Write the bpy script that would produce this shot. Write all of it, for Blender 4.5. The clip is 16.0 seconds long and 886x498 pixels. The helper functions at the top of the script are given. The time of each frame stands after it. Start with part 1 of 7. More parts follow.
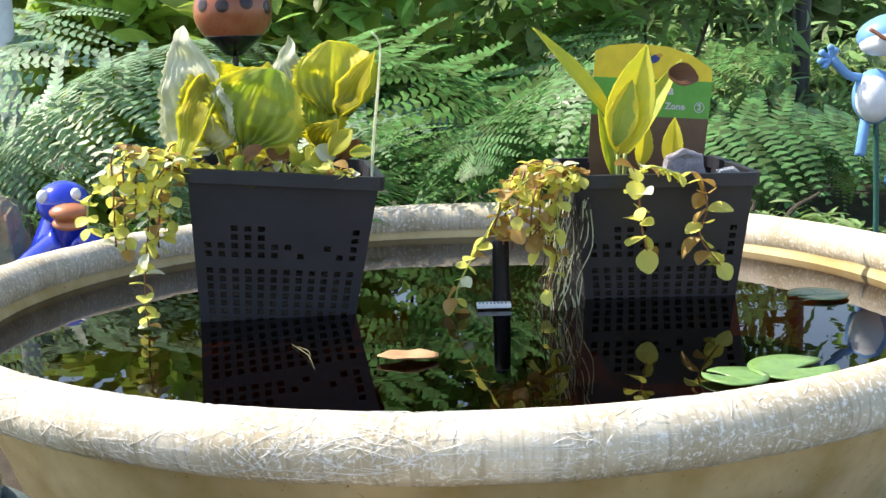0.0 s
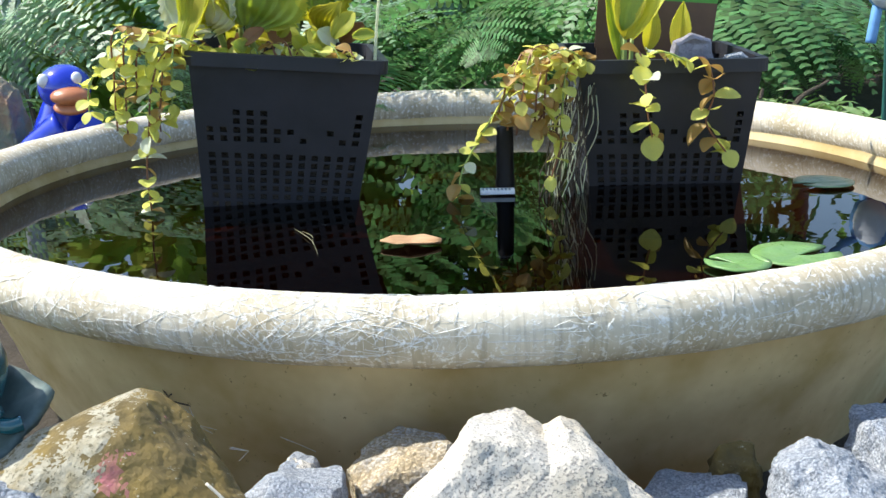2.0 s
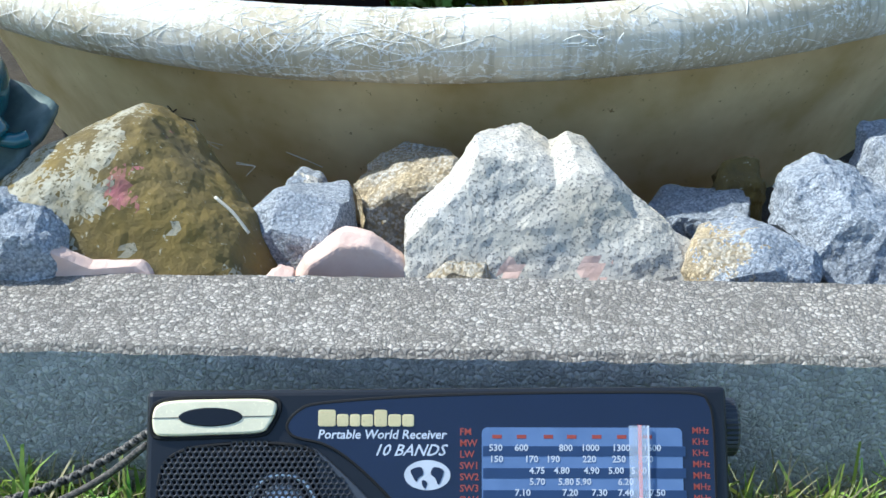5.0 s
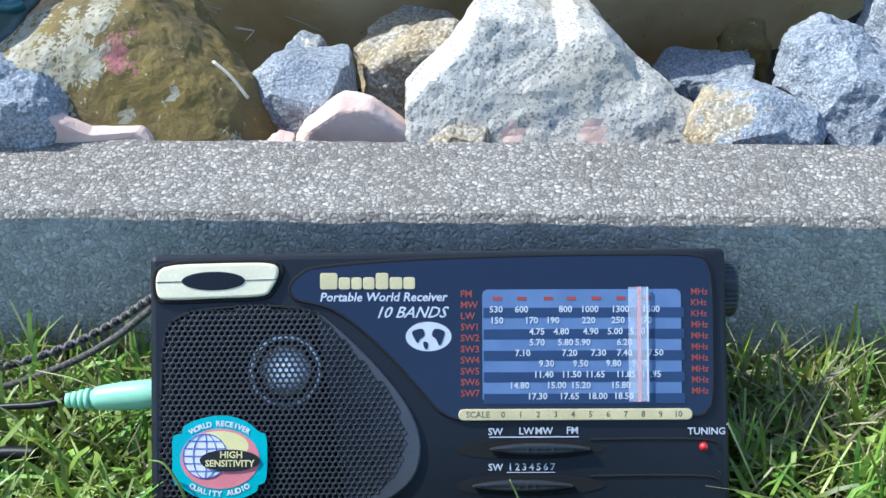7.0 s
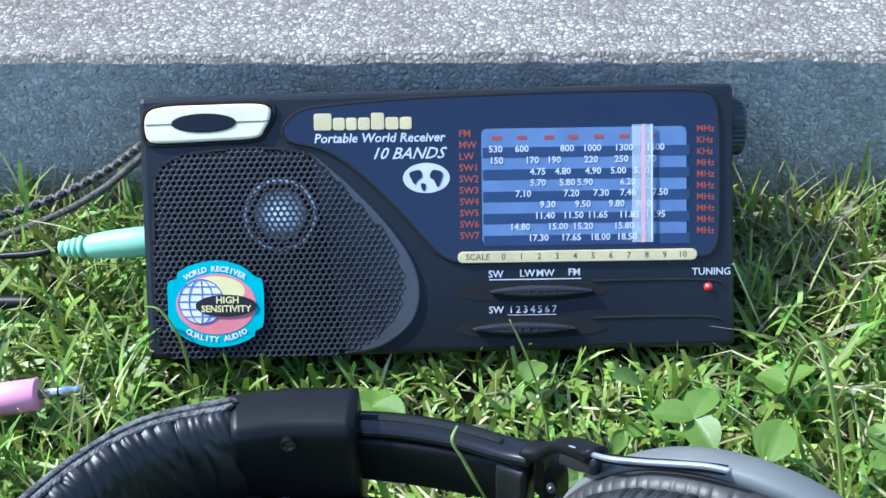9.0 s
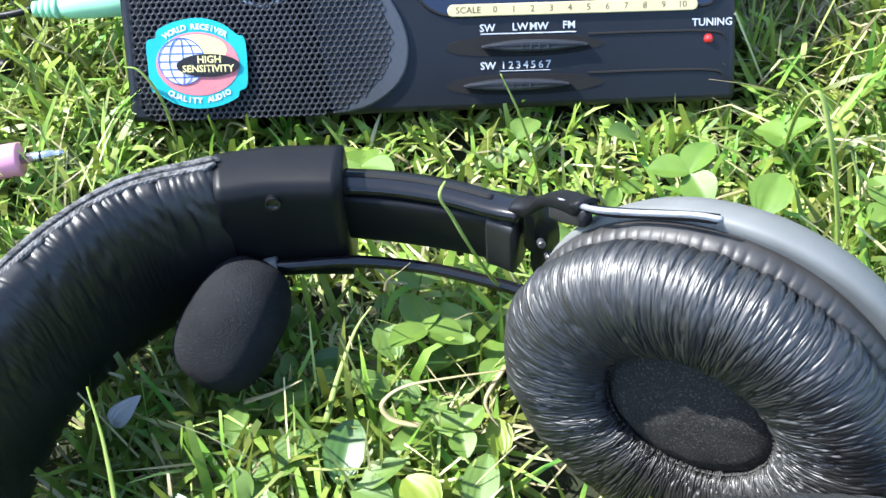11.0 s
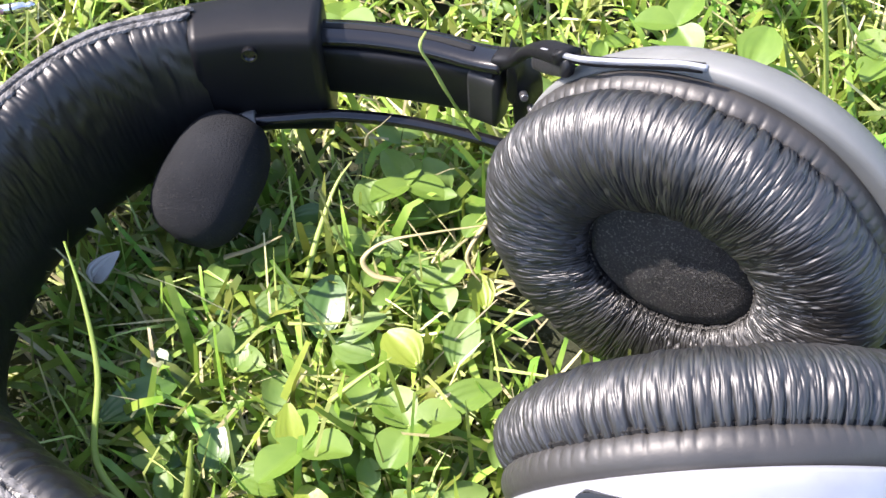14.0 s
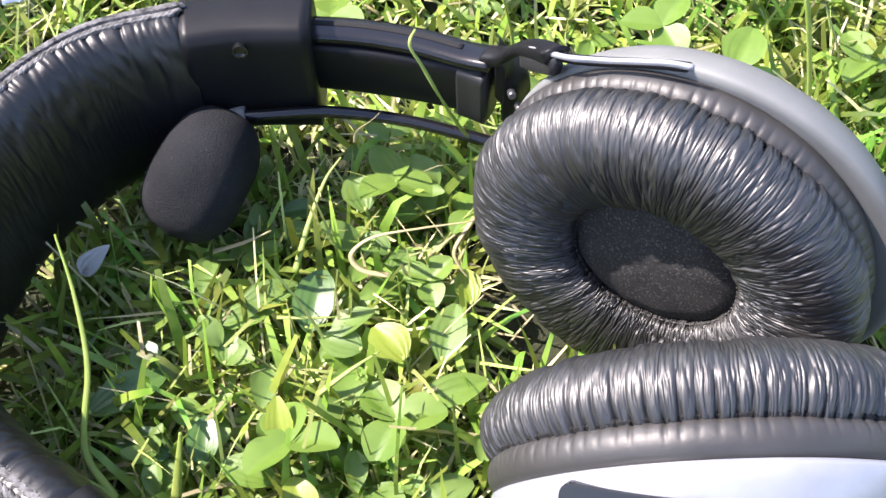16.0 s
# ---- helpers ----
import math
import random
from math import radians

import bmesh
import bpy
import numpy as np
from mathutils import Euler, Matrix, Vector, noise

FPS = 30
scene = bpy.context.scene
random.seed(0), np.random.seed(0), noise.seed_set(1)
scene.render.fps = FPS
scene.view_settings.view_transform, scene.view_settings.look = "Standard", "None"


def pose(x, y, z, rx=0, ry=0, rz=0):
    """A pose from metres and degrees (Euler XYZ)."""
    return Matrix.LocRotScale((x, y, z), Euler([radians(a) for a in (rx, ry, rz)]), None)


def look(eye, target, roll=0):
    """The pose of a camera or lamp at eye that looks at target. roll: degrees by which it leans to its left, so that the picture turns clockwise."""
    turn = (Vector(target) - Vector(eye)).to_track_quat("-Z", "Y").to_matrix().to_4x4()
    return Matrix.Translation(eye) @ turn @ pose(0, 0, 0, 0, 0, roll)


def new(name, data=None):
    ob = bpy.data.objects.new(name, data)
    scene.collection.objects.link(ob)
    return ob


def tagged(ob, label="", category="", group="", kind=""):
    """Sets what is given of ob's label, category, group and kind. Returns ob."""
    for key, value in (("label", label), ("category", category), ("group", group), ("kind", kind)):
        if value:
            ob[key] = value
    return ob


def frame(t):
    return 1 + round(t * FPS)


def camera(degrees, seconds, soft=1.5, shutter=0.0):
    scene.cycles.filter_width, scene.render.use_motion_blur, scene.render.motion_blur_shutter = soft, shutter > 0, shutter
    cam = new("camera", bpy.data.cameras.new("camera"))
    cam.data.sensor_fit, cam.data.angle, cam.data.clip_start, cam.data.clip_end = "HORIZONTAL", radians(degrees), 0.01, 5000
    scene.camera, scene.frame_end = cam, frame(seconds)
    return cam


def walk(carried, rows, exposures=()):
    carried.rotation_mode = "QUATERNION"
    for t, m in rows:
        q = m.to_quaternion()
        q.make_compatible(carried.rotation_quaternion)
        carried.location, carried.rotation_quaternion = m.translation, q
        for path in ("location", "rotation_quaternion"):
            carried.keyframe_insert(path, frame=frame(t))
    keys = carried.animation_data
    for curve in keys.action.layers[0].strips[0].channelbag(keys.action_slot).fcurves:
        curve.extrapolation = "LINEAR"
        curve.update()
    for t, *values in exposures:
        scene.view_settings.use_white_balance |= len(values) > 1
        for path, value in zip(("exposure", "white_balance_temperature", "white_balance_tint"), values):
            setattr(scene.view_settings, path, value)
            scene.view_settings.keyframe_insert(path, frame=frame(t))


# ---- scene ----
# camera and its walk: seconds, place, pitch, roll, yaw
cam = camera(40.05, 16.0)
PATH = [
    (0, -0.0000, 0.0000, 0.3400, -9.60, 1.50, 0.00),
    (0.5, -0.0000, -0.0002, 0.3400, -10.03, 1.43, 0.03),
    (1, -0.0003, -0.0013, 0.3413, -11.15, 1.38, 0.04),
    (1.5, -0.0003, -0.0006, 0.3383, -12.70, 1.30, 0.07),
    (2, 0.0010, 0.0025, 0.3362, -14.79, 1.26, 0.28),
    (2.5, 0.0008, 0.0036, 0.3348, -16.92, 1.18, 0.39),
    (3, 0.0004, 0.0046, 0.3340, -19.11, 1.12, 0.48),
    (3.5, 0.0004, 0.0050, 0.3332, -21.29, 1.18, 0.54),
    (4, -0.0002, 0.0054, 0.3333, -23.55, 1.19, 0.50),
    (4.5, -0.0010, 0.0058, 0.3333, -25.80, 1.18, 0.42),
    (5, -0.0006, 0.0058, 0.3329, -27.97, 1.25, 0.45),
    (7.5, 0.0018, 0.0051, 0.3299, -35.52, 1.85, 0.48),
    (8, 0.0025, 0.0073, 0.3268, -36.93, 2.06, 0.45),
    (8.5, 0.0037, 0.0081, 0.3213, -38.41, 2.25, 0.46),
    (9, 0.0047, 0.0090, 0.3164, -40.39, 2.47, 0.46),
    (9.5, 0.0056, 0.0104, 0.3131, -43.02, 2.75, 0.33),
    (10, 0.0069, 0.0126, 0.3101, -45.96, 3.10, 0.21),
    (12.5, 0.0102, 0.0132, 0.3001, -55.96, 3.21, -0.12),
    (13, 0.0107, 0.0130, 0.2994, -56.76, 3.13, -0.16),
    (13.5, 0.0112, 0.0135, 0.2993, -57.12, 3.05, -0.16),
    (14, 0.0105, 0.0127, 0.2997, -57.34, 2.76, -0.29),
    (14.5, 0.0097, 0.0119, 0.3007, -57.54, 2.40, -0.41),
    (15, 0.0100, 0.0112, 0.3014, -57.56, 2.27, -0.42),
    (15.5, 0.0102, 0.0106, 0.3019, -57.51, 2.14, -0.40),
    (16, 0.0096, 0.0100, 0.3022, -57.38, 1.92, -0.39),
]
walk(cam, [(t, pose(x, y, z, 90 + p, r, w)) for t, x, y, z, p, r, w in PATH],
     [(0, 1.07, 6900, 12), (1.5, 0.92, 6450, 9), (2.5, 0.80, 6150, 7), (4, 0.68, 5800, 4), (5, 0.69, 5650, 3), (7.5, 0.74, 5450, 6), (8.5, 0.80, 5350, 7), (9.5, 1.24, 5200, 7), (10, 1.56, 5350, 7), (12.5, 1.66, 6600, 16), (14, 1.70, 6600, 20), (16, 1.70, 6600, 21)])

# sky and sun
SUN_TO = Vector((-0.62, 0.16, 0.78)).normalized()
world = bpy.data.worlds.new("sky")
scene.world = world
world.use_nodes = True
wn, wl = world.node_tree.nodes, world.node_tree.links
wn.clear()
sky = wn.new("ShaderNodeTexSky")
sky.sky_type, sky.sun_disc = "NISHITA", False
sky.sun_elevation = math.asin(SUN_TO.z)
sky.sun_rotation = math.atan2(SUN_TO.x, SUN_TO.y)
bg = wn.new("ShaderNodeBackground")
bg.inputs["Strength"].default_value = 0.165
wo = wn.new("ShaderNodeOutputWorld")
wl.new(sky.outputs[0], bg.inputs[0])
wl.new(bg.outputs[0], wo.inputs[0])
sun = new("sun", bpy.data.lights.new("sun", "SUN"))
sun.data.energy, sun.data.angle, sun.data.color = 4.4, radians(0.5), (1.0, 0.95, 0.86)
sun.matrix_world = look(SUN_TO * 5, (0, 0, 0))


# ---------- materials ----------
def mat(name, c1, c2, scale=20.0, rough=0.6, bump=0.2, fine=200.0, metal=0.0, c3=None, speck=0.0, spec=0.5, isl=0.0, trans=0.0, dist=0.002,
        rnd=0.0, coat=0.0, cell=0.0, cellk=0.5, crack=0.0, streak=0.0):
    """Two-scale noise colour with bump; c3 is a fleck colour; isl varies by island; rnd by object; trans adds light passing through."""
    m = bpy.data.materials.new(name)
    m.use_nodes = True
    n, l = m.node_tree.nodes, m.node_tree.links
    b = n["Principled BSDF"]
    out = n["Material Output"]
    tc = n.new("ShaderNodeTexCoord")

    def noise_tex(s, d=4, r=0.6):
        t = n.new("ShaderNodeTexNoise")
        t.inputs["Scale"].default_value, t.inputs["Detail"].default_value, t.inputs["Roughness"].default_value = s, d, r
        l.new(tc.outputs["Object"], t.inputs["Vector"])
        return t

    def ramp(src, lo, hi):
        r = n.new("ShaderNodeMapRange")
        r.inputs[1].default_value, r.inputs[2].default_value = lo, hi
        l.new(src, r.inputs[0])
        return r.outputs[0]

    def mix(fac, a, bb):
        x = n.new("ShaderNodeMix")
        x.data_type = "RGBA"
        for sock, val in ((x.inputs[0], fac), (x.inputs[6], a), (x.inputs[7], bb)):
            if hasattr(val, "links"):
                l.new(val, sock)
            else:
                sock.default_value = val if not isinstance(val, tuple) else (*val, 1)
        return x.outputs[2]

    big, small = noise_tex(scale), noise_tex(fine, 6, 0.7)
    col = mix(ramp(big.outputs[0], 0.35, 0.65), c1, c2)
    if c3:
        col = mix(ramp(small.outputs[0], 0.62 - speck, 0.66 - speck), col, c3)
    height = small.outputs[0]
    if cell:
        vo = n.new("ShaderNodeTexVoronoi")
        vo.inputs["Scale"].default_value = cell
        wob = n.new("ShaderNodeMixRGB")
        wob.blend_type, wob.inputs[0].default_value = "ADD", 0.0024 if crack else 0.004
        l.new(tc.outputs["Object"], wob.inputs[1])
        l.new(small.outputs["Color"], wob.inputs[2])
        l.new(wob.outputs[0], vo.inputs["Vector"])
        hs = n.new("ShaderNodeHueSaturation")
        cv = n.new("ShaderNodeMapRange")
        cv.inputs[3].default_value, cv.inputs[4].default_value = 1 - cellk, 1 + cellk * 0.6
        sp = n.new("ShaderNodeSeparateColor")
        l.new(vo.outputs["Color"], sp.inputs[0])
        l.new(sp.outputs[0], cv.inputs[0])
        l.new(cv.outputs[0], hs.inputs["Value"])
        l.new(col, hs.inputs["Color"])
        gap = n.new("ShaderNodeMapRange")
        gap.inputs[1].default_value, gap.inputs[2].default_value = 0.45, 0.75
        l.new(vo.outputs["Distance"], gap.inputs[0])
        col = mix(gap.outputs[0], hs.outputs[0], tuple(x * 0.6 for x in c1))
        inv_ = n.new("ShaderNodeMath")
        inv_.operation = "MULTIPLY_ADD"
        inv_.inputs[1].default_value = -1.2
        l.new(vo.outputs["Distance"], inv_.inputs[0])
        l.new(small.outputs[0], inv_.inputs[2])
        height = inv_.outputs[0]
        if crack:
            ve = n.new("ShaderNodeTexVoronoi")
            ve.feature = "DISTANCE_TO_EDGE"
            ve.inputs["Scale"].default_value = cell
            l.new(wob.outputs[0], ve.inputs["Vector"])
            col = mix(ramp(ve.outputs["Distance"], 0.0, crack), tuple(x * 0.38 for x in c1), hs.outputs[0])
            height = ramp(ve.outputs["Distance"], 0.0, 0.35)
    if streak:
        # scuffs round the rim: noise squeezed along the angle about the tub's axis
        sx = n.new("ShaderNodeSeparateXYZ")
        l.new(tc.outputs["Object"], sx.inputs[0])
        an = n.new("ShaderNodeMath")
        an.operation = "ARCTAN2"
        l.new(sx.outputs[1], an.inputs[0])
        l.new(sx.outputs[0], an.inputs[1])
        cb = n.new("ShaderNodeCombineXYZ")
        l.new(an.outputs[0], cb.inputs[0])
        l.new(sx.outputs[2], cb.inputs[1])
        ns = n.new("ShaderNodeMapping")
        ns.inputs["Scale"].default_value = (125, 14, 1)
        l.new(cb.outputs[0], ns.inputs[0])
        nt = n.new("ShaderNodeTexNoise")
        nt.inputs["Scale"].default_value, nt.inputs["Detail"].default_value = 1.0, 3
        l.new(ns.outputs[0], nt.inputs["Vector"])
        sc = n.new("ShaderNodeMath")
        sc.operation, sc.inputs[1].default_value = "MULTIPLY", streak
        l.new(ramp(nt.outputs[0], 0.5, 0.68), sc.inputs[0])
        col = mix(sc.outputs[0], col, tuple(x * 0.55 for x in c1))
    if isl or rnd:
        src = n.new("ShaderNodeNewGeometry").outputs["Random Per Island"] if isl else n.new("ShaderNodeObjectInfo").outputs["Random"]
        hsv = n.new("ShaderNodeHueSaturation")
        k = isl or rnd
        v = n.new("ShaderNodeMapRange")
        v.inputs[3].default_value, v.inputs[4].default_value = 1 - k, 1 + k
        l.new(src, v.inputs[0])
        hu = n.new("ShaderNodeMapRange")
        hu.inputs[3].default_value, hu.inputs[4].default_value = 0.5 - 0.04 * k, 0.5 + 0.05 * k
        l.new(src, hu.inputs[0])
        l.new(v.outputs[0], hsv.inputs["Value"])
        l.new(hu.outputs[0], hsv.inputs["Hue"])
        l.new(col, hsv.inputs["Color"])
        col = hsv.outputs[0]
    l.new(col, b.inputs["Base Color"])
    rr = n.new("ShaderNodeMapRange")
    rr.inputs[3].default_value, rr.inputs[4].default_value = max(0.02, rough - 0.12), min(1, rough + 0.12)
    l.new(small.outputs[0], rr.inputs[0])
    l.new(rr.outputs[0], b.inputs["Roughness"])
    b.inputs["Metallic"].default_value = metal
    b.inputs["Specular IOR Level"].default_value = spec
    b.inputs["Coat Weight"].default_value = coat
    b.inputs["Coat Roughness"].default_value = 0.06
    if bump:
        bp = n.new("ShaderNodeBump")
        bp.inputs["Strength"].default_value, bp.inputs["Distance"].default_value = bump, dist
        l.new(height, bp.inputs["Height"])
        l.new(bp.outputs[0], b.inputs["Normal"])
    if trans:
        tr = n.new("ShaderNodeBsdfTranslucent")
        l.new(col, tr.inputs["Color"])
        ms = n.new("ShaderNodeMixShader")
        ms.inputs[0].default_value = trans
        l.new(b.outputs[0], ms.inputs[1])
        l.new(tr.outputs[0], ms.inputs[2])
        l.new(ms.outputs[0], out.inputs["Surface"])
    return m


def plain(name, c, rough=0.5, metal=0.0, coat=0.0):
    return mat(name, c, tuple(x * 0.85 for x in c), 60, rough, 0.05, 900, metal, coat=coat, dist=0.0003)


M_LAWN = mat("lawn soil", (0.020, 0.026, 0.010), (0.036, 0.040, 0.016), 60, 0.95, 0.8, 500)
M_SOIL = mat("bed soil", (0.035, 0.026, 0.018), (0.07, 0.055, 0.038), 30, 0.95, 0.9, 250, c3=(0.12, 0.1, 0.07), speck=0.03, dist=0.006)
M_TUB = mat("weathered tub", (0.58, 0.42, 0.17), (0.84, 0.70, 0.40), 11, 0.75, 0.4, 200, c3=(0.36, 0.25, 0.11), speck=-0.02, dist=0.001, trans=0.28)
M_RIM = mat("tub rim", (0.48, 0.40, 0.26), (0.70, 0.63, 0.49), 22, 0.7, 0.4, 300, c3=(0.84, 0.81, 0.74), speck=0.075, dist=0.0012, streak=0.5, trans=0.08)
M_SILT = mat("silt", (0.12, 0.055, 0.015), (0.25, 0.12, 0.035), 14, 0.9, 0.5, 90)
M_BASKET = mat("black plastic", (0.012, 0.013, 0.017), (0.02, 0.02, 0.026), 30, 0.5, 0.15, 500, c3=(0.06, 0.05, 0.05), speck=-0.1, dist=0.0005)
M_GRANITE = mat("blue-grey granite", (0.38, 0.41, 0.45), (0.53, 0.545, 0.57), 40, 0.85, 0.7, 420, c3=(0.15, 0.17, 0.21), speck=0.02, dist=0.002, cell=700, cellk=0.3)
M_WHITE_ST = mat("pale speckled stone", (0.58, 0.54, 0.47), (0.52, 0.46, 0.36), 26, 0.9, 0.6, 700, c3=(0.22, 0.205, 0.185), speck=0.085, dist=0.0015)
M_BROWN_ST = mat("mossy brown stone", (0.115, 0.083, 0.028), (0.20, 0.135, 0.030), 34, 0.85, 0.6, 260, c3=(0.40, 0.36, 0.25), speck=0.0, dist=0.0022)
M_PINK_ST = mat("pink sandstone", (0.62, 0.42, 0.34), (0.70, 0.52, 0.43), 35, 0.9, 0.4, 400, c3=(0.4, 0.26, 0.2), speck=-0.06)
M_OCHRE_ST = mat("ochre granite", (0.54, 0.41, 0.23), (0.52, 0.53, 0.52), 22, 0.85, 0.6, 400, c3=(0.62, 0.58, 0.5), speck=0.0, cell=600, cellk=0.4)
# front face in finer concrete, its colour lightened to offset the shade there
M_KERBF = mat("concrete face lightened against shade", (0.58, 0.565, 0.53), (0.70, 0.68, 0.64), 45, 0.95, 0.9, 420, c3=(0.24, 0.225, 0.205), speck=0.02, dist=0.0018, cell=380, cellk=0.26, crack=0.035)
M_KERB = mat("exposed aggregate", (0.38, 0.335, 0.28), (0.47, 0.42, 0.36), 30, 0.95, 0.7, 500, c3=(0.27, 0.24, 0.20), speck=0.05, dist=0.0016, cell=420, cellk=0.50, crack=0.16)


def leafy(name, c1, c2, t=0.45, isl=0.35, rough=0.5, scale=40, fine=300):
    return mat(name, c1, c2, scale, rough, 0.2, fine, isl=isl, trans=t, dist=0.0006)


M_GRASS = leafy("grass", (0.11, 0.225, 0.025), (0.32, 0.39, 0.07), 0.33, 0.55, 0.42)
M_GRASS2 = leafy("pale grass", (0.28, 0.36, 0.09), (0.44, 0.47, 0.16), 0.3, 0.4, 0.45)
M_THATCH = leafy("grey thatch", (0.22, 0.20, 0.10), (0.36, 0.32, 0.17), 0.25, 0.4)
M_STRAW = leafy("dry grass", (0.48, 0.42, 0.2), (0.55, 0.5, 0.3), 0.3, 0.4)
M_CLOVER = leafy("clover leaf", (0.11, 0.20, 0.03), (0.19, 0.28, 0.05), 0.38, 0.4, 0.42)
M_FERN = leafy("fern green", (0.10, 0.215, 0.07), (0.17, 0.31, 0.105), 0.5, 0.5, 0.4)
M_BUSH = leafy("bush leaf", (0.19, 0.34, 0.07), (0.34, 0.47, 0.13), 0.6, 0.6, 0.30)
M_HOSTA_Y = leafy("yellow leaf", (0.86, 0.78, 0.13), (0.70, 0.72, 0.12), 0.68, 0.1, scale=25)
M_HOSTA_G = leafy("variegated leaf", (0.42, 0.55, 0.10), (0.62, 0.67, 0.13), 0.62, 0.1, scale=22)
# white sun glare put into the leaf colour; also serves pale roots and stalks
M_HOSTA_PALE_GLARE = leafy("pale leaf", (0.70, 0.75, 0.52), (0.86, 0.86, 0.70), 0.5, 0.1, scale=30)
M_JENNY = leafy("creeper leaf", (0.80, 0.73, 0.16), (0.64, 0.66, 0.15), 0.5, 0.35)
M_JENNY_R = leafy("reddish creeper leaf", (0.5, 0.22, 0.07), (0.36, 0.3, 0.08), 0.4, 0.3)
M_STEM = plain("red-brown stem", (0.22, 0.09, 0.04))
M_STEM_G = plain("green stem", (0.3, 0.38, 0.1))
M_BARK = mat("bark", (0.06, 0.045, 0.03), (0.11, 0.085, 0.06), 25, 0.9, 0.8, 120, dist=0.006)
M_WEB = plain("cobweb", (0.85, 0.84, 0.8), 0.6)
M_BLACK = mat("satin black plastic", (0.006, 0.006, 0.007), (0.008, 0.008, 0.009), 60, 0.42, 0.05, 900, dist=0.0003, spec=0.22)
M_GLOSSB = plain("gloss black plastic", (0.008, 0.008, 0.009), 0.15)
M_RADIO = plain("radio case", (0.006, 0.007, 0.010), 0.40)
M_GREYP = plain("grey plastic", (0.15, 0.155, 0.15), 0.55)
M_SILVER = plain("silver plastic", (0.33, 0.34, 0.37), 0.34, 0.3)
M_LIP = mat("grey leatherette", (0.026, 0.025, 0.024), (0.036, 0.034, 0.032), 80, 0.5, 0.2, 700, dist=0.0004, spec=0.6)
M_LEATHER = mat("black leatherette", (0.006, 0.006, 0.0062), (0.009, 0.009, 0.009), 50, 0.40, 0.25, 900, dist=0.0003, spec=0.5)
M_CUSHION = mat("soft black leatherette", (0.011, 0.0108, 0.0105), (0.016, 0.0155, 0.015), 50, 0.48, 0.1, 1200, dist=0.0002, spec=0.95)
M_FOAM = mat("foam", (0.011, 0.012, 0.014), (0.018, 0.0195, 0.022), 60, 0.95, 0.9, 1400, c3=(0.045, 0.042, 0.038), speck=0.02, dist=0.0008, spec=0.2)
M_GOLD = plain("gold paint", (0.72, 0.60, 0.32), 0.3, 0.2)
M_WPRINT = plain("white print", (0.55, 0.57, 0.62), 0.5)
M_RPRINT = plain("red print", (0.32, 0.055, 0.035), 0.5)


# ---------- mesh helpers ----------
def to_object(name, bm, material, parent=None, label="", smooth=False):
    me = bpy.data.meshes.new(name)
    bm.normal_update()
    bm.to_mesh(me)
    bm.free()
    for mm in (material if isinstance(material, (list, tuple)) else [material]):
        me.materials.append(mm)
    if smooth:
        me.polygons.foreach_set("use_smooth", [True] * len(me.polygons))
    ob = new(name, me)
    if parent:
        ob.parent = parent
    if label:
        ob["label"] = label
    return ob


def part(name, bm, material, parent, label="", smooth=False):
    return to_object(name, bm, material, parent, label, smooth)


def raw(name, verts, faces, material, parent=None, smooth=False, label=""):
    me = bpy.data.meshes.new(name)
    me.from_pydata([tuple(v) for v in verts], [], faces)
    for mm in (material if isinstance(material, (list, tuple)) else [material]):
        me.materials.append(mm)
    if smooth:
        me.polygons.foreach_set("use_smooth", [True] * len(me.polygons))
    ob = new(name, me)
    if parent:
        ob.parent = parent
    if label:
        ob["label"] = label
    return ob


def thing(name, m, label, category, group="", kind=""):
    ob = new(name)
    ob.empty_display_size = 0.01
    ob.matrix_world = m
    return tagged(ob, label, category, group, kind)


def box(bm, lo, hi, bev=0.0, seg=2):
    r = bmesh.ops.create_cube(bm, size=1)
    for v in r["verts"]:
        v.co = Vector([lo[i] + (v.co[i] + 0.5) * (hi[i] - lo[i]) for i in range(3)])
    if bev:
        es = list({e for v in r["verts"] for e in v.link_edges})
        bmesh.ops.bevel(bm, geom=es, offset=bev, segments=seg, affect="EDGES", profile=0.5)
    return bm


def lathe(bm, prof, seg=64, close=False):
    """Turn a profile of (radius, height) round z."""
    rings = []
    for r, z in prof:
        rings.append([bm.verts.new((r * math.cos(2 * math.pi * i / seg), r * math.sin(2 * math.pi * i / seg), z)) for i in range(seg)])
    pairs = list(zip(rings, rings[1:])) + ([(rings[-1], rings[0])] if close else [])
    for a, b in pairs:
        for i in range(seg):
            j = (i + 1) % seg
            bm.faces.new((a[i], a[j], b[j], b[i]))
    return rings


def spline(pts, n=8, closed=False):
    """Smooth line through points of any dimension (Catmull-Rom)."""
    p = [np.array(q, float) for q in pts]
    out = []
    k = len(p)
    for i in range(k if closed else k - 1):
        a = p[(i - 1) % k] if closed or i > 0 else 2 * p[0] - p[1]
        b, c = p[i], p[(i + 1) % k]
        d = p[(i + 2) % k] if closed or i < k - 2 else 2 * p[-1] - p[-2]
        for s in range(n):
            t = s / n
            out.append(0.5 * (2 * b + (c - a) * t + (2 * a - 5 * b + 4 * c - d) * t * t + (3 * b - a - 3 * c + d) * t ** 3))
    if not closed:
        out.append(p[-1])
    return out


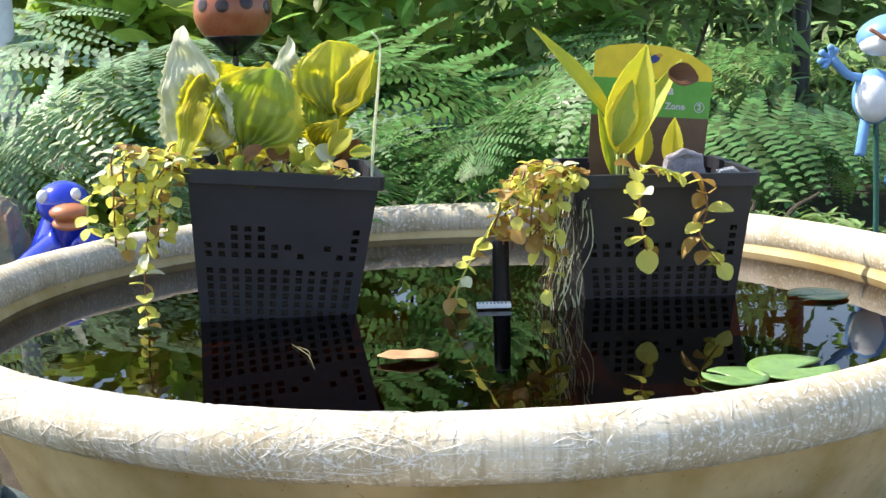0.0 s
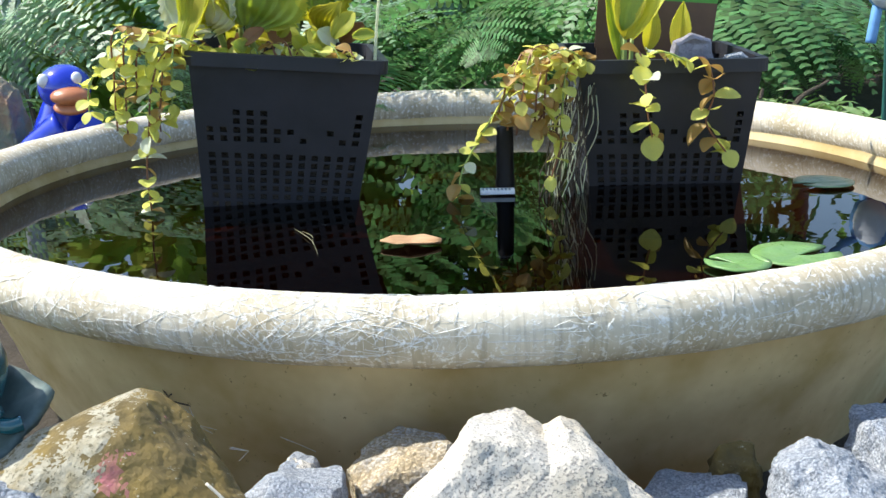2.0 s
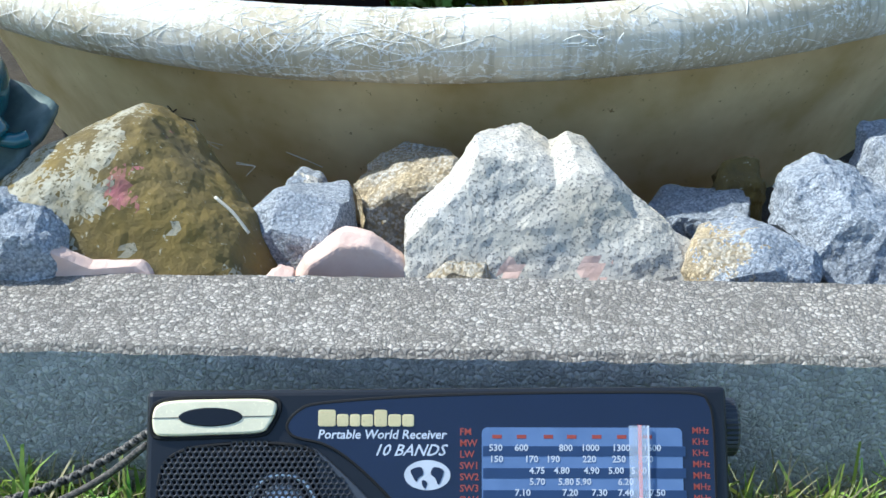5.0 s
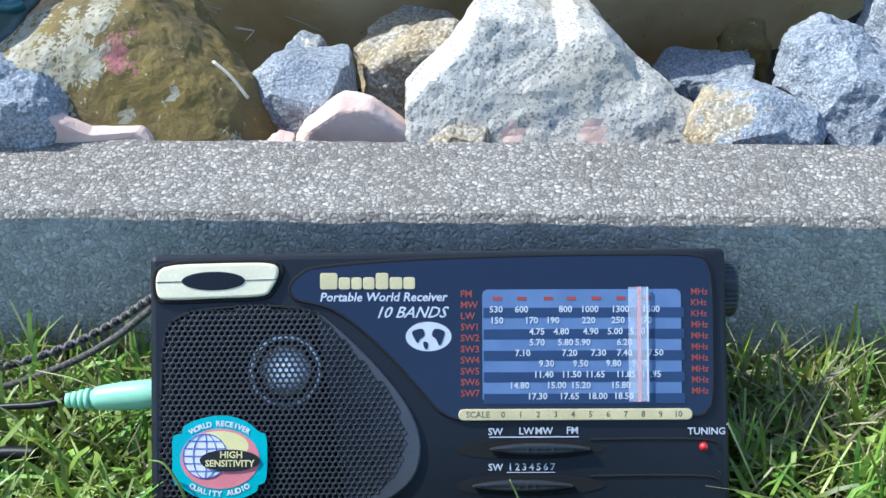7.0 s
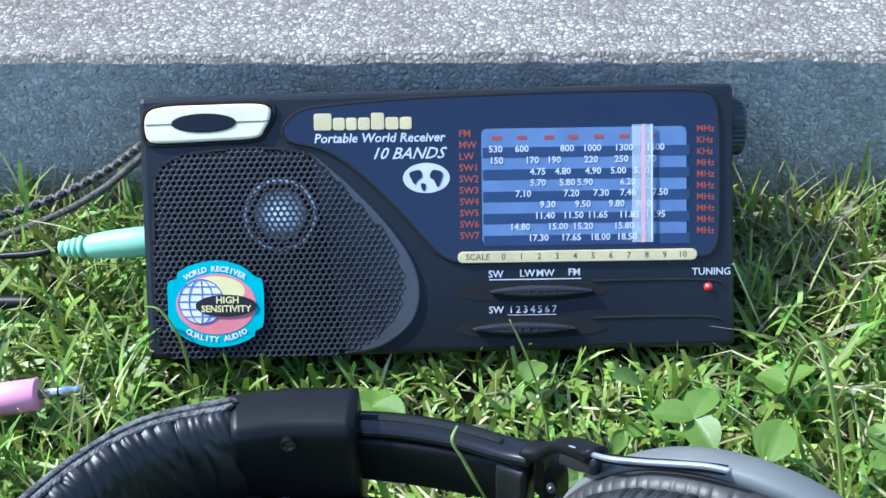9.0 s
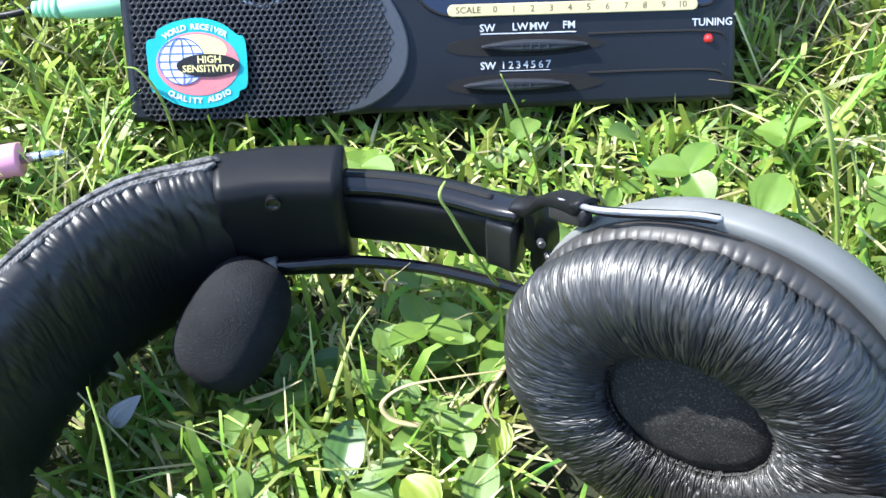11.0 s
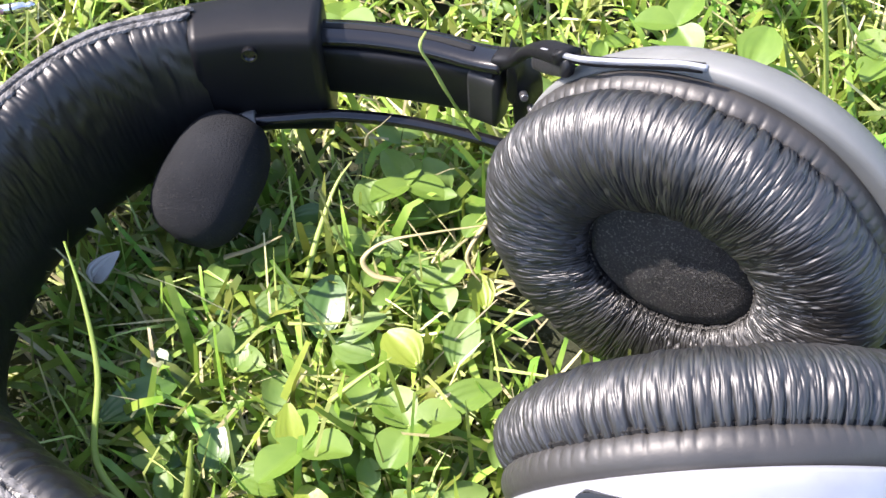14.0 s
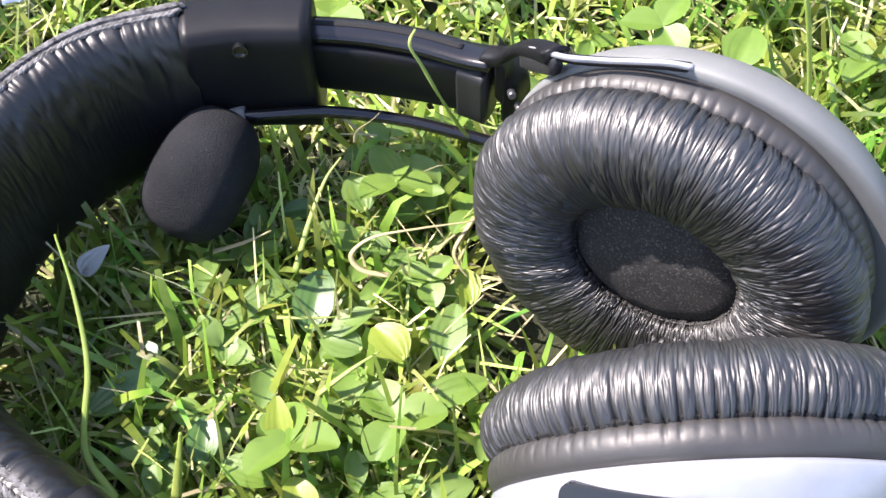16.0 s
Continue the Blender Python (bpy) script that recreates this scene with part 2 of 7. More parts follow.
def tube(bm, pts, radius, seg=8, n=6, flat=1.0, taper=None):
    """A round cable or stem along a smooth line; taper(t) scales its radius."""
    line = [Vector(q) for q in spline(pts, n)]
    rings = []
    nrm = Vector((0.13, 0.2, 0.97))
    for i, c in enumerate(line):
        d = (line[min(i + 1, len(line) - 1)] - line[max(i - 1, 0)]).normalized()
        side = d.cross(nrm).normalized() if d.cross(nrm).length > 1e-4 else d.orthogonal().normalized()
        up = side.cross(d).normalized()
        r = radius * (taper(i / (len(line) - 1)) if taper else 1)
        rings.append([bm.verts.new(c + side * r * math.cos(a) + up * r * flat * math.sin(a)) for a in [2 * math.pi * k / seg for k in range(seg)]])
    for a, b in zip(rings, rings[1:]):
        for i in range(seg):
            bm.faces.new((a[i], a[(i + 1) % seg], b[(i + 1) % seg], b[i]))
    bm.faces.new(rings[0][::-1])
    bm.faces.new(rings[-1])
    return bm


def slab(bm, outline, z0, z1, bev=0.0):
    """A flat plate with the given outline, from z0 to z1."""
    vs = [bm.verts.new((q[0], q[1], z0)) for q in outline]
    f = bm.faces.new(vs)
    bm.normal_update()
    if f.normal.z > 0:
        f.normal_flip()
    r = bmesh.ops.extrude_face_region(bm, geom=[f])
    top = [v for v in r["geom"] if isinstance(v, bmesh.types.BMVert)]
    for v in top:
        v.co.z = z1
    if bev:
        bm.normal_update()
        es = [e for e in bm.edges if all(v in set(top) for v in e.verts) and len(e.link_faces) == 2 and abs(e.link_faces[0].normal.z - e.link_faces[1].normal.z) > 0.5]
        bmesh.ops.bevel(bm, geom=es, offset=bev, segments=2, affect="EDGES", profile=0.5)
    return bm


def ellipse(cx, cy, rx, ry, n=32, rot=0.0):
    return [(cx + rx * math.cos(a) * math.cos(rot) - ry * math.sin(a) * math.sin(rot), cy + rx * math.cos(a) * math.sin(rot) + ry * math.sin(a) * math.cos(rot))
            for a in [2 * math.pi * k / n for k in range(n)]]


def round_rect(x0, y0, x1, y1, r, n=5):
    out = []
    for cx, cy, a0 in ((x1 - r, y1 - r, 0), (x0 + r, y1 - r, 90), (x0 + r, y0 + r, 180), (x1 - r, y0 + r, 270)):
        out += [(cx + r * math.cos(radians(a0 + 90 * k / n)), cy + r * math.sin(radians(a0 + 90 * k / n))) for k in range(n + 1)]
    return out


def text(body, size, x, y, z, material, parent, name="lettering", align="LEFT", shear=0.0, bold=0.0, rot=0.0, depth=0.0):
    cu = bpy.data.curves.new(name, "FONT")
    cu.body, cu.size, cu.align_x, cu.align_y, cu.shear, cu.offset, cu.extrude = body, size, align, "CENTER", shear, bold, depth
    cu.resolution_u = 2
    tmp = new("tmp", cu)
    dg = bpy.context.evaluated_depsgraph_get()
    dg.update()
    me = bpy.data.meshes.new_from_object(tmp.evaluated_get(dg))
    bpy.data.objects.remove(tmp)
    bpy.data.curves.remove(cu)
    me.name = name
    me.materials.clear()
    me.materials.append(material)
    ob = new(name, me)
    ob.parent = parent
    ob.matrix_local = pose(x, y, z, 0, 0, rot)
    return ob


# ---------- ground, kerb, tub ----------
bm = bmesh.new()
bmesh.ops.create_grid(bm, x_segments=120, y_segments=120, size=1)
for v in bm.verts:
    q = v.co.copy()
    v.co = Vector((math.copysign(abs(q.x) ** 3 * 40 + abs(q.x) * 0.6, q.x), math.copysign(abs(q.y) ** 3 * 40 + abs(q.y) * 0.6, q.y) + 0.3, 0))
    bed = v.co.y > 0.44
    v.co.z = 0.006 * noise.noise(v.co * 14) - 0.002 + (0.012 * noise.noise(v.co * 6) if bed else 0)
for f in bm.faces:
    f.material_index = 1 if f.calc_center_median().y > 0.44 and f.calc_center_median().y < 12 else 0
tagged(to_object("ground", bm, [M_LAWN, M_SOIL], smooth=True), "short green lawn running up to a dark planted bed", "ground", kind="structure")


def kerb_y(x):
    return 0.4045 - 0.056 * x


KERB_TOP = 0.0747
bm = bmesh.new()
NX = 640
for i in range(NX + 1):
    q_ = 2.0 * i / NX - 1
    x = 1.1 * q_ + 2.9 * q_ ** 5
    for k, (dy, dz) in enumerate(((0.0, -0.06), (0, 0.0), (0.0, 0.03), (0.0, 0.055), (0.0005, KERB_TOP - 0.003), (0.003, KERB_TOP), (0.018, KERB_TOP), (0.033, KERB_TOP), (0.048, KERB_TOP), (0.06, KERB_TOP), (0.063, KERB_TOP - 0.003), (0.063, -0.06))):
        j = Vector((x, dy * 7, dz * 7 + 3))
        w = 0.0008 * noise.noise(j * 90) + 0.0004 * noise.noise(j * 22)
        bm.verts.new((x + 0.056 * dy, kerb_y(x) + dy + (w if k < 5 else 0), dz + (w if 3 < k < 10 else 0)))
bm.verts.ensure_lookup_table()
for i in range(NX):
    for k in range(11):
        a = i * 12 + k
        bm.faces.new([bm.verts[q] for q in (a, a + 12, a + 13, a + 1)]).material_index = 1 if k < 4 else 0
kerb = tagged(to_object("kerb", bm, [M_KERB, M_KERBF], smooth=False), "grey concrete kerb with an exposed pebble surface", "kerb", kind="structure")

TUB = Vector((0.0085, 1.021, 0))
WATER_Z = 0.114
tub = thing("tub", pose(*TUB), "large round beige weathered tub filled with dark water", "tub")
bm = bmesh.new()
lathe(bm, [(0.0, -0.03), (0.345, -0.03), (0.358, 0.0), (0.376, 0.05), (0.3955, 0.095), (0.403, 0.128), (0.406, 0.13), (0.397, 0.118), (0.3905, 0.095), (0.366, 0.03), (0.35, -0.01), (0.0, -0.015)], 128)
part("shell", bm, M_TUB, tub, smooth=True)
bm = bmesh.new()
prof = [(0.416 + 0.0192 * math.cos(a) * (1.0), 0.1325 + 0.0192 * math.sin(a)) for a in [2 * math.pi * k / 20 for k in range(20)]]
lathe(bm, prof, 200, True)
for v in bm.verts:
    v.co += v.co.normalized() * 0.0009 * noise.noise(v.co * 60) + Vector((0, 0, 0.001 * noise.noise(v.co * 25)))
part("rim", bm, M_RIM, tub, "rounded pale rim with scuffs and cobwebs", smooth=True)


def water_material():
    m = bpy.data.materials.new("dark pond water")
    m.use_nodes = True
    n, l = m.node_tree.nodes, m.node_tree.links
    n.remove(n["Principled BSDF"])
    tr, gl, ms, fr = n.new("ShaderNodeBsdfTransparent"), n.new("ShaderNodeBsdfGlossy"), n.new("ShaderNodeMixShader"), n.new("ShaderNodeFresnel")
    tr.inputs[0].default_value = (0.14, 0.075, 0.03, 1)
    gl.inputs["Roughness"].default_value = 0.01
    fr.inputs["IOR"].default_value = 1.33
    tc, ns, bp = n.new("ShaderNodeTexCoord"), n.new("ShaderNodeTexNoise"), n.new("ShaderNodeBump")
    ns.inputs["Scale"].default_value, ns.inputs["Detail"].default_value = 25, 2
    bp.inputs["Strength"].default_value, bp.inputs["Distance"].default_value = 0.05, 0.002
    l.new(tc.outputs["Object"], ns.inputs[0])
    l.new(ns.outputs[0], bp.inputs["Height"])
    l.new(bp.outputs[0], gl.inputs["Normal"])
    l.new(bp.outputs[0], fr.inputs["Normal"])
    l.new(fr.outputs[0], ms.inputs[0])
    l.new(tr.outputs[0], ms.inputs[1])
    l.new(gl.outputs[0], ms.inputs[2])
    l.new(ms.outputs[0], n["Material Output"].inputs["Surface"])
    return m


bm = bmesh.new()
bmesh.ops.create_circle(bm, cap_ends=True, segments=96, radius=0.3962)
w = tagged(to_object("water", bm, water_material()), "still dark brown water filling the tub", "water", kind="structure")
w.location = TUB + Vector((0, 0, WATER_Z))
bm = bmesh.new()
bmesh.ops.create_grid(bm, x_segments=60, y_segments=60, size=0.33)
bmesh.ops.delete(bm, geom=[v for v in bm.verts if v.co.xy.length > 0.335], context="VERTS")
for v in bm.verts:
    v.co.z = 0.015 * noise.noise(v.co * 9) + 0.006 * noise.noise(v.co * 30)
s = tagged(to_object("silt", bm, M_SILT, smooth=True), "brown silt and leaf litter on the tub floor", "silt", kind="stuff")
s.location = TUB + Vector((0, 0, 0.045))


# ---------- stones ----------
M_LICHEN = mat("grey lichen", (0.26, 0.22, 0.13), (0.40, 0.37, 0.28), 120, 0.9, 0.7, 400, c3=(0.14, 0.12, 0.07), speck=0.07, dist=0.002)
M_REDMARK = mat("faded red mark", (0.40, 0.13, 0.14), (0.30, 0.15, 0.09), 120, 0.85, 0.7, 350, c3=(0.55, 0.4, 0.38), speck=0.0, dist=0.002)


def stone(label, outline, y, depth, material, seed=0, front=0.7, lean=0.0, amp=0.0035, shift=(0.0, 0.0), name="stone", soft=1, spots=()):
    """A rough block: the outline (x, z) swells to its middle, with a smaller front and back face broken by noise."""
    rnd = random.Random(seed)
    outline = [(x, z - 0.007 if z > 0.03 and y < 1 else z) for x, z in outline]
    cx, cz = sum(p[0] for p in outline) / len(outline), sum(p[1] for p in outline) / len(outline)
    bm = bmesh.new()
    rings = []
    for s, d, sh in ((front, -0.5, 1.0), (0.97, -0.12, 0.25), (1.0, 0.05, 0.0), (0.75, 0.5, 0.0)):
        ring = []
        for x, z in outline:
            k = s * (1 + rnd.uniform(-0.07, 0.07) * (s < 0.96))
            dy = lean * (z - cz)
            ring.append(bm.verts.new(((x - cx) * k * (1 + dy * 1.6) + shift[0] * sh, d * depth + dy + rnd.uniform(-0.12, 0.12) * depth * (s < 0.96), (z - cz) * k - 0.45 * dy - 0.006 * (s == 1.0) + shift[1] * sh)))
        rings.append(ring)
    m = len(outline)
    for a, b in zip(rings, rings[1:]):
        for i in range(m):
            bm.faces.new((a[i], a[(i + 1) % m], b[(i + 1) % m], b[i]))
    bm.faces.new(rings[0][::-1])
    bm.faces.new(rings[-1])
    bmesh.ops.triangulate(bm, faces=bm.faces[:])
    bmesh.ops.recalc_face_normals(bm, faces=bm.faces[:])
    for cut in range(5):
        size = 0.022 / 1.7 ** cut
        es = [e for e in bm.edges if e.calc_length() > max(size, 0.003)]
        if es:
            bmesh.ops.subdivide_edges(bm, edges=es, cuts=1)
            bmesh.ops.triangulate(bm, faces=[f for f in bm.faces if len(f.verts) > 3])
    for _ in range(soft):
        bmesh.ops.smooth_vert(bm, verts=bm.verts[:], factor=0.5, use_axis_x=True, use_axis_y=True, use_axis_z=True)
    off = Vector((seed * 3.1, seed * 1.7, seed))
    bm.normal_update()
    moves = [(v, v.normal * (amp * 1.3 * noise.noise((v.co + off) * 45) + amp * 0.5 * noise.noise((v.co + off) * 140) + amp * 0.3 * noise.noise((v.co + off) * 330))) for v in bm.verts]
    for v, d in moves:
        v.co += d
    for f in bm.faces:
        c = f.calc_center_median()
        jit = rnd.uniform(0.7, 1.25)
        for k, (sx, sz, sr, _) in enumerate(spots):
            if math.hypot(c.x + cx - sx, c.z + cz - sz) * (1 + 0.7 * noise.noise(c * 130)) * jit < sr and f.normal.y < 0.4:
                f.material_index = k + 1
    ob = tagged(to_object(name, bm, [material] + [q[3] for q in spots]), label, "stone", "stones round the tub")
    ob.location = (cx, y, cz)
    return ob


stone("large pale speckled granite stone with a jagged top", [(-0.03, 0.086), (0.000, 0.117), (0.006, 0.130), (0.025, 0.127), (0.042, 0.115), (0.052, 0.123), (0.064, 0.116), (0.078, 0.097), (0.102, 0.075), (0.110, 0.069), (0.114, -0.01), (-0.03, -0.01)],
      0.525, 0.055, M_WHITE_ST, 1, 0.975, 0.42, 0.0018, (0.0, -0.004), soft=2, spots=((0.02, 0.062, 0.005, M_PINK_ST), (0.057, 0.063, 0.006, M_PINK_ST)))
stone("large mossy brown stone with a pointed top", [(-0.262, 0.062), (-0.238, 0.100), (-0.198, 0.129), (-0.158, 0.148), (-0.148, 0.146), (-0.127, 0.122), (-0.100, 0.094), (-0.083, 0.055), (-0.080, -0.01), (-0.262, -0.01)],
      0.518, 0.075, M_BROWN_ST, 2, 0.93, 0.45, 0.0016, (0.0, -0.006), soft=5, spots=((-0.154, 0.106, 0.006, M_REDMARK), (-0.196, 0.092, 0.019, M_LICHEN), (-0.172, 0.104, 0.010, M_LICHEN), (-0.164, 0.118, 0.006, M_LICHEN), (-0.150, 0.130, 0.006, M_LICHEN), (-0.107, 0.066, 0.006, M_LICHEN), (-0.130, 0.090, 0.003, M_LICHEN), (-0.150, 0.082, 0.003, M_LICHEN)))
stone("angular blue-grey granite block", [(-0.103, 0.087), (-0.088, 0.098), (-0.056, 0.091), (-0.050, 0.068), (-0.052, -0.01), (-0.095, -0.01)], 0.535, 0.055, M_GRANITE, 3, 0.8, 0.1, 0.0018, (-0.006, -0.004))
stone("small pale round stone behind the granite block", [(-0.099, 0.070), (-0.088, 0.083), (-0.074, 0.083), (-0.064, 0.070), (-0.07, 0.0), (-0.095, 0.0)], 0.575, 0.04, M_GRANITE, 4, spots=((-0.075, 0.085, 0.01, M_WHITE_ST),))
stone("ochre and grey stone wedged beside the pale one", [(-0.058, 0.078), (-0.034, 0.09), (-0.005, 0.092), (0.012, 0.07), (0.0, -0.01), (-0.05, -0.01)], 0.58, 0.06, M_OCHRE_ST, 5, 0.75, 0.1)
stone("flat pink sandstone piece", [(-0.082, 0.066), (-0.075, 0.079), (-0.058, 0.091), (-0.042, 0.089), (-0.026, 0.076), (-0.017, 0.060), (-0.022, 0.03), (-0.078, 0.03)], 0.50, 0.025, M_PINK_ST, 6, 0.85, 0.0, 0.0008, soft=4)
# the granite spot colours in bluish shade on this stone's right side
stone("small ochre stone against the kerb, shaded right side coloured blue-grey", [(0.096, 0.072), (0.104, 0.088), (0.132, 0.091), (0.158, 0.083), (0.163, 0.074), (0.152, 0.055), (0.145, 0.01), (0.1, 0.01)], 0.495, 0.045, M_OCHRE_ST, 7, 0.7, 0.1, 0.0016, (0.004, -0.003), spots=((0.145, 0.068, 0.025, M_GRANITE),))
stone("dark blue-grey granite stone", [(0.095, 0.056), (0.105, 0.063), (0.15, 0.064), (0.155, 0.045), (0.15, -0.01), (0.1, -0.01)], 0.585, 0.04, M_GRANITE, 8, 0.85)
stone("large leaning blue-grey granite stone", [(0.150, 0.074), (0.155, 0.096), (0.173, 0.108), (0.192, 0.098), (0.225, 0.075), (0.24, 0.03), (0.225, -0.01), (0.195, -0.01), (0.172, 0.04)], 0.535, 0.075, M_GRANITE, 9, 0.75, 0.2)
stone("blue-grey granite stone beside the large leaning one", [(0.205, 0.07), (0.215, 0.09), (0.25, 0.1), (0.28, 0.08), (0.28, -0.01), (0.2, -0.01)], 0.60, 0.06, M_GRANITE, 10)
stone("rounded blue-grey granite stone", [(-0.25, 0.07), (-0.24, 0.106), (-0.212, 0.115), (-0.183, 0.112), (-0.171, 0.090), (-0.184, 0.055), (-0.187, 0.0), (-0.24, 0.0)], 0.492, 0.045, M_GRANITE, 11, 0.8)
stone("thin pink sandstone shard on the soil", [(-0.200, 0.075), (-0.183, 0.096), (-0.165, 0.087), (-0.142, 0.087), (-0.136, 0.080), (-0.16, 0.05), (-0.195, 0.04)], 0.481, 0.016, M_PINK_ST, 12, 0.9, 0.0, 0.0008)
stone("pale ochre pebble in the soil", [(-0.020, 0.068), (-0.008, 0.078), (0.010, 0.077), (0.015, 0.06), (0.01, 0.02), (-0.015, 0.02)], 0.492, 0.02, M_OCHRE_ST, 13, 0.8, 0.0, 0.001)
stone("small dark stone in the shade of the tub", [(0.135, 0.06), (0.14, 0.072), (0.158, 0.074), (0.165, 0.06), (0.16, 0.0), (0.14, 0.0)], 0.61, 0.03, M_BROWN_ST, 14)
stone("small reddish chip beside the pink stone", [(-0.096, 0.066), (-0.087, 0.076), (-0.078, 0.074), (-0.074, 0.06), (-0.08, 0.03)], 0.49, 0.012, M_PINK_ST, 15, 0.8, 0.0, 0.0006)


# ---------- pond baskets ----------
def basket(m, label, top=0.0855, bottom=0.066, height=0.175):
    """A tapered square mesh basket; m is the pose of its floor's centre."""
    pot = thing("pond_basket", m, label, "plant pot", "baskets in the tub")

    def half(z):
        return bottom + (top - bottom) * z / height

    bm = bmesh.new()
    cols, levels = 12, (0.0225, 0.0370, 0.0450, 0.0530, 0.0605, 0.0680, 0.0755, 0.0830, 0.0985, 0.1065, 0.1145, 0.1225)
    for side in range(4):
        rot = Matrix.Rotation(side * math.pi / 2, 3, "Z")
        us, zs = [-1.0], [0.0]
        for c in range(cols):
            us += [-0.84 + 0.1527 * c - 0.040, -0.84 + 0.1527 * c + 0.040]
        us.append(1.0)
        for z in levels:
            zs += [z - 0.0025, z + 0.0025]
        zs.append(height)
        grid = [[bm.verts.new(rot @ Vector((u * half(z), -half(z), z))) for u in us] for z in zs]
        for r in range(len(zs) - 1):
            for c in range(len(us) - 1):
                col, row = c // 2, r // 2
                hole = r % 2 == 1 and c % 2 == 1
                # moulded shut near the top and along the foot
                shut = (row == 0 and col not in (1, 2, 3, 4, 5, 9)) or (row > 9 and col not in (2, 3, 4, 11)) or (row in (8, 9) and 6 <= col <= 10 and (col + row) % 3)
                if hole and not shut:
                    continue
                bm.faces.new((grid[r][c], grid[r][c + 1], grid[r + 1][c + 1], grid[r + 1][c]))
    bmesh.ops.remove_doubles(bm, verts=bm.verts[:], dist=0.0002)
    body = part("body", bm, M_BASKET, pot)
    sol = body.modifiers.new("thickness", "SOLIDIFY")
    sol.thickness, sol.offset = 0.0018, -1
    bm = bmesh.new()
    box(bm, (-bottom, -bottom, 0), (bottom, bottom, 0.003), 0.001)
    part("floor_plate", bm, M_BASKET, pot)
    bm = bmesh.new()
    t = top + 0.005
    o = round_rect(-t, -t, t, t, 0.012)
    i_ = round_rect(-top + 0.003, -top + 0.003, top - 0.003, top - 0.003, 0.01)
    loops = [[bm.verts.new((x, y, z)) for x, y in q] for q, z in ((o, height - 0.012), (o, height), (i_, height), (i_, height - 0.012))]
    for a, b in zip(loops, loops[1:] + loops[:1]):
        for k in range(len(a)):
            bm.faces.new((a[k], a[(k + 1) % len(a)], b[(k + 1) % len(a)], b[k]))
    part("rim", bm, M_BASKET, pot)
    bm = bmesh.new()
    bmesh.ops.create_grid(bm, x_segments=30, y_segments=30, size=half(height - 0.03) - 0.003)
    for v in bm.verts:
        v.co.z = height - 0.03 + 0.006 * noise.noise(v.co * 60 + Vector(m.translation)) + 0.003 * noise.noise(v.co * 170)
    part("potting_soil", bm, M_SOIL, pot, "dark crumbly potting soil", smooth=True)
    bm = bmesh.new()
    box(bm, (-half(0.06) + 0.004, -half(0.06) + 0.004, 0.004), (half(0.06) - 0.004, half(0.06) - 0.004, height - 0.032), 0.002)
    part("soil_core", bm, M_SOIL, pot)
    return pot


POT_L = pose(-0.171, 1.160, 0.056, 0, 5.0, 8)
POT_R = pose(0.200, 1.212, 0.040, 0, 0.5, 1)
basket(POT_L, "black square mesh pond basket planted with broad yellow-green leaves")
basket(POT_R, "black square mesh pond basket planted with a lance-leaved plant and creeper")


# ---------- headphones ----------
hp = thing("headphones", pose(0, 0, 0), "black over-ear headphones with padded headband and boom microphone lying on grass", "headphones")


M_SEAM = plain("black seam", (0.004, 0.004, 0.004), 0.9)
M_DGREYP = plain("charcoal plastic", (0.018, 0.018, 0.019), 0.5)
M_CHROME_D = plain("dull steel", (0.08, 0.08, 0.085), 0.4, 0.5)


M_DISC = mat("grey-black foam", (0.030, 0.030, 0.030), (0.045, 0.044, 0.043), 60, 0.95, 0.9, 1600, c3=(0.13, 0.125, 0.115), speck=0.06, dist=0.0008, spec=0.2)


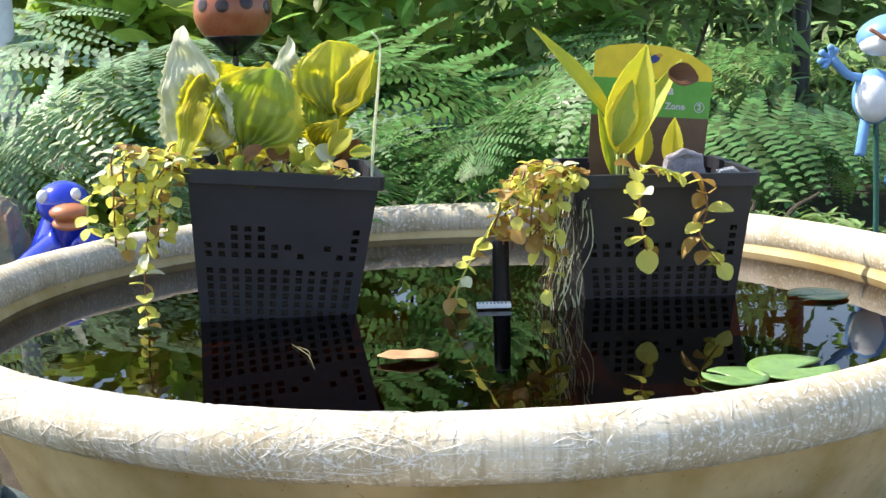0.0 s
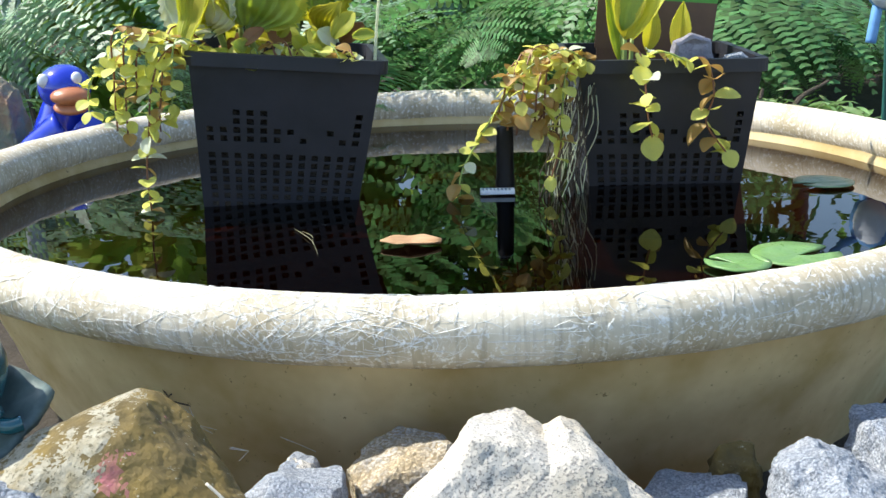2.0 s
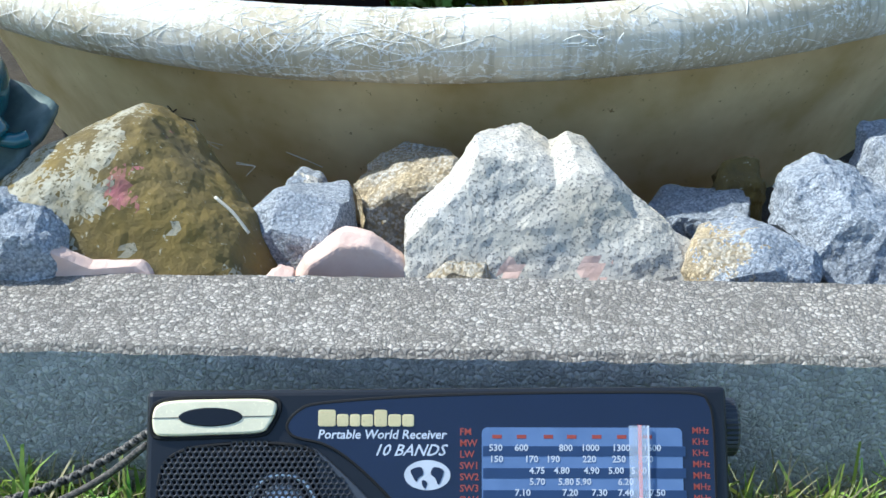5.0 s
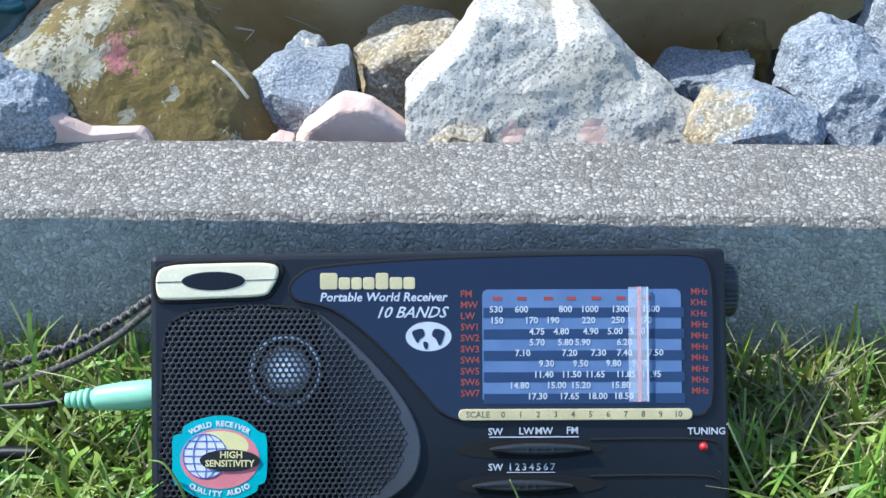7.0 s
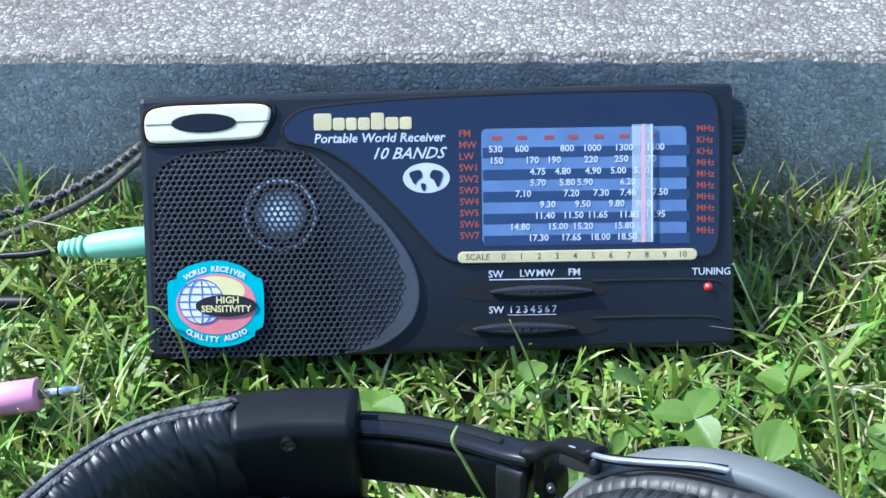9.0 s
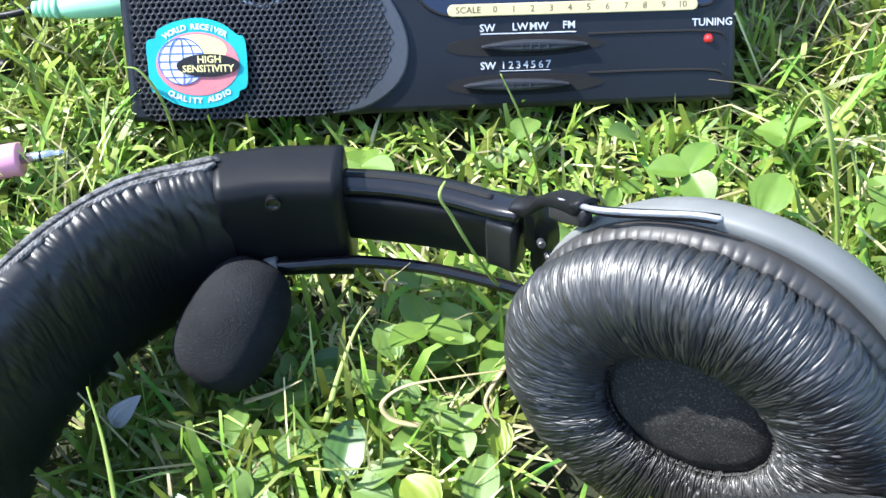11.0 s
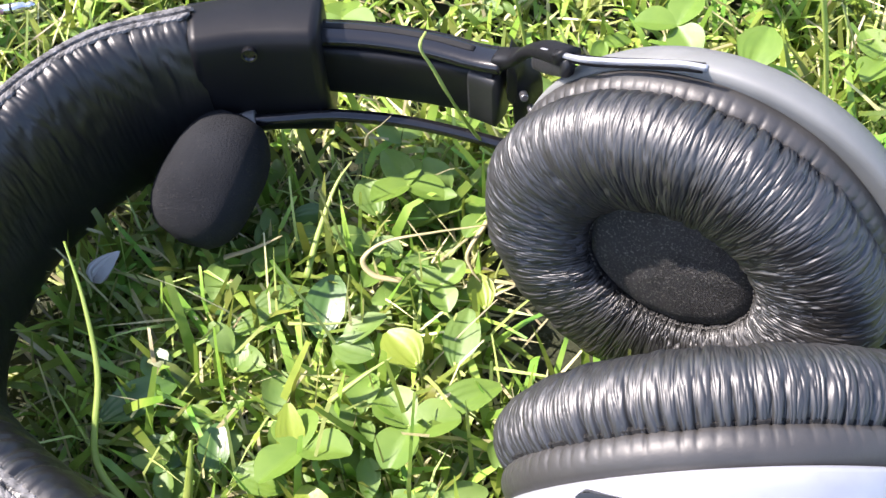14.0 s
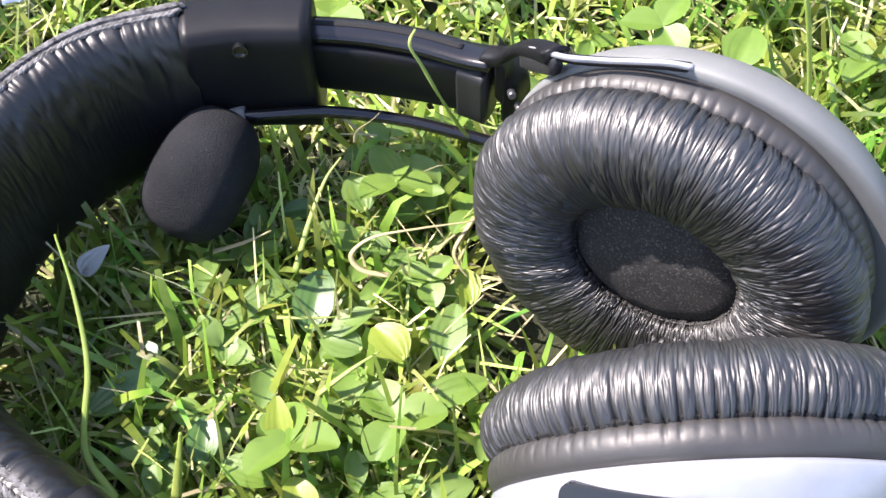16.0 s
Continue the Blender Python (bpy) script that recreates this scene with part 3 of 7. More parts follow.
def ear_cup(m, shell_label, shell_mat, seed):
    """A standing ear cup; local z points out of the cushion."""
    cup = part("ear_cup", bmesh.new(), M_GREYP, hp)
    cup.matrix_local = m
    bm = bmesh.new()
    lathe(bm, [(0.0, -0.021), (0.018, -0.0205), (0.030, -0.0185), (0.041, -0.0150), (0.0465, -0.0110), (0.0492, -0.0065), (0.0500, -0.0034), (0.0500, -0.0018), (0.0494, -0.0010), (0.0475, -0.0008), (0.0450, -0.0014), (0.0, -0.0014)] if seed == 1 else
          [(0.0, -0.021), (0.018, -0.0205), (0.030, -0.0190), (0.039, -0.0160), (0.0440, -0.0110), (0.0464, -0.0060), (0.0469, -0.0036), (0.0464, -0.0024), (0.0440, -0.0018), (0.0, -0.0018)], 160)
    shell = part("shell", bm, shell_mat, cup, shell_label, smooth=True)
    if seed == 1:
        shell.location = m.to_3x3().inverted() @ Vector((0.0026, -0.0015, 0.0))
    NG = 92

    def gather(a):
        """0 in a crease, 1 between creases: the stitches pull the leatherette in."""
        return abs(math.sin(0.5 * (NG * a + 2.2 * noise.noise(Vector((math.cos(a) * 9, math.sin(a) * 9, seed))))))

    # gathered lip between cushion and shell
    prof = [(0.0415, 0.0054), (0.0446, 0.0057), (0.0460, 0.0051), (0.0470, 0.0038), (0.0474, 0.0022), (0.0473, 0.0008), (0.0468, -0.0008), (0.0458, -0.0020), (0.0444, -0.0024)]
    bm = bmesh.new()
    rings = lathe(bm, prof, 736)
    for k, ring in enumerate(rings):
        w = (0.0, 1.0, 0.9, 0.6, 0.3, 0.1, 0.0, 0.0, 0.0)[k]
        for v in ring:
            a = math.atan2(v.co.y, v.co.x)
            g = (1 - gather(a)) ** 2
            v.co -= Vector((math.cos(a), math.sin(a), 0.8)) * 0.0008 * w * g * (0.4 + 0.9 * noise.noise(Vector((math.cos(a) * 14, math.sin(a) * 14, seed + 7))) ** 2 * 3)
    part("lip", bm, M_LIP, cup, "grey leatherette lip behind the cushion", smooth=True)
    # wrinkled cushion
    NA, NB = 1900, 52
    verts, faces = [], []
    for i in range(NA):
        a = 2 * math.pi * i / NA
        ca, sa = math.cos(a), math.sin(a)
        gth = (1 - gather(a)) ** 2
        big = noise.noise(Vector((ca * 11, sa * 11, seed + 3)))
        for j in range(NB):
            u = j / (NB - 1)
            if u < 0.45:
                b = math.pi * (-0.36 + 0.86 * u / 0.45)
                r, zc = 0.0371 + 0.0116 * math.cos(b), 0.0111 + 0.0102 * math.sin(b)
            elif u < 0.9:
                # the softer inner slope towards the foam disc
                k = 0.5 * math.pi * (u - 0.45) / 0.45
                b = 0.5 * math.pi + k
                r, zc = 0.0371 - 0.0166 * math.sin(k), 0.0213 - 0.0070 * (1 - math.cos(k))
            else:
                k = (u - 0.9) / 0.1
                b = math.pi
                r, zc = 0.0205 - 0.0004 * k, 0.0143 - 0.0030 * k
            q = Vector((ca * 30, sa * 30, b * 1.1 + seed * 5))
            q2 = Vector((ca * 78 + b * 2.0, sa * 78 + b * 1.4, b * 1.6 + seed * 9))
            q3 = q2 * 2.1
            inner = 0.5 - 0.5 * math.cos(b)
            seam = max(0.0, min(1.0, 0.5 - b / (0.5 * math.pi)))
            crease = max(max(0.0, 1 - abs(noise.noise(q)) * 6.0), 0.8 * max(0.0, 1 - abs(noise.noise(q * 1.55 + Vector((4, 1, 0)))) * 6.5)) ** 2
            fine = max(0.0, 1 - abs(noise.noise(q2)) * 3.6) ** 2
            hair = max(0.0, 1 - abs(noise.noise(q3)) * 3.0) ** 2
            w = -(0.00055 + 0.0006 * inner) * crease - (0.00010 + 0.00016 * inner) * fine - 0.00002 * hair - 0.0020 * seam ** 1.5 * gth * (0.6 + 0.8 * max(0, big)) + 0.0006 * noise.noise(q * 0.3)
            verts.append((ca * (r + w * math.cos(b)), sa * (r + w * math.cos(b)), zc + w * math.sin(b)))
    for i in range(NA):
        for j in range(NB - 1):
            k, k2 = i * NB + j, ((i + 1) % NA) * NB + j
            faces.append((k, k2, k2 + 1, k + 1))
    cushion = raw("cushion", verts, faces, M_CUSHION, cup, True, "wrinkled black leatherette cushion")
    # dark zigzag of the seam and a row of stitches round the disc
    bm = bmesh.new()
    pts = [((0.0457 - 0.0010 * (1 - gather(a)) ** 2) * math.cos(a), (0.0457 - 0.0010 * (1 - gather(a)) ** 2) * math.sin(a), 0.0058) for a in [2 * math.pi * k / 460 for k in range(461)]]
    tube(bm, pts, 0.0009, 6, 1)
    part("seam", bm, M_SEAM, cushion)
    bm = bmesh.new()
    for i in range(76):
        r = bmesh.ops.create_uvsphere(bm, u_segments=6, v_segments=4, radius=0.00028)
        for v in r["verts"]:
            v.co = Matrix.Rotation(2 * math.pi * i / 76, 3, "Z") @ (Vector((v.co.x, v.co.y * 2.2, v.co.z)) + Vector((0.0203, 0, 0.0141)))
    part("inner_stitching", bm, plain("dark thread", (0.05, 0.048, 0.045), 0.7), cushion)
    bm = bmesh.new()
    lathe(bm, [(0.0, 0.0146), (0.010, 0.0145), (0.016, 0.0141), (0.0195, 0.0134), (0.0215, 0.0120)], 64)
    for v in bm.verts:
        v.co.z += 0.0005 * noise.noise(v.co * 160)
    part("foam_disc", bm, M_DISC, cup, "black foam disc inside the cushion", smooth=True)
    return cup


def facing(x, y, z, nx, ny, nz):
    return Matrix.Translation((x, y, z)) @ Vector((nx, ny, nz)).to_track_quat("Z", "Y").to_matrix().to_4x4()


CUP1 = facing(0.0593, 0.1739, 0.0552, -0.490, -0.870, 0.058) @ Matrix.Scale(1.012, 4)
CUP2 = facing(0.0595, 0.1092, 0.0530, -0.005, 0.968, 0.252) @ Matrix.Scale(1.012, 4)
ear_cup(CUP1, "satin grey ear cup shell", M_GREYP, 1)
ear_cup(CUP2, "silver ear cup shell", M_SILVER, 2)

BAND = [(-0.032, 0.2345), (-0.050, 0.235), (-0.066, 0.233), (-0.090, 0.2255), (-0.109, 0.207), (-0.120, 0.185), (-0.124, 0.158), (-0.118, 0.137), (-0.098, 0.116), (-0.075, 0.098), (-0.060, 0.083), (-0.03, 0.074), (0.0, 0.070), (0.03, 0.070)]
BAND_Z = 0.050


def strap(name, pts, half_h, half_t, material, parent, label="", n=10, wrinkle=0.0, power=2.6, zc=BAND_Z):
    """A strap standing on edge along a line in plan, with a padded cross-section."""
    line = [Vector((q[0], q[1], q[2] if len(q) > 2 else zc)) for q in spline(pts, n)]
    seg = 72 if wrinkle else 28
    verts, faces = [], []
    for i, c in enumerate(line):
        d = (line[min(i + 1, len(line) - 1)] - line[max(i - 1, 0)]).normalized()
        side = Vector((-d.y, d.x, 0)).normalized()
        for k in range(seg):
            a = 2 * math.pi * k / seg
            ca, sa = math.cos(a), math.sin(a)
            x = math.copysign(abs(ca) ** (2 / power), ca) * half_t
            z = math.copysign(abs(sa) ** (2 / power), sa) * half_h
            p = c + side * x + Vector((0, 0, z))
            if wrinkle:
                q = Vector((c.x * 130 + z * 60, c.y * 130, z * 34))
                warp = Vector((noise.noise(q * 0.6), noise.noise(q * 0.6 + Vector((9, 0, 0))), 0)) * 0.7
                up = max(0.15, min(1.0, 0.45 + 1.1 * sa))
                c1_ = max(0.0, 1 - abs(noise.noise(q * 1.3 + warp)) * 4.5) ** 2
                c2_ = max(0.0, 1 - abs(noise.noise(q * 3.1 + warp * 2)) * 3.5) ** 2
                p += (side * ca + Vector((0, 0, sa))) * wrinkle * (-up * (0.75 * c1_ + 0.35 * c2_) + 0.7 * noise.noise(q * 0.35))
            verts.append(p)
    for i in range(len(line) - 1):
        for k in range(seg):
            a, b = i * seg + k, i * seg + (k + 1) % seg
            faces.append((a, b, b + seg, a + seg))
    faces += [tuple(range(seg))[::-1], tuple(range((len(line) - 1) * seg, len(line) * seg))]
    return raw(name, verts, faces, material, parent, True, label)


pad = strap("headband_pad", BAND[2:10], 0.0290, 0.0106, M_LEATHER, hp, "padded black leatherette headband with stitched edge", 60, 0.0010, 2.5, BAND_Z - 0.008)
# stitched edge along the top of the pad
line = [Vector((q[0], q[1], BAND_Z + 0.0205)) for q in spline(BAND[2:10], 16)]
bm = bmesh.new()
for i in range(0, len(line) - 1):
    c, d = line[i], (line[i + 1] - line[i]).normalized()
    sd = Vector((-d.y, d.x, 0))
    for s in (-1, 1):
        r = bmesh.ops.create_uvsphere(bm, u_segments=6, v_segments=4, radius=0.0011)
        for v in r["verts"]:
            v.co = c - sd * 0.0022 + sd * s * 0.0013 + d * (v.co.x * 2.0 + 0.0006 * s) + sd * (v.co.y * 0.9 + s * v.co.x * 0.8) + Vector((0, 0, v.co.z * 0.8))
part("stitching", bm, mat("grey and black thread", (0.012, 0.012, 0.012), (0.16, 0.155, 0.15), 420, 0.8, 0.3, 900, dist=0.0004), pad, "grey and black overlock stitching")
slider = strap("slider_housing", BAND[:3], 0.0204, 0.0095, M_BLACK, hp, "smooth black slider housing", 8, 0, 5.0, BAND_Z - 0.0006)
bm = bmesh.new()
lathe(bm, [(0.0, 0.0004), (0.0012, 0.0004), (0.0016, 0.001), (0.0021, 0.001), (0.0021, -0.001)], 20)
sc = part("screw", bm, M_GLOSSB, slider)
sc.matrix_local = facing(-0.0500, 0.2256, 0.0645, 0.05, -0.99, 0.1)
strap("slider_housing", BAND[9:11], 0.0225, 0.0095, M_BLACK, hp, "smooth black slider housing", 8, 0, 5.0)
arm = strap("slider_arm", [(-0.0347, 0.2355, 0.0490), (-0.0197, 0.2329, 0.0490), (-0.0042, 0.2293, 0.0490), (0.0069, 0.2259, 0.0490), (0.0141, 0.2226, 0.0500)], 0.0090, 0.0036, M_BLACK, hp, "", 8, 0, 5.0)
strap("slider_arm", [(-0.058, 0.082), (-0.03, 0.074), (0.0, 0.072), (0.02, 0.074)], 0.0145, 0.0042, M_BLACK, hp, "", 8, 0, 4.0)
strap("arm_rail", [(-0.0333, 0.2364, 0.0600), (-0.0188, 0.2346, 0.0600), (-0.0036, 0.2306, 0.0602), (0.0083, 0.2255, 0.0606), (0.0159, 0.2222, 0.0618)], 0.0021, 0.0042, M_GLOSSB, arm, "rounded black rail", 8, 0, 2.6)
strap("rail_groove", [(-0.0333, 0.2370, 0.0621), (-0.0188, 0.2352, 0.0621), (-0.0036, 0.2312, 0.0623), (0.0083, 0.2261, 0.0627)], 0.0003, 0.0009, M_SEAM, arm, "", 8, 0, 3.0)
strap("end_block", [(0.0078, 0.2253, 0.0485), (0.0114, 0.2236, 0.0485), (0.0150, 0.2215, 0.0485)], 0.0096, 0.0042, M_DGREYP, arm, "dark grey end block", 6, 0, 6.0)
# fork that carries the ear cup
fork = strap("yoke", [(0.0139, 0.2232, 0.0620), (0.0185, 0.2200, 0.0655), (0.0218, 0.2154, 0.0730), (0.0247, 0.2070, 0.0830), (0.0294, 0.1934, 0.0953)], 0.0026, 0.0030, M_BLACK, hp, "black fork carrying the ear cup", 8, 0, 3.0)
strap("yoke_blade", [(0.0263, 0.1951, 0.0947), (0.0324, 0.1918, 0.0959), (0.0384, 0.1896, 0.0972), (0.0453, 0.1860, 0.1005), (0.0518, 0.1825, 0.1036), (0.0562, 0.1802, 0.1052)], 0.0009, 0.0012, M_BLACK, fork, "", 8, 0, 3.0)
strap("trim_strip", [(0.0220, 0.2125, 0.0775), (0.0248, 0.2004, 0.0900), (0.0309, 0.1898, 0.0987), (0.0379, 0.1865, 0.1011), (0.0446, 0.1829, 0.1045), (0.0511, 0.1795, 0.1076), (0.0561, 0.1772, 0.1086)], 0.0007, 0.0006, M_SILVER, fork, "silver trim strip", 8, 0, 3.0)
strap("yoke_web", [(0.0235, 0.2079, 0.0780), (0.0257, 0.2012, 0.0840), (0.0294, 0.1921, 0.0930)], 0.0030, 0.0016, M_DGREYP, fork, "", 6, 0, 3.0)
joint = strap("hinge_block", [(0.0172, 0.2227, 0.0580), (0.0209, 0.2219, 0.0520), (0.0225, 0.2200, 0.0460)], 0.0085, 0.0046, M_BLACK, hp, "black hinge with small screws", 8, 0, 5.0)
for hx, hy, hz_ in [(0.0208, 0.2193, 0.0555), (0.0228, 0.2192, 0.0500)]:
    bm = bmesh.new()
    lathe(bm, [(0.0, 0.0008), (0.0008, 0.0008), (0.0011, 0.0004), (0.0011, -0.002)], 14)
    part("hinge_screw", bm, M_CHROME_D, joint).matrix_local = facing(hx, hy - 0.004, hz_, 0.1, -0.9, 0.4)
# oblong black recess in the silver shell
bm = bmesh.new()
slab(bm, round_rect(-0.0140, -0.0038, 0.0150, 0.0038, 0.0028), -0.003, 0.0005, 0.0003)
recess = part("control_recess", bm, M_GLOSSB, hp, "black recess in the silver shell")
N_ = Vector((-0.4476, -0.6178, 0.6465))
X_ = (Vector((1, 0, 0)) - N_ * N_.x).normalized()
recess.matrix_local = Matrix.Translation((0.0372, 0.0893, 0.0878)) @ Matrix((X_, N_.cross(X_), N_)).transposed().to_4x4()
bm = bmesh.new()
slab(bm, ellipse(0.0095, 0.0, 0.0036, 0.0024, 24), 0.0007, 0.0013, 0.0003)
part("control_dial", bm, M_GREYP, recess, "grey control dial")
# microphone
mic = part("microphone", bmesh.new(), M_FOAM, hp)
bm = bmesh.new()
prof = [(max(0.0, 0.0137 * (1 - abs(q) ** 2.6) ** (1 / 2.4)) * (1 - 0.07 * q), 0.0195 * q) for q in [-1 + 2 * k / 24 for k in range(25)]]
lathe(bm, prof, 48)
bmesh.ops.subdivide_edges(bm, edges=bm.edges[:], cuts=1)
for v in bm.verts:
    v.co *= 1 + 0.03 * noise.noise(v.co * 90)
f = part("foam_windscreen", bm, M_FOAM, mic, "black foam windscreen", smooth=True)
f.matrix_local = facing(-0.0643, 0.2085, 0.034, 0.46, 0.80, 0.38)
bm = bmesh.new()
tube(bm, [(-0.0539, 0.2229, 0.0405), (-0.0452, 0.2228, 0.0410), (-0.0327, 0.2234, 0.0410), (-0.0203, 0.2228, 0.0400), (-0.0078, 0.2209, 0.0390), (0.0046, 0.2176, 0.0380), (0.0170, 0.2136, 0.0370)], 0.0018, 10)
part("boom", bm, M_GLOSSB, mic, smooth=True)
bm = bmesh.new()
tube(bm, [(-0.0571, 0.2222, 0.0400), (-0.0548, 0.2230, 0.0404), (-0.0522, 0.2232, 0.0408)], 0.0026, 10)
part("collar", bm, M_GREYP, mic, smooth=True)


# ---------- radio ----------
RW, RH, RT = 0.205, 0.0914, 0.036
RADIO = pose(-0.01088, 0.33524, 0.05104, 53.664, 1.389, 1.382)
radio = thing("radio", RADIO, "black portable ten-band radio leaning back against the kerb", "radio")
M_PANEL = plain("glossy blue-black panel", (0.006, 0.010, 0.030), 0.08, coat=1.0)
M_DIAL = mat("dial face", (0.10, 0.16, 0.30), (0.13, 0.20, 0.36), 60, 0.35, 0.0, 500)
M_DIALBAR = plain("dark dial stripe", (0.025, 0.05, 0.12), 0.35)
M_TEAL = plain("turquoise sticker", (0.03, 0.42, 0.46), 0.3)
M_PALE = plain("sticker white", (0.75, 0.72, 0.74), 0.3)
M_STPINK = plain("sticker pink", (0.72, 0.22, 0.24), 0.3)
M_STBLUE = plain("sticker blue", (0.10, 0.18, 0.55), 0.3)
M_STYEL = plain("sticker yellow", (0.75, 0.66, 0.3), 0.3)
M_DGREY = plain("dark grey plastic", (0.028, 0.03, 0.036), 0.35)
M_CHROME = plain("bright metal", (0.7, 0.72, 0.75), 0.2, 0.9)


def fx(a):
    return (a - 0.5) * RW


def fy(b):
    return (0.5 - b) * RH


def fp(pts):
    return [(fx(a), fy(b)) for a, b in pts]


bm = bmesh.new()
box(bm, (-RW / 2, -RH / 2, -RT), (RW / 2, RH / 2, 0), 0.0022, 3)
case = part("case", bm, M_RADIO, radio, "matt black plastic case", smooth=False)
# grille outline in shares of the face's width and height
GR = spline([(0.030, 0.30), (0.060, 0.235), (0.130, 0.208), (0.230, 0.208), (0.290, 0.245), (0.350, 0.38), (0.405, 0.53), (0.436, 0.68), (0.430, 0.80), (0.395, 0.91), (0.340, 0.975), (0.240, 0.985), (0.120, 0.985), (0.045, 0.98), (0.022, 0.92), (0.020, 0.70), (0.022, 0.46)], 5, True)
GRF = fp(GR)


def inside(q, poly):
    c = False
    for (x1, y1), (x2, y2) in zip(poly, poly[1:] + poly[:1]):
        if (y1 > q[1]) != (y2 > q[1]) and q[0] < (x2 - x1) * (q[1] - y1) / (y2 - y1) + x1:
            c = not c
    return c


# raised crescent beside the grille
bm = bmesh.new()
slab(bm, fp(spline([(0.285, 0.222), (0.345, 0.335), (0.410, 0.49), (0.452, 0.63), (0.466, 0.76), (0.450, 0.88), (0.40, 0.965), (0.345, 0.99), (0.34, 0.975), (0.395, 0.91), (0.425, 0.82), (0.432, 0.68), (0.40, 0.53), (0.345, 0.38)], 4, True)), 0.0, 0.0016, 0.0007)
part("grille_surround", bm, plain("grey satin plastic", (0.06, 0.065, 0.075), 0.3), radio, "grey crescent beside the grille")
bm = bmesh.new()
slab(bm, GRF, 0.0, 0.0004)
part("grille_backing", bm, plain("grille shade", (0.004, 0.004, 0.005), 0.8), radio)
bm = bmesh.new()
pitch = 0.00215
hexv = [(math.cos(radians(60 * k + 30)), math.sin(radians(60 * k + 30))) for k in range(6)]
row = 0
y = -RH / 2
while y < RH / 2:
    x = -RW / 2 + (pitch / 2 if row % 2 else 0)
    while x < -RW / 2 + 0.45 * RW:
        if inside((x, y), GRF):
            zc = 0.0016 + 0.0012 * math.exp(-((x + 0.055) ** 2 + (y + 0.01) ** 2) / 0.0012)
            o = [bm.verts.new((x + pitch * 0.577 * cx, y + pitch * 0.577 * cy, zc)) for cx, cy in hexv]
            i_ = [bm.verts.new((x + pitch * 0.36 * cx, y + pitch * 0.36 * cy, zc - 0.00015)) for cx, cy in hexv]
            dn = [bm.verts.new((x + pitch * 0.36 * cx, y + pitch * 0.36 * cy, zc - 0.0008)) for cx, cy in hexv]
            for k in range(6):
                j = (k + 1) % 6
                bm.faces.new((o[k], o[j], i_[j], i_[k]))
                bm.faces.new((i_[k], i_[j], dn[j], dn[k]))
        x += pitch
    y += pitch * 0.866
    row += 1
part("speaker_grille", bm, plain("perforated metal", (0.035, 0.035, 0.039), 0.35, 0.3), radio, "black perforated metal speaker grille")
bm = bmesh.new()
lathe(bm, [(0.0125, 0.0008), (0.0130, 0.0013), (0.0118, 0.0016), (0.0112, 0.0008)], 40)
lathe(bm, [(0.0, 0.0021), (0.003, 0.0020), (0.006, 0.0014), (0.0082, 0.0008), (0.009, 0.0003)], 32)
d = part("speaker_dome", bm, plain("pale metal dome", (0.88, 0.88, 0.86), 0.3, 0.5), radio, "shiny speaker dome behind the grille", smooth=True)
d.location = (fx(0.234), fy(0.455), 0.0002)
# dial panel
PANEL = spline([(0.246, 0.165), (0.243, 0.13), (0.262, 0.082), (0.30, 0.055), (0.45, 0.032), (0.65, 0.022), (0.85, 0.022), (0.945, 0.03), (0.967, 0.065), (0.974, 0.16), (0.974, 0.40), (0.972, 0.56), (0.963, 0.625), (0.93, 0.652), (0.75, 0.652), (0.60, 0.655), (0.535, 0.652), (0.500, 0.62), (0.475, 0.56), (0.42, 0.42), (0.36, 0.29), (0.31, 0.215), (0.26, 0.185)], 5, True)
bm = bmesh.new()
slab(bm, fp(PANEL), 0.0, 0.0008, 0.0003)
part("dial_panel", bm, M_PANEL, radio, "glossy blue-black panel with printed scales")
# near-black stands for the shade inside gaps and recesses, laid on as strips
M_GROOVE_SHADE = plain("groove shade", (0.002, 0.002, 0.003), 0.9)
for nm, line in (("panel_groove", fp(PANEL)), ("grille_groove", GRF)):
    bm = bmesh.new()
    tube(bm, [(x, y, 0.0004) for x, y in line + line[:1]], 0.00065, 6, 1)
    part(nm, bm, M_GROOVE_SHADE, radio)
bm = bmesh.new()
slab(bm, round_rect(fx(0.574), fy(0.593), fx(0.918), fy(0.154), 0.002), 0.0008, 0.0011)
dial = part("dial", bm, M_DIAL, radio, "blue tuning dial with white frequency numbers")
for r in range(5):
    bm = bmesh.new()
    y1 = 0.225 + 0.083 * r
    slab(bm, [(fx(0.576), fy(y1)), (fx(0.923), fy(y1)), (fx(0.923), fy(y1 + 0.038)), (fx(0.576), fy(y1 + 0.038))], 0.0011, 0.00122)
    part("dial_stripe", bm, M_DIALBAR, dial)
ROWS = (("530@.586 600@.630 800@.706 1000@.744 1300@.797 1600@.850", 0.232), ("150@.587 170@.647 190@.684 220@.746 250@.797 270@.844", 0.275),
        ("4.75@.655 4.80@.697 4.90@.748 5.00@.790 5.10@.829", 0.318), ("5.70@.655 5.80@.704 5.90@.734 6.20@.806", 0.360),
        ("7.10@.630 7.20@.711 7.30@.761 7.40@.806 7.50@.860", 0.401), ("9.30@.671 9.50@.730 9.80@.787 9.90@.832", 0.442),
        ("11.40@.662 11.50@.710 11.65@.751 11.85@.804 11.95@.848", 0.484), ("14.80@.620 15.00@.684 15.20@.726 15.80@.795", 0.526),
        ("17.30@.651 17.65@.706 18.00@.755 18.50@.800", 0.568))
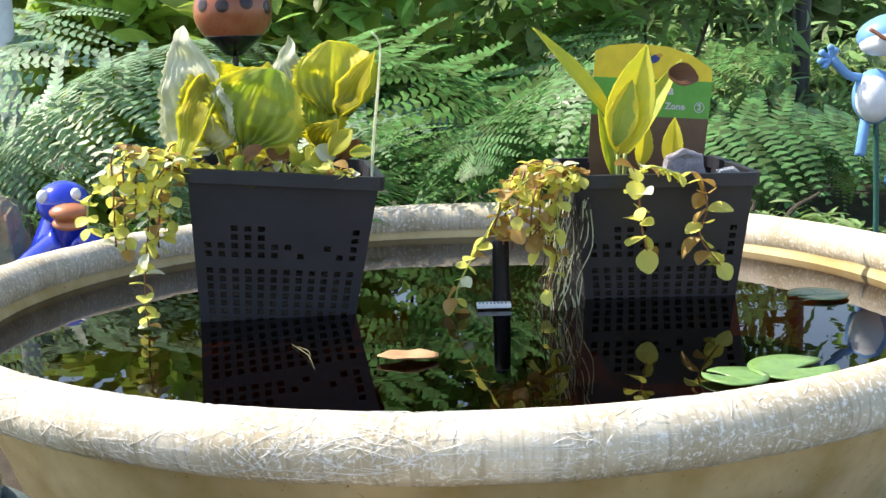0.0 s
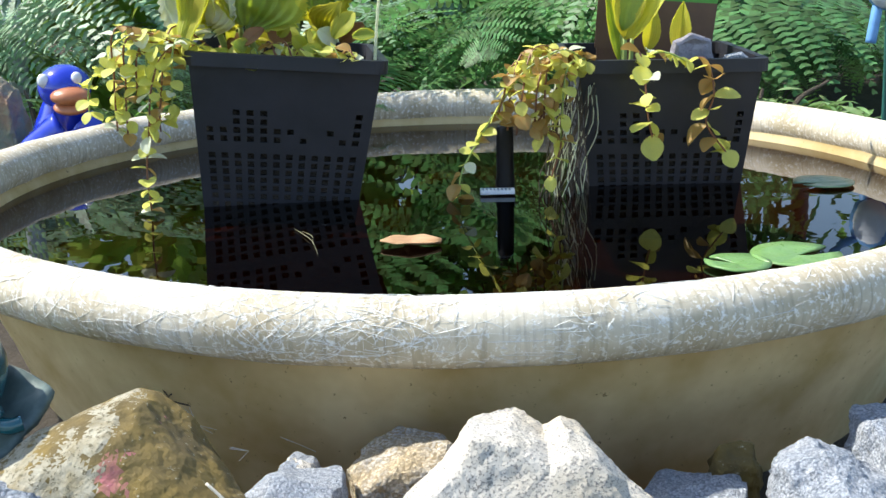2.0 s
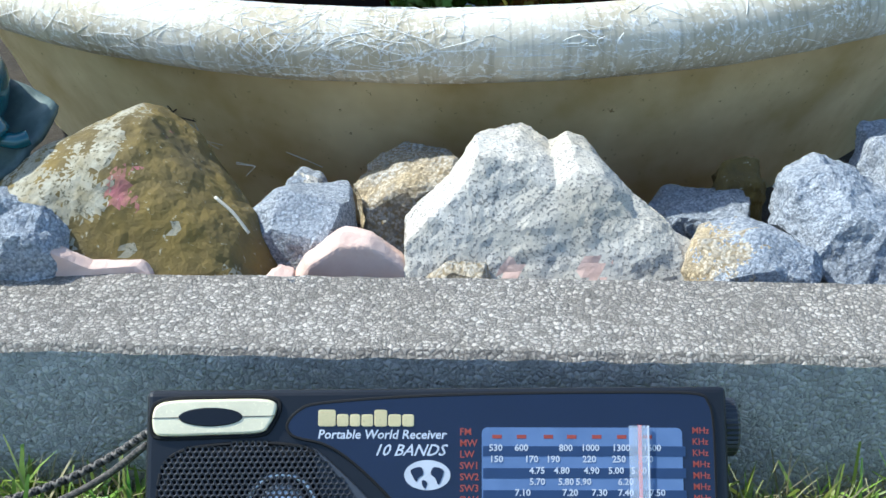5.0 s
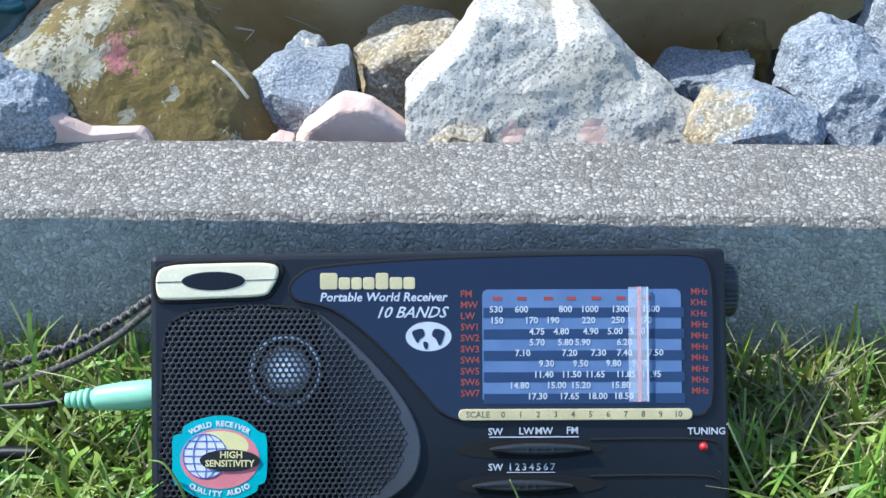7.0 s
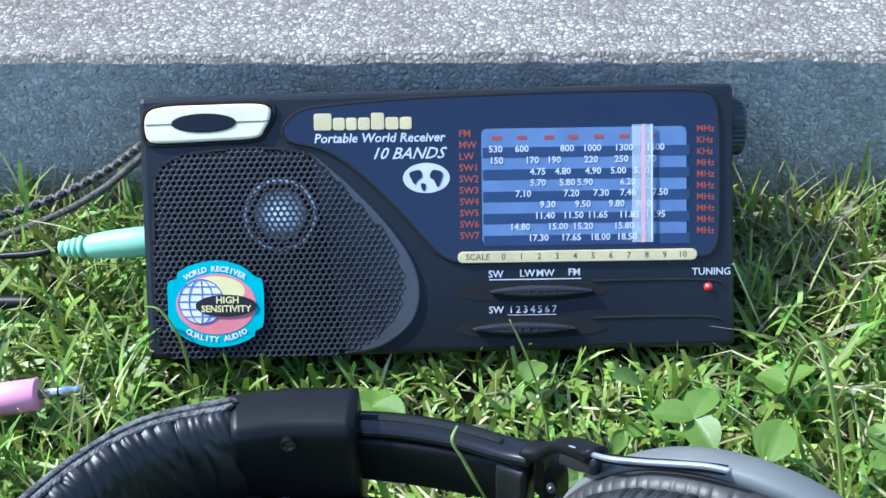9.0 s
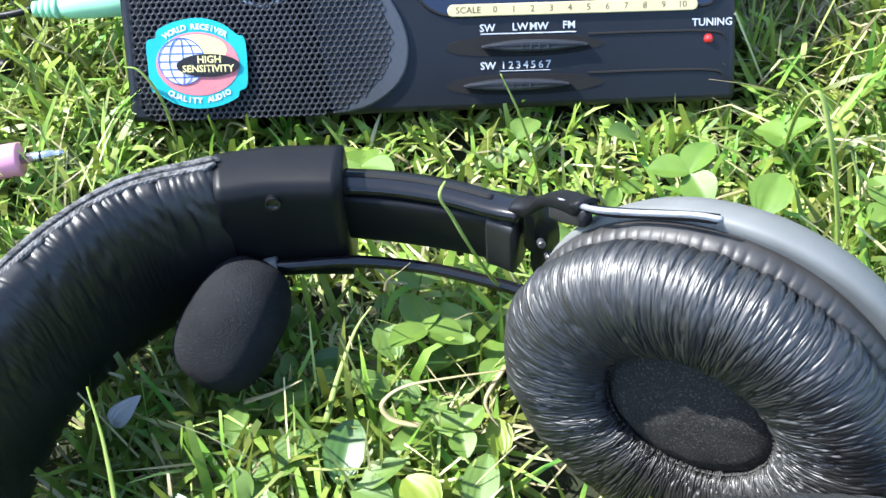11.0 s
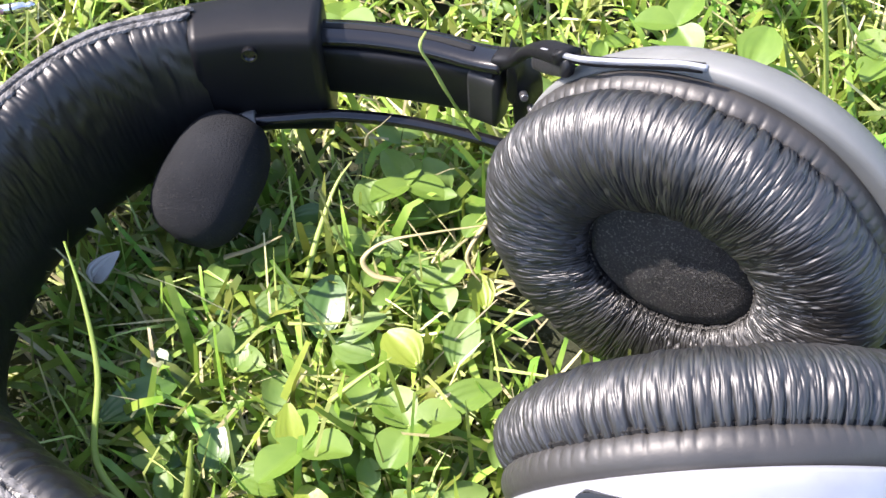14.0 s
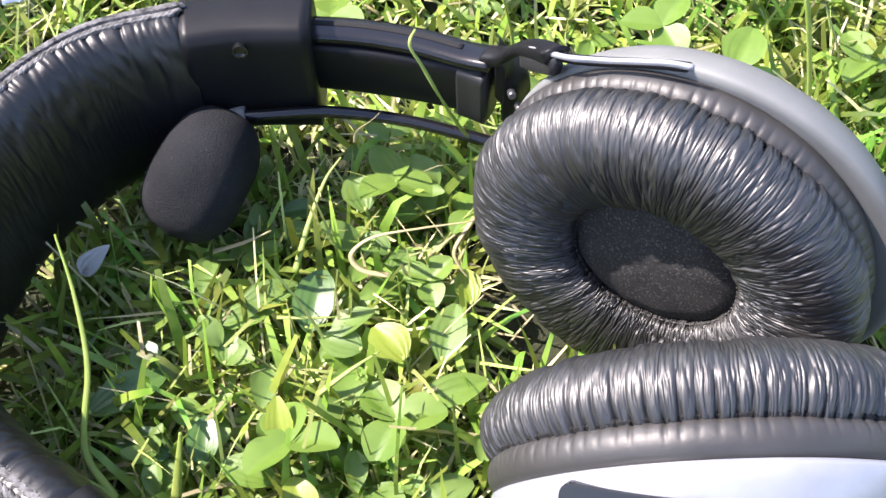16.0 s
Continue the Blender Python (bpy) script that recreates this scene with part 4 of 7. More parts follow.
for line, b in ROWS:
    for item in line.split():
        body, a = item.split("@")
        text(body, 0.0032, fx(float(a)), fy(b), 0.0013, M_WPRINT, dial, "number", bold=0.00007)
for k, body in enumerate(("FM", "MW", "LW", "SW1", "SW2", "SW3", "SW4", "SW5", "SW6", "SW7")):
    text(body, 0.0034, fx(0.536), fy(0.172 + 0.0427 * k), 0.0009, M_RPRINT, radio, "band_name", bold=0.00006)
for k in range(10):
    text("MHz" if k != 1 and k != 2 else "KHz", 0.0032, fx(0.935), fy(0.165 + 0.0427 * k), 0.0009, M_RPRINT, radio, "unit_name", bold=0.00004)
for k, a in enumerate((0.592, 0.634, 0.680, 0.720, 0.763, 0.806, 0.850)):
    bm = bmesh.new()
    slab(bm, [(fx(a), fy(0.182)), (fx(a + 0.016), fy(0.182)), (fx(a + 0.016), fy(0.196)), (fx(a), fy(0.196))], 0.0011, 0.0012)
    part("worn_mark", bm, M_RPRINT, dial)
bm = bmesh.new()
slab(bm, [(fx(0.842), fy(0.59)), (fx(0.848), fy(0.59)), (fx(0.848), fy(0.145)), (fx(0.842), fy(0.145))], 0.0013, 0.0018)
part("needle", bm, plain("needle orange", (0.75, 0.12, 0.05), 0.4), dial, "orange-red tuning needle")
M_CLEAR = bpy.data.materials.new("clear plastic")
M_CLEAR.use_nodes = True
b_ = M_CLEAR.node_tree.nodes["Principled BSDF"]
b_.inputs["Base Color"].default_value = (0.8, 0.88, 1, 1)
b_.inputs["Roughness"].default_value = 0.15
b_.inputs["Alpha"].default_value = 0.22
bm = bmesh.new()
slab(bm, [(fx(0.826), fy(0.588)), (fx(0.859), fy(0.588)), (fx(0.859), fy(0.146)), (fx(0.826), fy(0.146))], 0.0019, 0.0022)
part("cursor", bm, M_CLEAR, dial, "clear plastic cursor")
bm = bmesh.new()
slab(bm, [(fx(0.858), fy(0.588)), (fx(0.8605), fy(0.588)), (fx(0.8605), fy(0.146)), (fx(0.858), fy(0.146))], 0.0019, 0.0024)
part("cursor_edge", bm, M_WPRINT, dial)
# gold scale strip
bm = bmesh.new()
slab(bm, round_rect(fx(0.532), fy(0.660), fx(0.936), fy(0.616), 0.0019), 0.0008, 0.0014, 0.0003)
strip = part("scale_strip", bm, M_GOLD, radio, "gold strip with a scale from 0 to 10")
M_DPRINT = plain("dark print", (0.05, 0.035, 0.02), 0.5)
text("SCALE", 0.0030, fx(0.545), fy(0.638), 0.00145, M_DPRINT, strip, "scale_word")
for k in range(11):
    text(str(k), 0.0030, fx(0.609 + 0.0302 * k), fy(0.638), 0.00145, M_DPRINT, strip, "number", "CENTER")
# name plate as plain blocks, and the printed lines under it
for k, (a, w_) in enumerate(((0.294, 0.030), (0.326, 0.020), (0.348, 0.018), (0.368, 0.020), (0.390, 0.022), (0.414, 0.022), (0.438, 0.020))):
    bm = bmesh.new()
    top = 0.088 if k in (0, 4) else 0.105
    slab(bm, round_rect(fx(a), fy(0.152), fx(a + w_), fy(top), 0.0008, 3), 0.0008, 0.0013, 0.0002)
    part("name_block", bm, M_GOLD, radio)
text("Portable World Receiver", 0.0044, fx(0.293), fy(0.183), 0.0009, M_WPRINT, radio, "lettering", shear=0.18, bold=0.00008)
text("10 BANDS", 0.0056, fx(0.388), fy(0.243), 0.0009, M_WPRINT, radio, "lettering", shear=0.4, bold=0.00006)
bm = bmesh.new()
slab(bm, ellipse(fx(0.481), fy(0.335), 0.0081, 0.0052, 32), 0.0008, 0.0010)
globe = part("globe_emblem", bm, M_WPRINT, radio, "white printed globe")
for q in ([(0.453, 0.315), (0.470, 0.305), (0.474, 0.33), (0.466, 0.345), (0.462, 0.36), (0.456, 0.34)], [(0.472, 0.355), (0.480, 0.36), (0.478, 0.385), (0.473, 0.375)], [(0.492, 0.305), (0.508, 0.315), (0.506, 0.345), (0.500, 0.37), (0.494, 0.345), (0.487, 0.33)]):
    bm = bmesh.new()
    slab(bm, fp(spline(q, 4, True)), 0.0010, 0.00115)
    part("continent", bm, M_PANEL, globe)
# gold button
bm = bmesh.new()
slab(bm, fp(spline([(0.012, 0.105), (0.020, 0.058), (0.050, 0.040), (0.120, 0.036), (0.195, 0.036), (0.221, 0.05), (0.223, 0.085), (0.212, 0.135), (0.195, 0.165), (0.120, 0.172), (0.045, 0.176), (0.018, 0.166)], 5, True)), 0.0, 0.0022, 0.0009)
btn = part("lamp_button", bm, plain("pale gold", (0.88, 0.78, 0.52), 0.25, 0.15, 0.4), radio, "pale gold rocker button")
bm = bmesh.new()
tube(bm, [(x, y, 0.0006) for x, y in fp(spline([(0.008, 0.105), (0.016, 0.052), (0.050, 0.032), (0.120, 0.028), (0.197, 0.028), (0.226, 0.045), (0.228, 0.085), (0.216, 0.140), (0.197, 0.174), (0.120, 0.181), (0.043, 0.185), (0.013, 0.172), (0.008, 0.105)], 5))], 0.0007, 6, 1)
part("button_groove", bm, M_GROOVE_SHADE, btn)
bm = bmesh.new()
slab(bm, ellipse(fx(0.112), fy(0.104), 0.0112, 0.0033, 32), 0.0018, 0.0026, 0.0004)
part("lens", bm, M_GLOSSB, btn, "dark oval lens")
bm = bmesh.new()
slab(bm, [(fx(0.014), fy(0.108)), (fx(0.222), fy(0.103)), (fx(0.222), fy(0.100)), (fx(0.014), fy(0.105))], 0.0018, 0.0024)
part("button_joint", bm, M_DPRINT, btn)
# sliders
for k, b in enumerate((0.770, 0.911)):
    # flat plate, the recess's inner shade given by colour alone
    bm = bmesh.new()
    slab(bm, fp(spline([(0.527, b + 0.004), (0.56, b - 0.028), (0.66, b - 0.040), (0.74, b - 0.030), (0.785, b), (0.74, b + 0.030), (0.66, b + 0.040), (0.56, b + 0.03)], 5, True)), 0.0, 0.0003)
    rec = part("slider_recess", bm, M_GROOVE_SHADE, radio)
    bm = bmesh.new()
    a0 = (0.585, 0.555)[k]
    slab(bm, fp(spline([(a0, b), (a0 + 0.04, b - 0.018), (a0 + 0.09, b - 0.022), (a0 + 0.14, b - 0.016), (a0 + 0.175, b), (a0 + 0.12, b + 0.018), (a0 + 0.05, b + 0.018)], 4, True)), 0.0003, 0.0028, 0.0008)
    sl = part("slider_knob", bm, M_DGREY, radio, "black band slider")
    for q in range(4):
        bm = bmesh.new()
        box(bm, (fx(a0 + 0.065 + q * 0.014), fy(b) - 0.0009, 0.0028), (fx(a0 + 0.065 + q * 0.014) + 0.0006, fy(b) + 0.0009, 0.0033))
        part("ridge", bm, M_DGREY, sl)
    bm = bmesh.new()
    tube(bm, [(fx(0.76), fy(b - 0.034), 0.0001), (fx(0.86), fy(b - 0.036), 0.0001), (fx(0.965), fy(b - 0.030), 0.0001), (fx(0.985), fy(b + 0.004), 0.0001)], 0.0005, 6)
    part("track_line", bm, M_GROOVE_SHADE, radio)
    bm = bmesh.new()
    slab(bm, fp([(0.585, b - 0.047), (0.740, b - 0.047), (0.740, b - 0.043), (0.585, b - 0.043)] if k == 0 else [(0.615, b - 0.051), (0.698, b - 0.051), (0.698, b - 0.049), (0.615, b - 0.049)]), 0.0, 0.00025)
    part("printed_line", bm, M_WPRINT, radio)
for body, a, b in (("SW", 0.583, 0.705), ("LW", 0.636, 0.703), ("MW", 0.664, 0.703), ("FM", 0.718, 0.701), ("SW", 0.583, 0.842), ("TUNING", 0.928, 0.706)):
    text(body, 0.0035, fx(a), fy(b), 0.0003, M_WPRINT, radio, "lettering", bold=0.00005)
for k in range(7):
    text(str(k + 1), 0.0035, fx(0.617 + 0.0122 * k), fy(0.841), 0.0003, M_WPRINT, radio, "number", bold=0.00005)
bm = bmesh.new()
lathe(bm, [(0.0, 0.0014), (0.001, 0.0012), (0.0016, 0.0), (0.0017, -0.0004)], 20)
led = part("indicator_lamp", bm, plain("red lamp", (0.55, 0.02, 0.02), 0.15, coat=1.0), radio, "red tuning lamp", smooth=True)
led.location = (fx(0.956), fy(0.765), 0.0002)
# sticker on the grille
STK = Matrix.Translation((fx(0.123), fy(0.785), 0.0036))
bm = bmesh.new()
slab(bm, [(x * STK[0][0], y) for x, y in spline([(-0.0165, 0.0075), (-0.0135, 0.0088), (-0.0125, 0.0115), (-0.006, 0.0142), (0.002, 0.0150), (0.009, 0.0130), (0.0135, 0.0095), (0.0160, 0.0080), (0.0165, 0.0), (0.0160, -0.0075), (0.0135, -0.0092), (0.0125, -0.0115), (0.006, -0.0142), (-0.002, -0.0148), (-0.009, -0.0128), (-0.0135, -0.0098), (-0.0162, -0.0080), (-0.0166, 0.0)], 4, True)], 0.0, 0.00025)
stk = part("sticker", bm, M_TEAL, radio, "round turquoise, pink and white sticker")
stk.matrix_local = STK @ pose(0, 0, 0, 0, 0, -1)
for nm, o, z1, mm in (("sticker_field", ellipse(0, 0, 0.0138, 0.0105, 36), 0.0004, M_STPINK), ("sticker_field", ellipse(0.0, 0.0045, 0.0100, 0.0052, 30), 0.00045, M_STYEL), ("sticker_globe", ellipse(-0.0052, 0.001, 0.0078, 0.0078, 32), 0.0005, M_PALE)):
    bm = bmesh.new()
    slab(bm, o, 0.0001, z1)
    part(nm, bm, mm, stk)
for k in range(-2, 3):
    bm = bmesh.new()
    for cx_, rx_, ry_, mm in ((-0.0052, abs(k) * 0.0036 + 0.0005, 0.0077, 0),):
        tube(bm, [(cx_ + rx_ * math.cos(t) * (1 if k >= 0 else -1), 0.001 + ry_ * math.sin(t), 0.0006) for t in [radians(q) for q in range(-90, 91, 15)]], 0.00016, 4, 2)
    tube(bm, [(-0.0052 - 0.0077 * math.sqrt(1 - (k / 2.9) ** 2), 0.001 + k * 0.0026, 0.0006), (-0.0052 + 0.0077 * math.sqrt(1 - (k / 2.9) ** 2), 0.001 + k * 0.0026, 0.0006)], 0.00016, 4, 2)
    part("globe_line", bm, M_STBLUE, stk)
bm = bmesh.new()
slab(bm, ellipse(0.0035, -0.0005, 0.0105, 0.0038, 36), 0.0006, 0.0009)
part("sticker_oval", bm, plain("sticker black", (0.015, 0.012, 0.01), 0.3), stk)
text("HIGH", 0.0033, 0.004, 0.0014, 0.00095, M_STYEL, stk, "lettering", "CENTER", bold=0.00008)
text("SENSITIVITY", 0.0032, 0.0035, -0.0016, 0.00095, M_STYEL, stk, "lettering", "CENTER", bold=0.00008)
for body, r0, sgn in (("WORLD RECEIVER", 0.0121, 1), ("QUALITY AUDIO", -0.0122, -1)):
    for k, ch in enumerate(body):
        if ch == " ":
            continue
        t = (k - (len(body) - 1) / 2) / (len(body) - 1) * 2
        ang = t * 38
        x, y = 0.0158 * math.sin(radians(ang)) * 0.98, sgn * 0.0122 * math.cos(radians(ang))
        text(ch, 0.0026, x, y, 0.0005, M_PALE, stk, "letter", "CENTER", bold=0.00008, rot=-ang * 0.7 * sgn)
# tuning knob on the side
bm = bmesh.new()
ring0 = []
for z, rr in ((0.0, 0.0096), (0.001, 0.0103), (0.0052, 0.0103), (0.0062, 0.0094)):
    ring0.append([bm.verts.new(((rr + 0.0004 * (k % 2)) * math.cos(2 * math.pi * k / 72), (rr + 0.0004 * (k % 2)) * math.sin(2 * math.pi * k / 72), z)) for k in range(72)])
for a, b in zip(ring0, ring0[1:]):
    for k in range(72):
        bm.faces.new((a[k], a[(k + 1) % 72], b[(k + 1) % 72], b[k]))
bm.faces.new(ring0[-1])
kn = part("tuning_knob", bm, M_DGREY, radio, "ridged black tuning knob")
kn.matrix_local = pose(RW / 2, fy(0.155), -0.016, 0, 90, 0)
# the printed panel sits slightly askew in the case
ASKEW = Matrix.Translation((fx(0.72), fy(0.40), 0)) @ pose(0, 0, 0, 0, 0, -0.55) @ Matrix.Translation((-fx(0.72), -fy(0.40), 0))
for ob in radio.children:
    if ob.name.split(".")[0] not in ("case", "tuning_knob", "speaker_grille", "speaker_dome", "grille_backing", "grille_surround", "grille_groove", "sticker", "lamp_button", "panel_groove", "dial_panel"):
        ob.matrix_local = ASKEW @ ob.matrix_local


# ---------- plugs, cords ----------
def jack(m, colour, label, body=True):
    t = thing("audio_plug", m, label, "plug")
    bm = bmesh.new()
    lathe(bm, [(0.0, 0.0), (0.0052, 0.0), (0.0056, 0.0006), (0.0056, 0.012), (0.0053, 0.020), (0.0047, 0.0265), (0.0042, 0.0290), (0.0034, 0.0300), (0.0032, 0.034)], 28)
    for k in range(4):
        lathe(bm, [(0.0020, 0.0304 + 0.0026 * k), (0.0041 - 0.0004 * k, 0.0308 + 0.0026 * k), (0.0041 - 0.0004 * k, 0.0326 + 0.0026 * k), (0.0020, 0.0330 + 0.0026 * k)], 24)
    part("grip", bm, colour, t, smooth=True)
    bm = bmesh.new()
    lathe(bm, [(0.0, -0.0145), (0.0008, -0.0142), (0.0015, -0.0128), (0.0010, -0.0115), (0.00175, -0.0105), (0.00175, 0.0), (0.0, 0.0)], 20)
    part("pin", bm, M_CHROME, t, "metal pin", smooth=True)
    bm = bmesh.new()
    lathe(bm, [(0.00178, -0.0072), (0.00181, -0.0070), (0.00181, -0.0066), (0.00178, -0.0064)], 20)
    part("insulator", bm, M_BLACK, t)
    return t


def along(p, d):
    return Matrix.Translation(p) @ Vector(d).to_track_quat("Z", "Y").to_matrix().to_4x4()


jack(along((-0.1130, 0.3520, 0.0330), (-0.98, 0.03, -0.10)), plain("mint green plastic", (0.30, 0.62, 0.40), 0.45), "mint green audio plug pushed into the radio")
jack(along((-0.1455, 0.2860, 0.0220), (-0.97, -0.10, -0.05)), plain("pink plastic", (0.80, 0.33, 0.48), 0.45), "pink audio plug with a bare metal pin lying on grass")


def cord(label, pts, r, material, name="cable"):
    bm = bmesh.new()
    tube(bm, pts, r, 10, 10)
    return tagged(to_object(name, bm, material, smooth=True), label, "cable")


cord("thin black cable leading from the green plug", [(-0.154, 0.354, 0.0285), (-0.165, 0.353, 0.027), (-0.185, 0.355, 0.024), (-0.22, 0.357, 0.016), (-0.30, 0.34, 0.012)], 0.0014, M_BLACK)
cord("thin black cable leading from the pink plug", [(-0.186, 0.282, 0.020), (-0.21, 0.279, 0.018), (-0.25, 0.27, 0.014), (-0.32, 0.29, 0.01)], 0.0014, M_BLACK)
cord("thick black cable half sunk in the grass", [(-0.163, 0.338, 0.016), (-0.18, 0.339, 0.015), (-0.21, 0.336, 0.012), (-0.28, 0.32, 0.01)], 0.0030, M_BLACK)
# braided hand strap from the radio's side
strap_pts = [(-0.105, 0.377, 0.058), (-0.122, 0.388, 0.052), (-0.140, 0.392, 0.038), (-0.162, 0.388, 0.028), (-0.19, 0.382, 0.022), (-0.24, 0.375, 0.018), (-0.30, 0.36, 0.012)]
wrist = thing("wrist_strap", pose(0, 0, 0), "braided black and grey wrist strap hanging from the radio", "strap")
sp = [Vector(q) for q in spline(strap_pts, 26)]
for nm, mm, ph in (("black_strand", plain("black braid", (0.02, 0.019, 0.018), 0.7), 0.0), ("grey_strand", plain("grey braid", (0.16, 0.14, 0.12), 0.7), 0.5)):
    for dirn in (1, -1):
        bm = bmesh.new()
        pts = []
        for i, c in enumerate(sp):
            d = (sp[min(i + 1, len(sp) - 1)] - sp[max(i - 1, 0)]).normalized()
            s1 = d.cross(Vector((0, 0, 1))).normalized()
            s2 = s1.cross(d)
            a = dirn * i * 1.1 + ph * math.pi * 2
            pts.append(c + (s1 * math.cos(a) + s2 * math.sin(a)) * 0.0010)
        tube(bm, pts, 0.0008, 6, 2)
        part(nm, bm, mm, wrist, smooth=True)
sp2 = [(q[0] - 0.004, q[1] - 0.007, q[2] - 0.006) for q in strap_pts[2:]]
bm = bmesh.new()
tube(bm, [(-0.125, 0.386, 0.047)] + sp2, 0.0015, 8, 12)
part("strap_return", bm, mat("braid", (0.02, 0.019, 0.018), (0.14, 0.12, 0.1), 700, 0.8, 0.6, 900, dist=0.0008), wrist, smooth=True)


# ---------- grass and clover ----------
def blades(name, count, area, label, material, length=(0.018, 0.05), width=(0.0008, 0.0022), seed=3, lie=0.5, keep=None):
    rng = np.random.default_rng(seed)
    x0, x1, y0, y1 = area
    verts, faces = [], []
    made = 0
    while made < count:
        x, y = rng.uniform(x0, x1), rng.uniform(y0, y1)
        if keep and not keep(x, y):
            continue
        tuft = 0.5 + 0.5 * noise.noise(Vector((x * 22, y * 22, seed)))
        made += 1
        low = 0.5 if -0.12 < x < 0.1 and 0.24 < y < 0.33 else 1.0
        az, L = rng.uniform(0, 2 * math.pi), rng.uniform(*length) * (0.7 + 0.6 * tuft) * low
        w = rng.uniform(*width)
        t0 = rng.uniform(0.05, 0.7) if rng.random() > lie else rng.uniform(0.7, 1.35)
        bend = rng.uniform(-0.2, 1.3)
        p = np.array([x, y, 0.0])
        dx, dy = math.cos(az), math.sin(az)
        tw = az + math.pi / 2 + rng.uniform(-0.9, 0.9)
        s = np.array([math.cos(tw), math.sin(tw), rng.uniform(-0.3, 0.3)])
        tip = 0.45 if rng.random() < 0.55 else 0.95
        kink = rng.integers(1, 4) if rng.random() < 0.3 else 9
        base = len(verts)
        N = 4
        for k in range(N + 1):
            f = k / N
            ww = w * (1 - f ** 3 * tip) * 0.5
            verts.append(p - s * ww)
            verts.append(p + s * ww)
            th = t0 + bend * f + (0.9 if k >= kink else 0.0)
            p = p + np.array([dx * math.sin(th), dy * math.sin(th), math.cos(th)]) * L / N
            if p[2] < 0.003:
                p[2] = 0.003
        for k in range(N):
            a = base + 2 * k
            faces.append((a, a + 1, a + 3, a + 2))
    return tagged(raw(name, verts, faces, material, smooth=True), label, "grass", kind="stuff")


def clear(x, y):
    """Spots free of the radio, the ear cups and the headband."""
    if y > kerb_y(x) - 0.003:
        return False
    if -0.112 < x < 0.094 and 0.318 < y < 0.375:
        return False
    for cx, cy, rx, ry in ((0.064, 0.182, 0.055, 0.030), (0.060, 0.105, 0.055, 0.026)):
        if abs(x - cx) < rx and abs(y - cy) < ry:
            return False
    d = min(math.hypot(x - q[0], y - q[1]) for q in BANDLINE)
    return d > 0.008


BANDLINE = spline(BAND, 3)
blades("grass", 17500, (-0.34, 0.34, 0.02, 0.405), "dense short green lawn grass", M_GRASS, (0.015, 0.040), (0.0012, 0.0034), keep=clear)
blades("grass", 5200, (-0.30, 0.30, 0.04, 0.405), "thin pale green grass blades among the lawn", M_GRASS2, (0.014, 0.042), (0.0006, 0.0015), 23, 0.55, clear)
blades("dry_grass", 900, (-0.12, 0.07, 0.09, 0.25), "pale cut straw lying among the clover", M_STRAW, (0.010, 0.030), (0.0006, 0.0016), 27, 0.85, clear)
blades("dry_grass", 2900, (-0.34, 0.34, 0.02, 0.405), "pale dry grass cuttings lying in the lawn", M_STRAW, (0.012, 0.05), (0.0005, 0.0017), 5, 0.85, clear)
blades("dry_grass", 1100, (0.095, 0.26, 0.335, 0.40), "dry thatch beside the kerb", M_THATCH, (0.015, 0.045), (0.0005, 0.0013), 15, 0.6, clear)
blades("dry_grass", 500, (-0.26, -0.13, 0.36, 0.41), "dry thatch beside the kerb", M_THATCH, (0.015, 0.035), (0.0005, 0.0013), 16, 0.6, clear)
blades("grass", 7000, (-0.9, 0.9, -0.8, 0.405), "short green lawn grass farther off", M_GRASS, (0.02, 0.05), (0.001, 0.003), 8, 0.5, clear)


def leaf_blade(L, W, shape="oval", droop=0.3, fold=0.15, nu=8, nv=4, wav=0.0, seed=0):
    """Verts and faces of a leaf from its stalk end at 0 along +y; the normal is about +z."""
    verts, faces = [], []
    for i in range(nu + 1):
        t = i / nu
        if shape == "oval":
            w = math.sin(math.pi * min(1, t * 0.94 + 0.03)) ** 0.7
        elif shape == "lance":
            w = math.sin(math.pi * t ** 0.8) ** 0.9
        elif shape == "heart":
            w = (math.sin(math.pi * t ** 0.55) ** 0.75) if t > 0 else 0.05
        else:
            w = math.sqrt(max(0, 1 - (2 * t - 1) ** 2))
        for j in range(-nv, nv + 1):
            s = j / nv
            x = s * W / 2 * max(w, 0.02)
            y = t * L - (0.12 * L * (1 - t) * s * s if shape == "heart" else 0)
            x += 0.03 * W * (noise.noise(Vector((t * 19, s * 3, seed * 1.3))) if abs(j) == nv and nv > 6 else 0)
            z = -droop * L * t * t + fold * abs(x) + wav * noise.noise(Vector((x * 60, y * 60, seed * 3.3))) + wav * 0.5 * math.cos(j * 2.2) * (1 - t)
            verts.append(Vector((x, y, z)))
    m = 2 * nv + 1
    for i in range(nu):
        for j in range(m - 1):
            a = i * m + j
            faces.append((a, a + 1, a + m + 1, a + m))
    return verts, faces


def add_leaf(V, F, m, leaf):
    base = len(V)
    V.extend([m @ v for v in leaf[0]])
    F.extend([tuple(base + k for k in f) for f in leaf[1]])


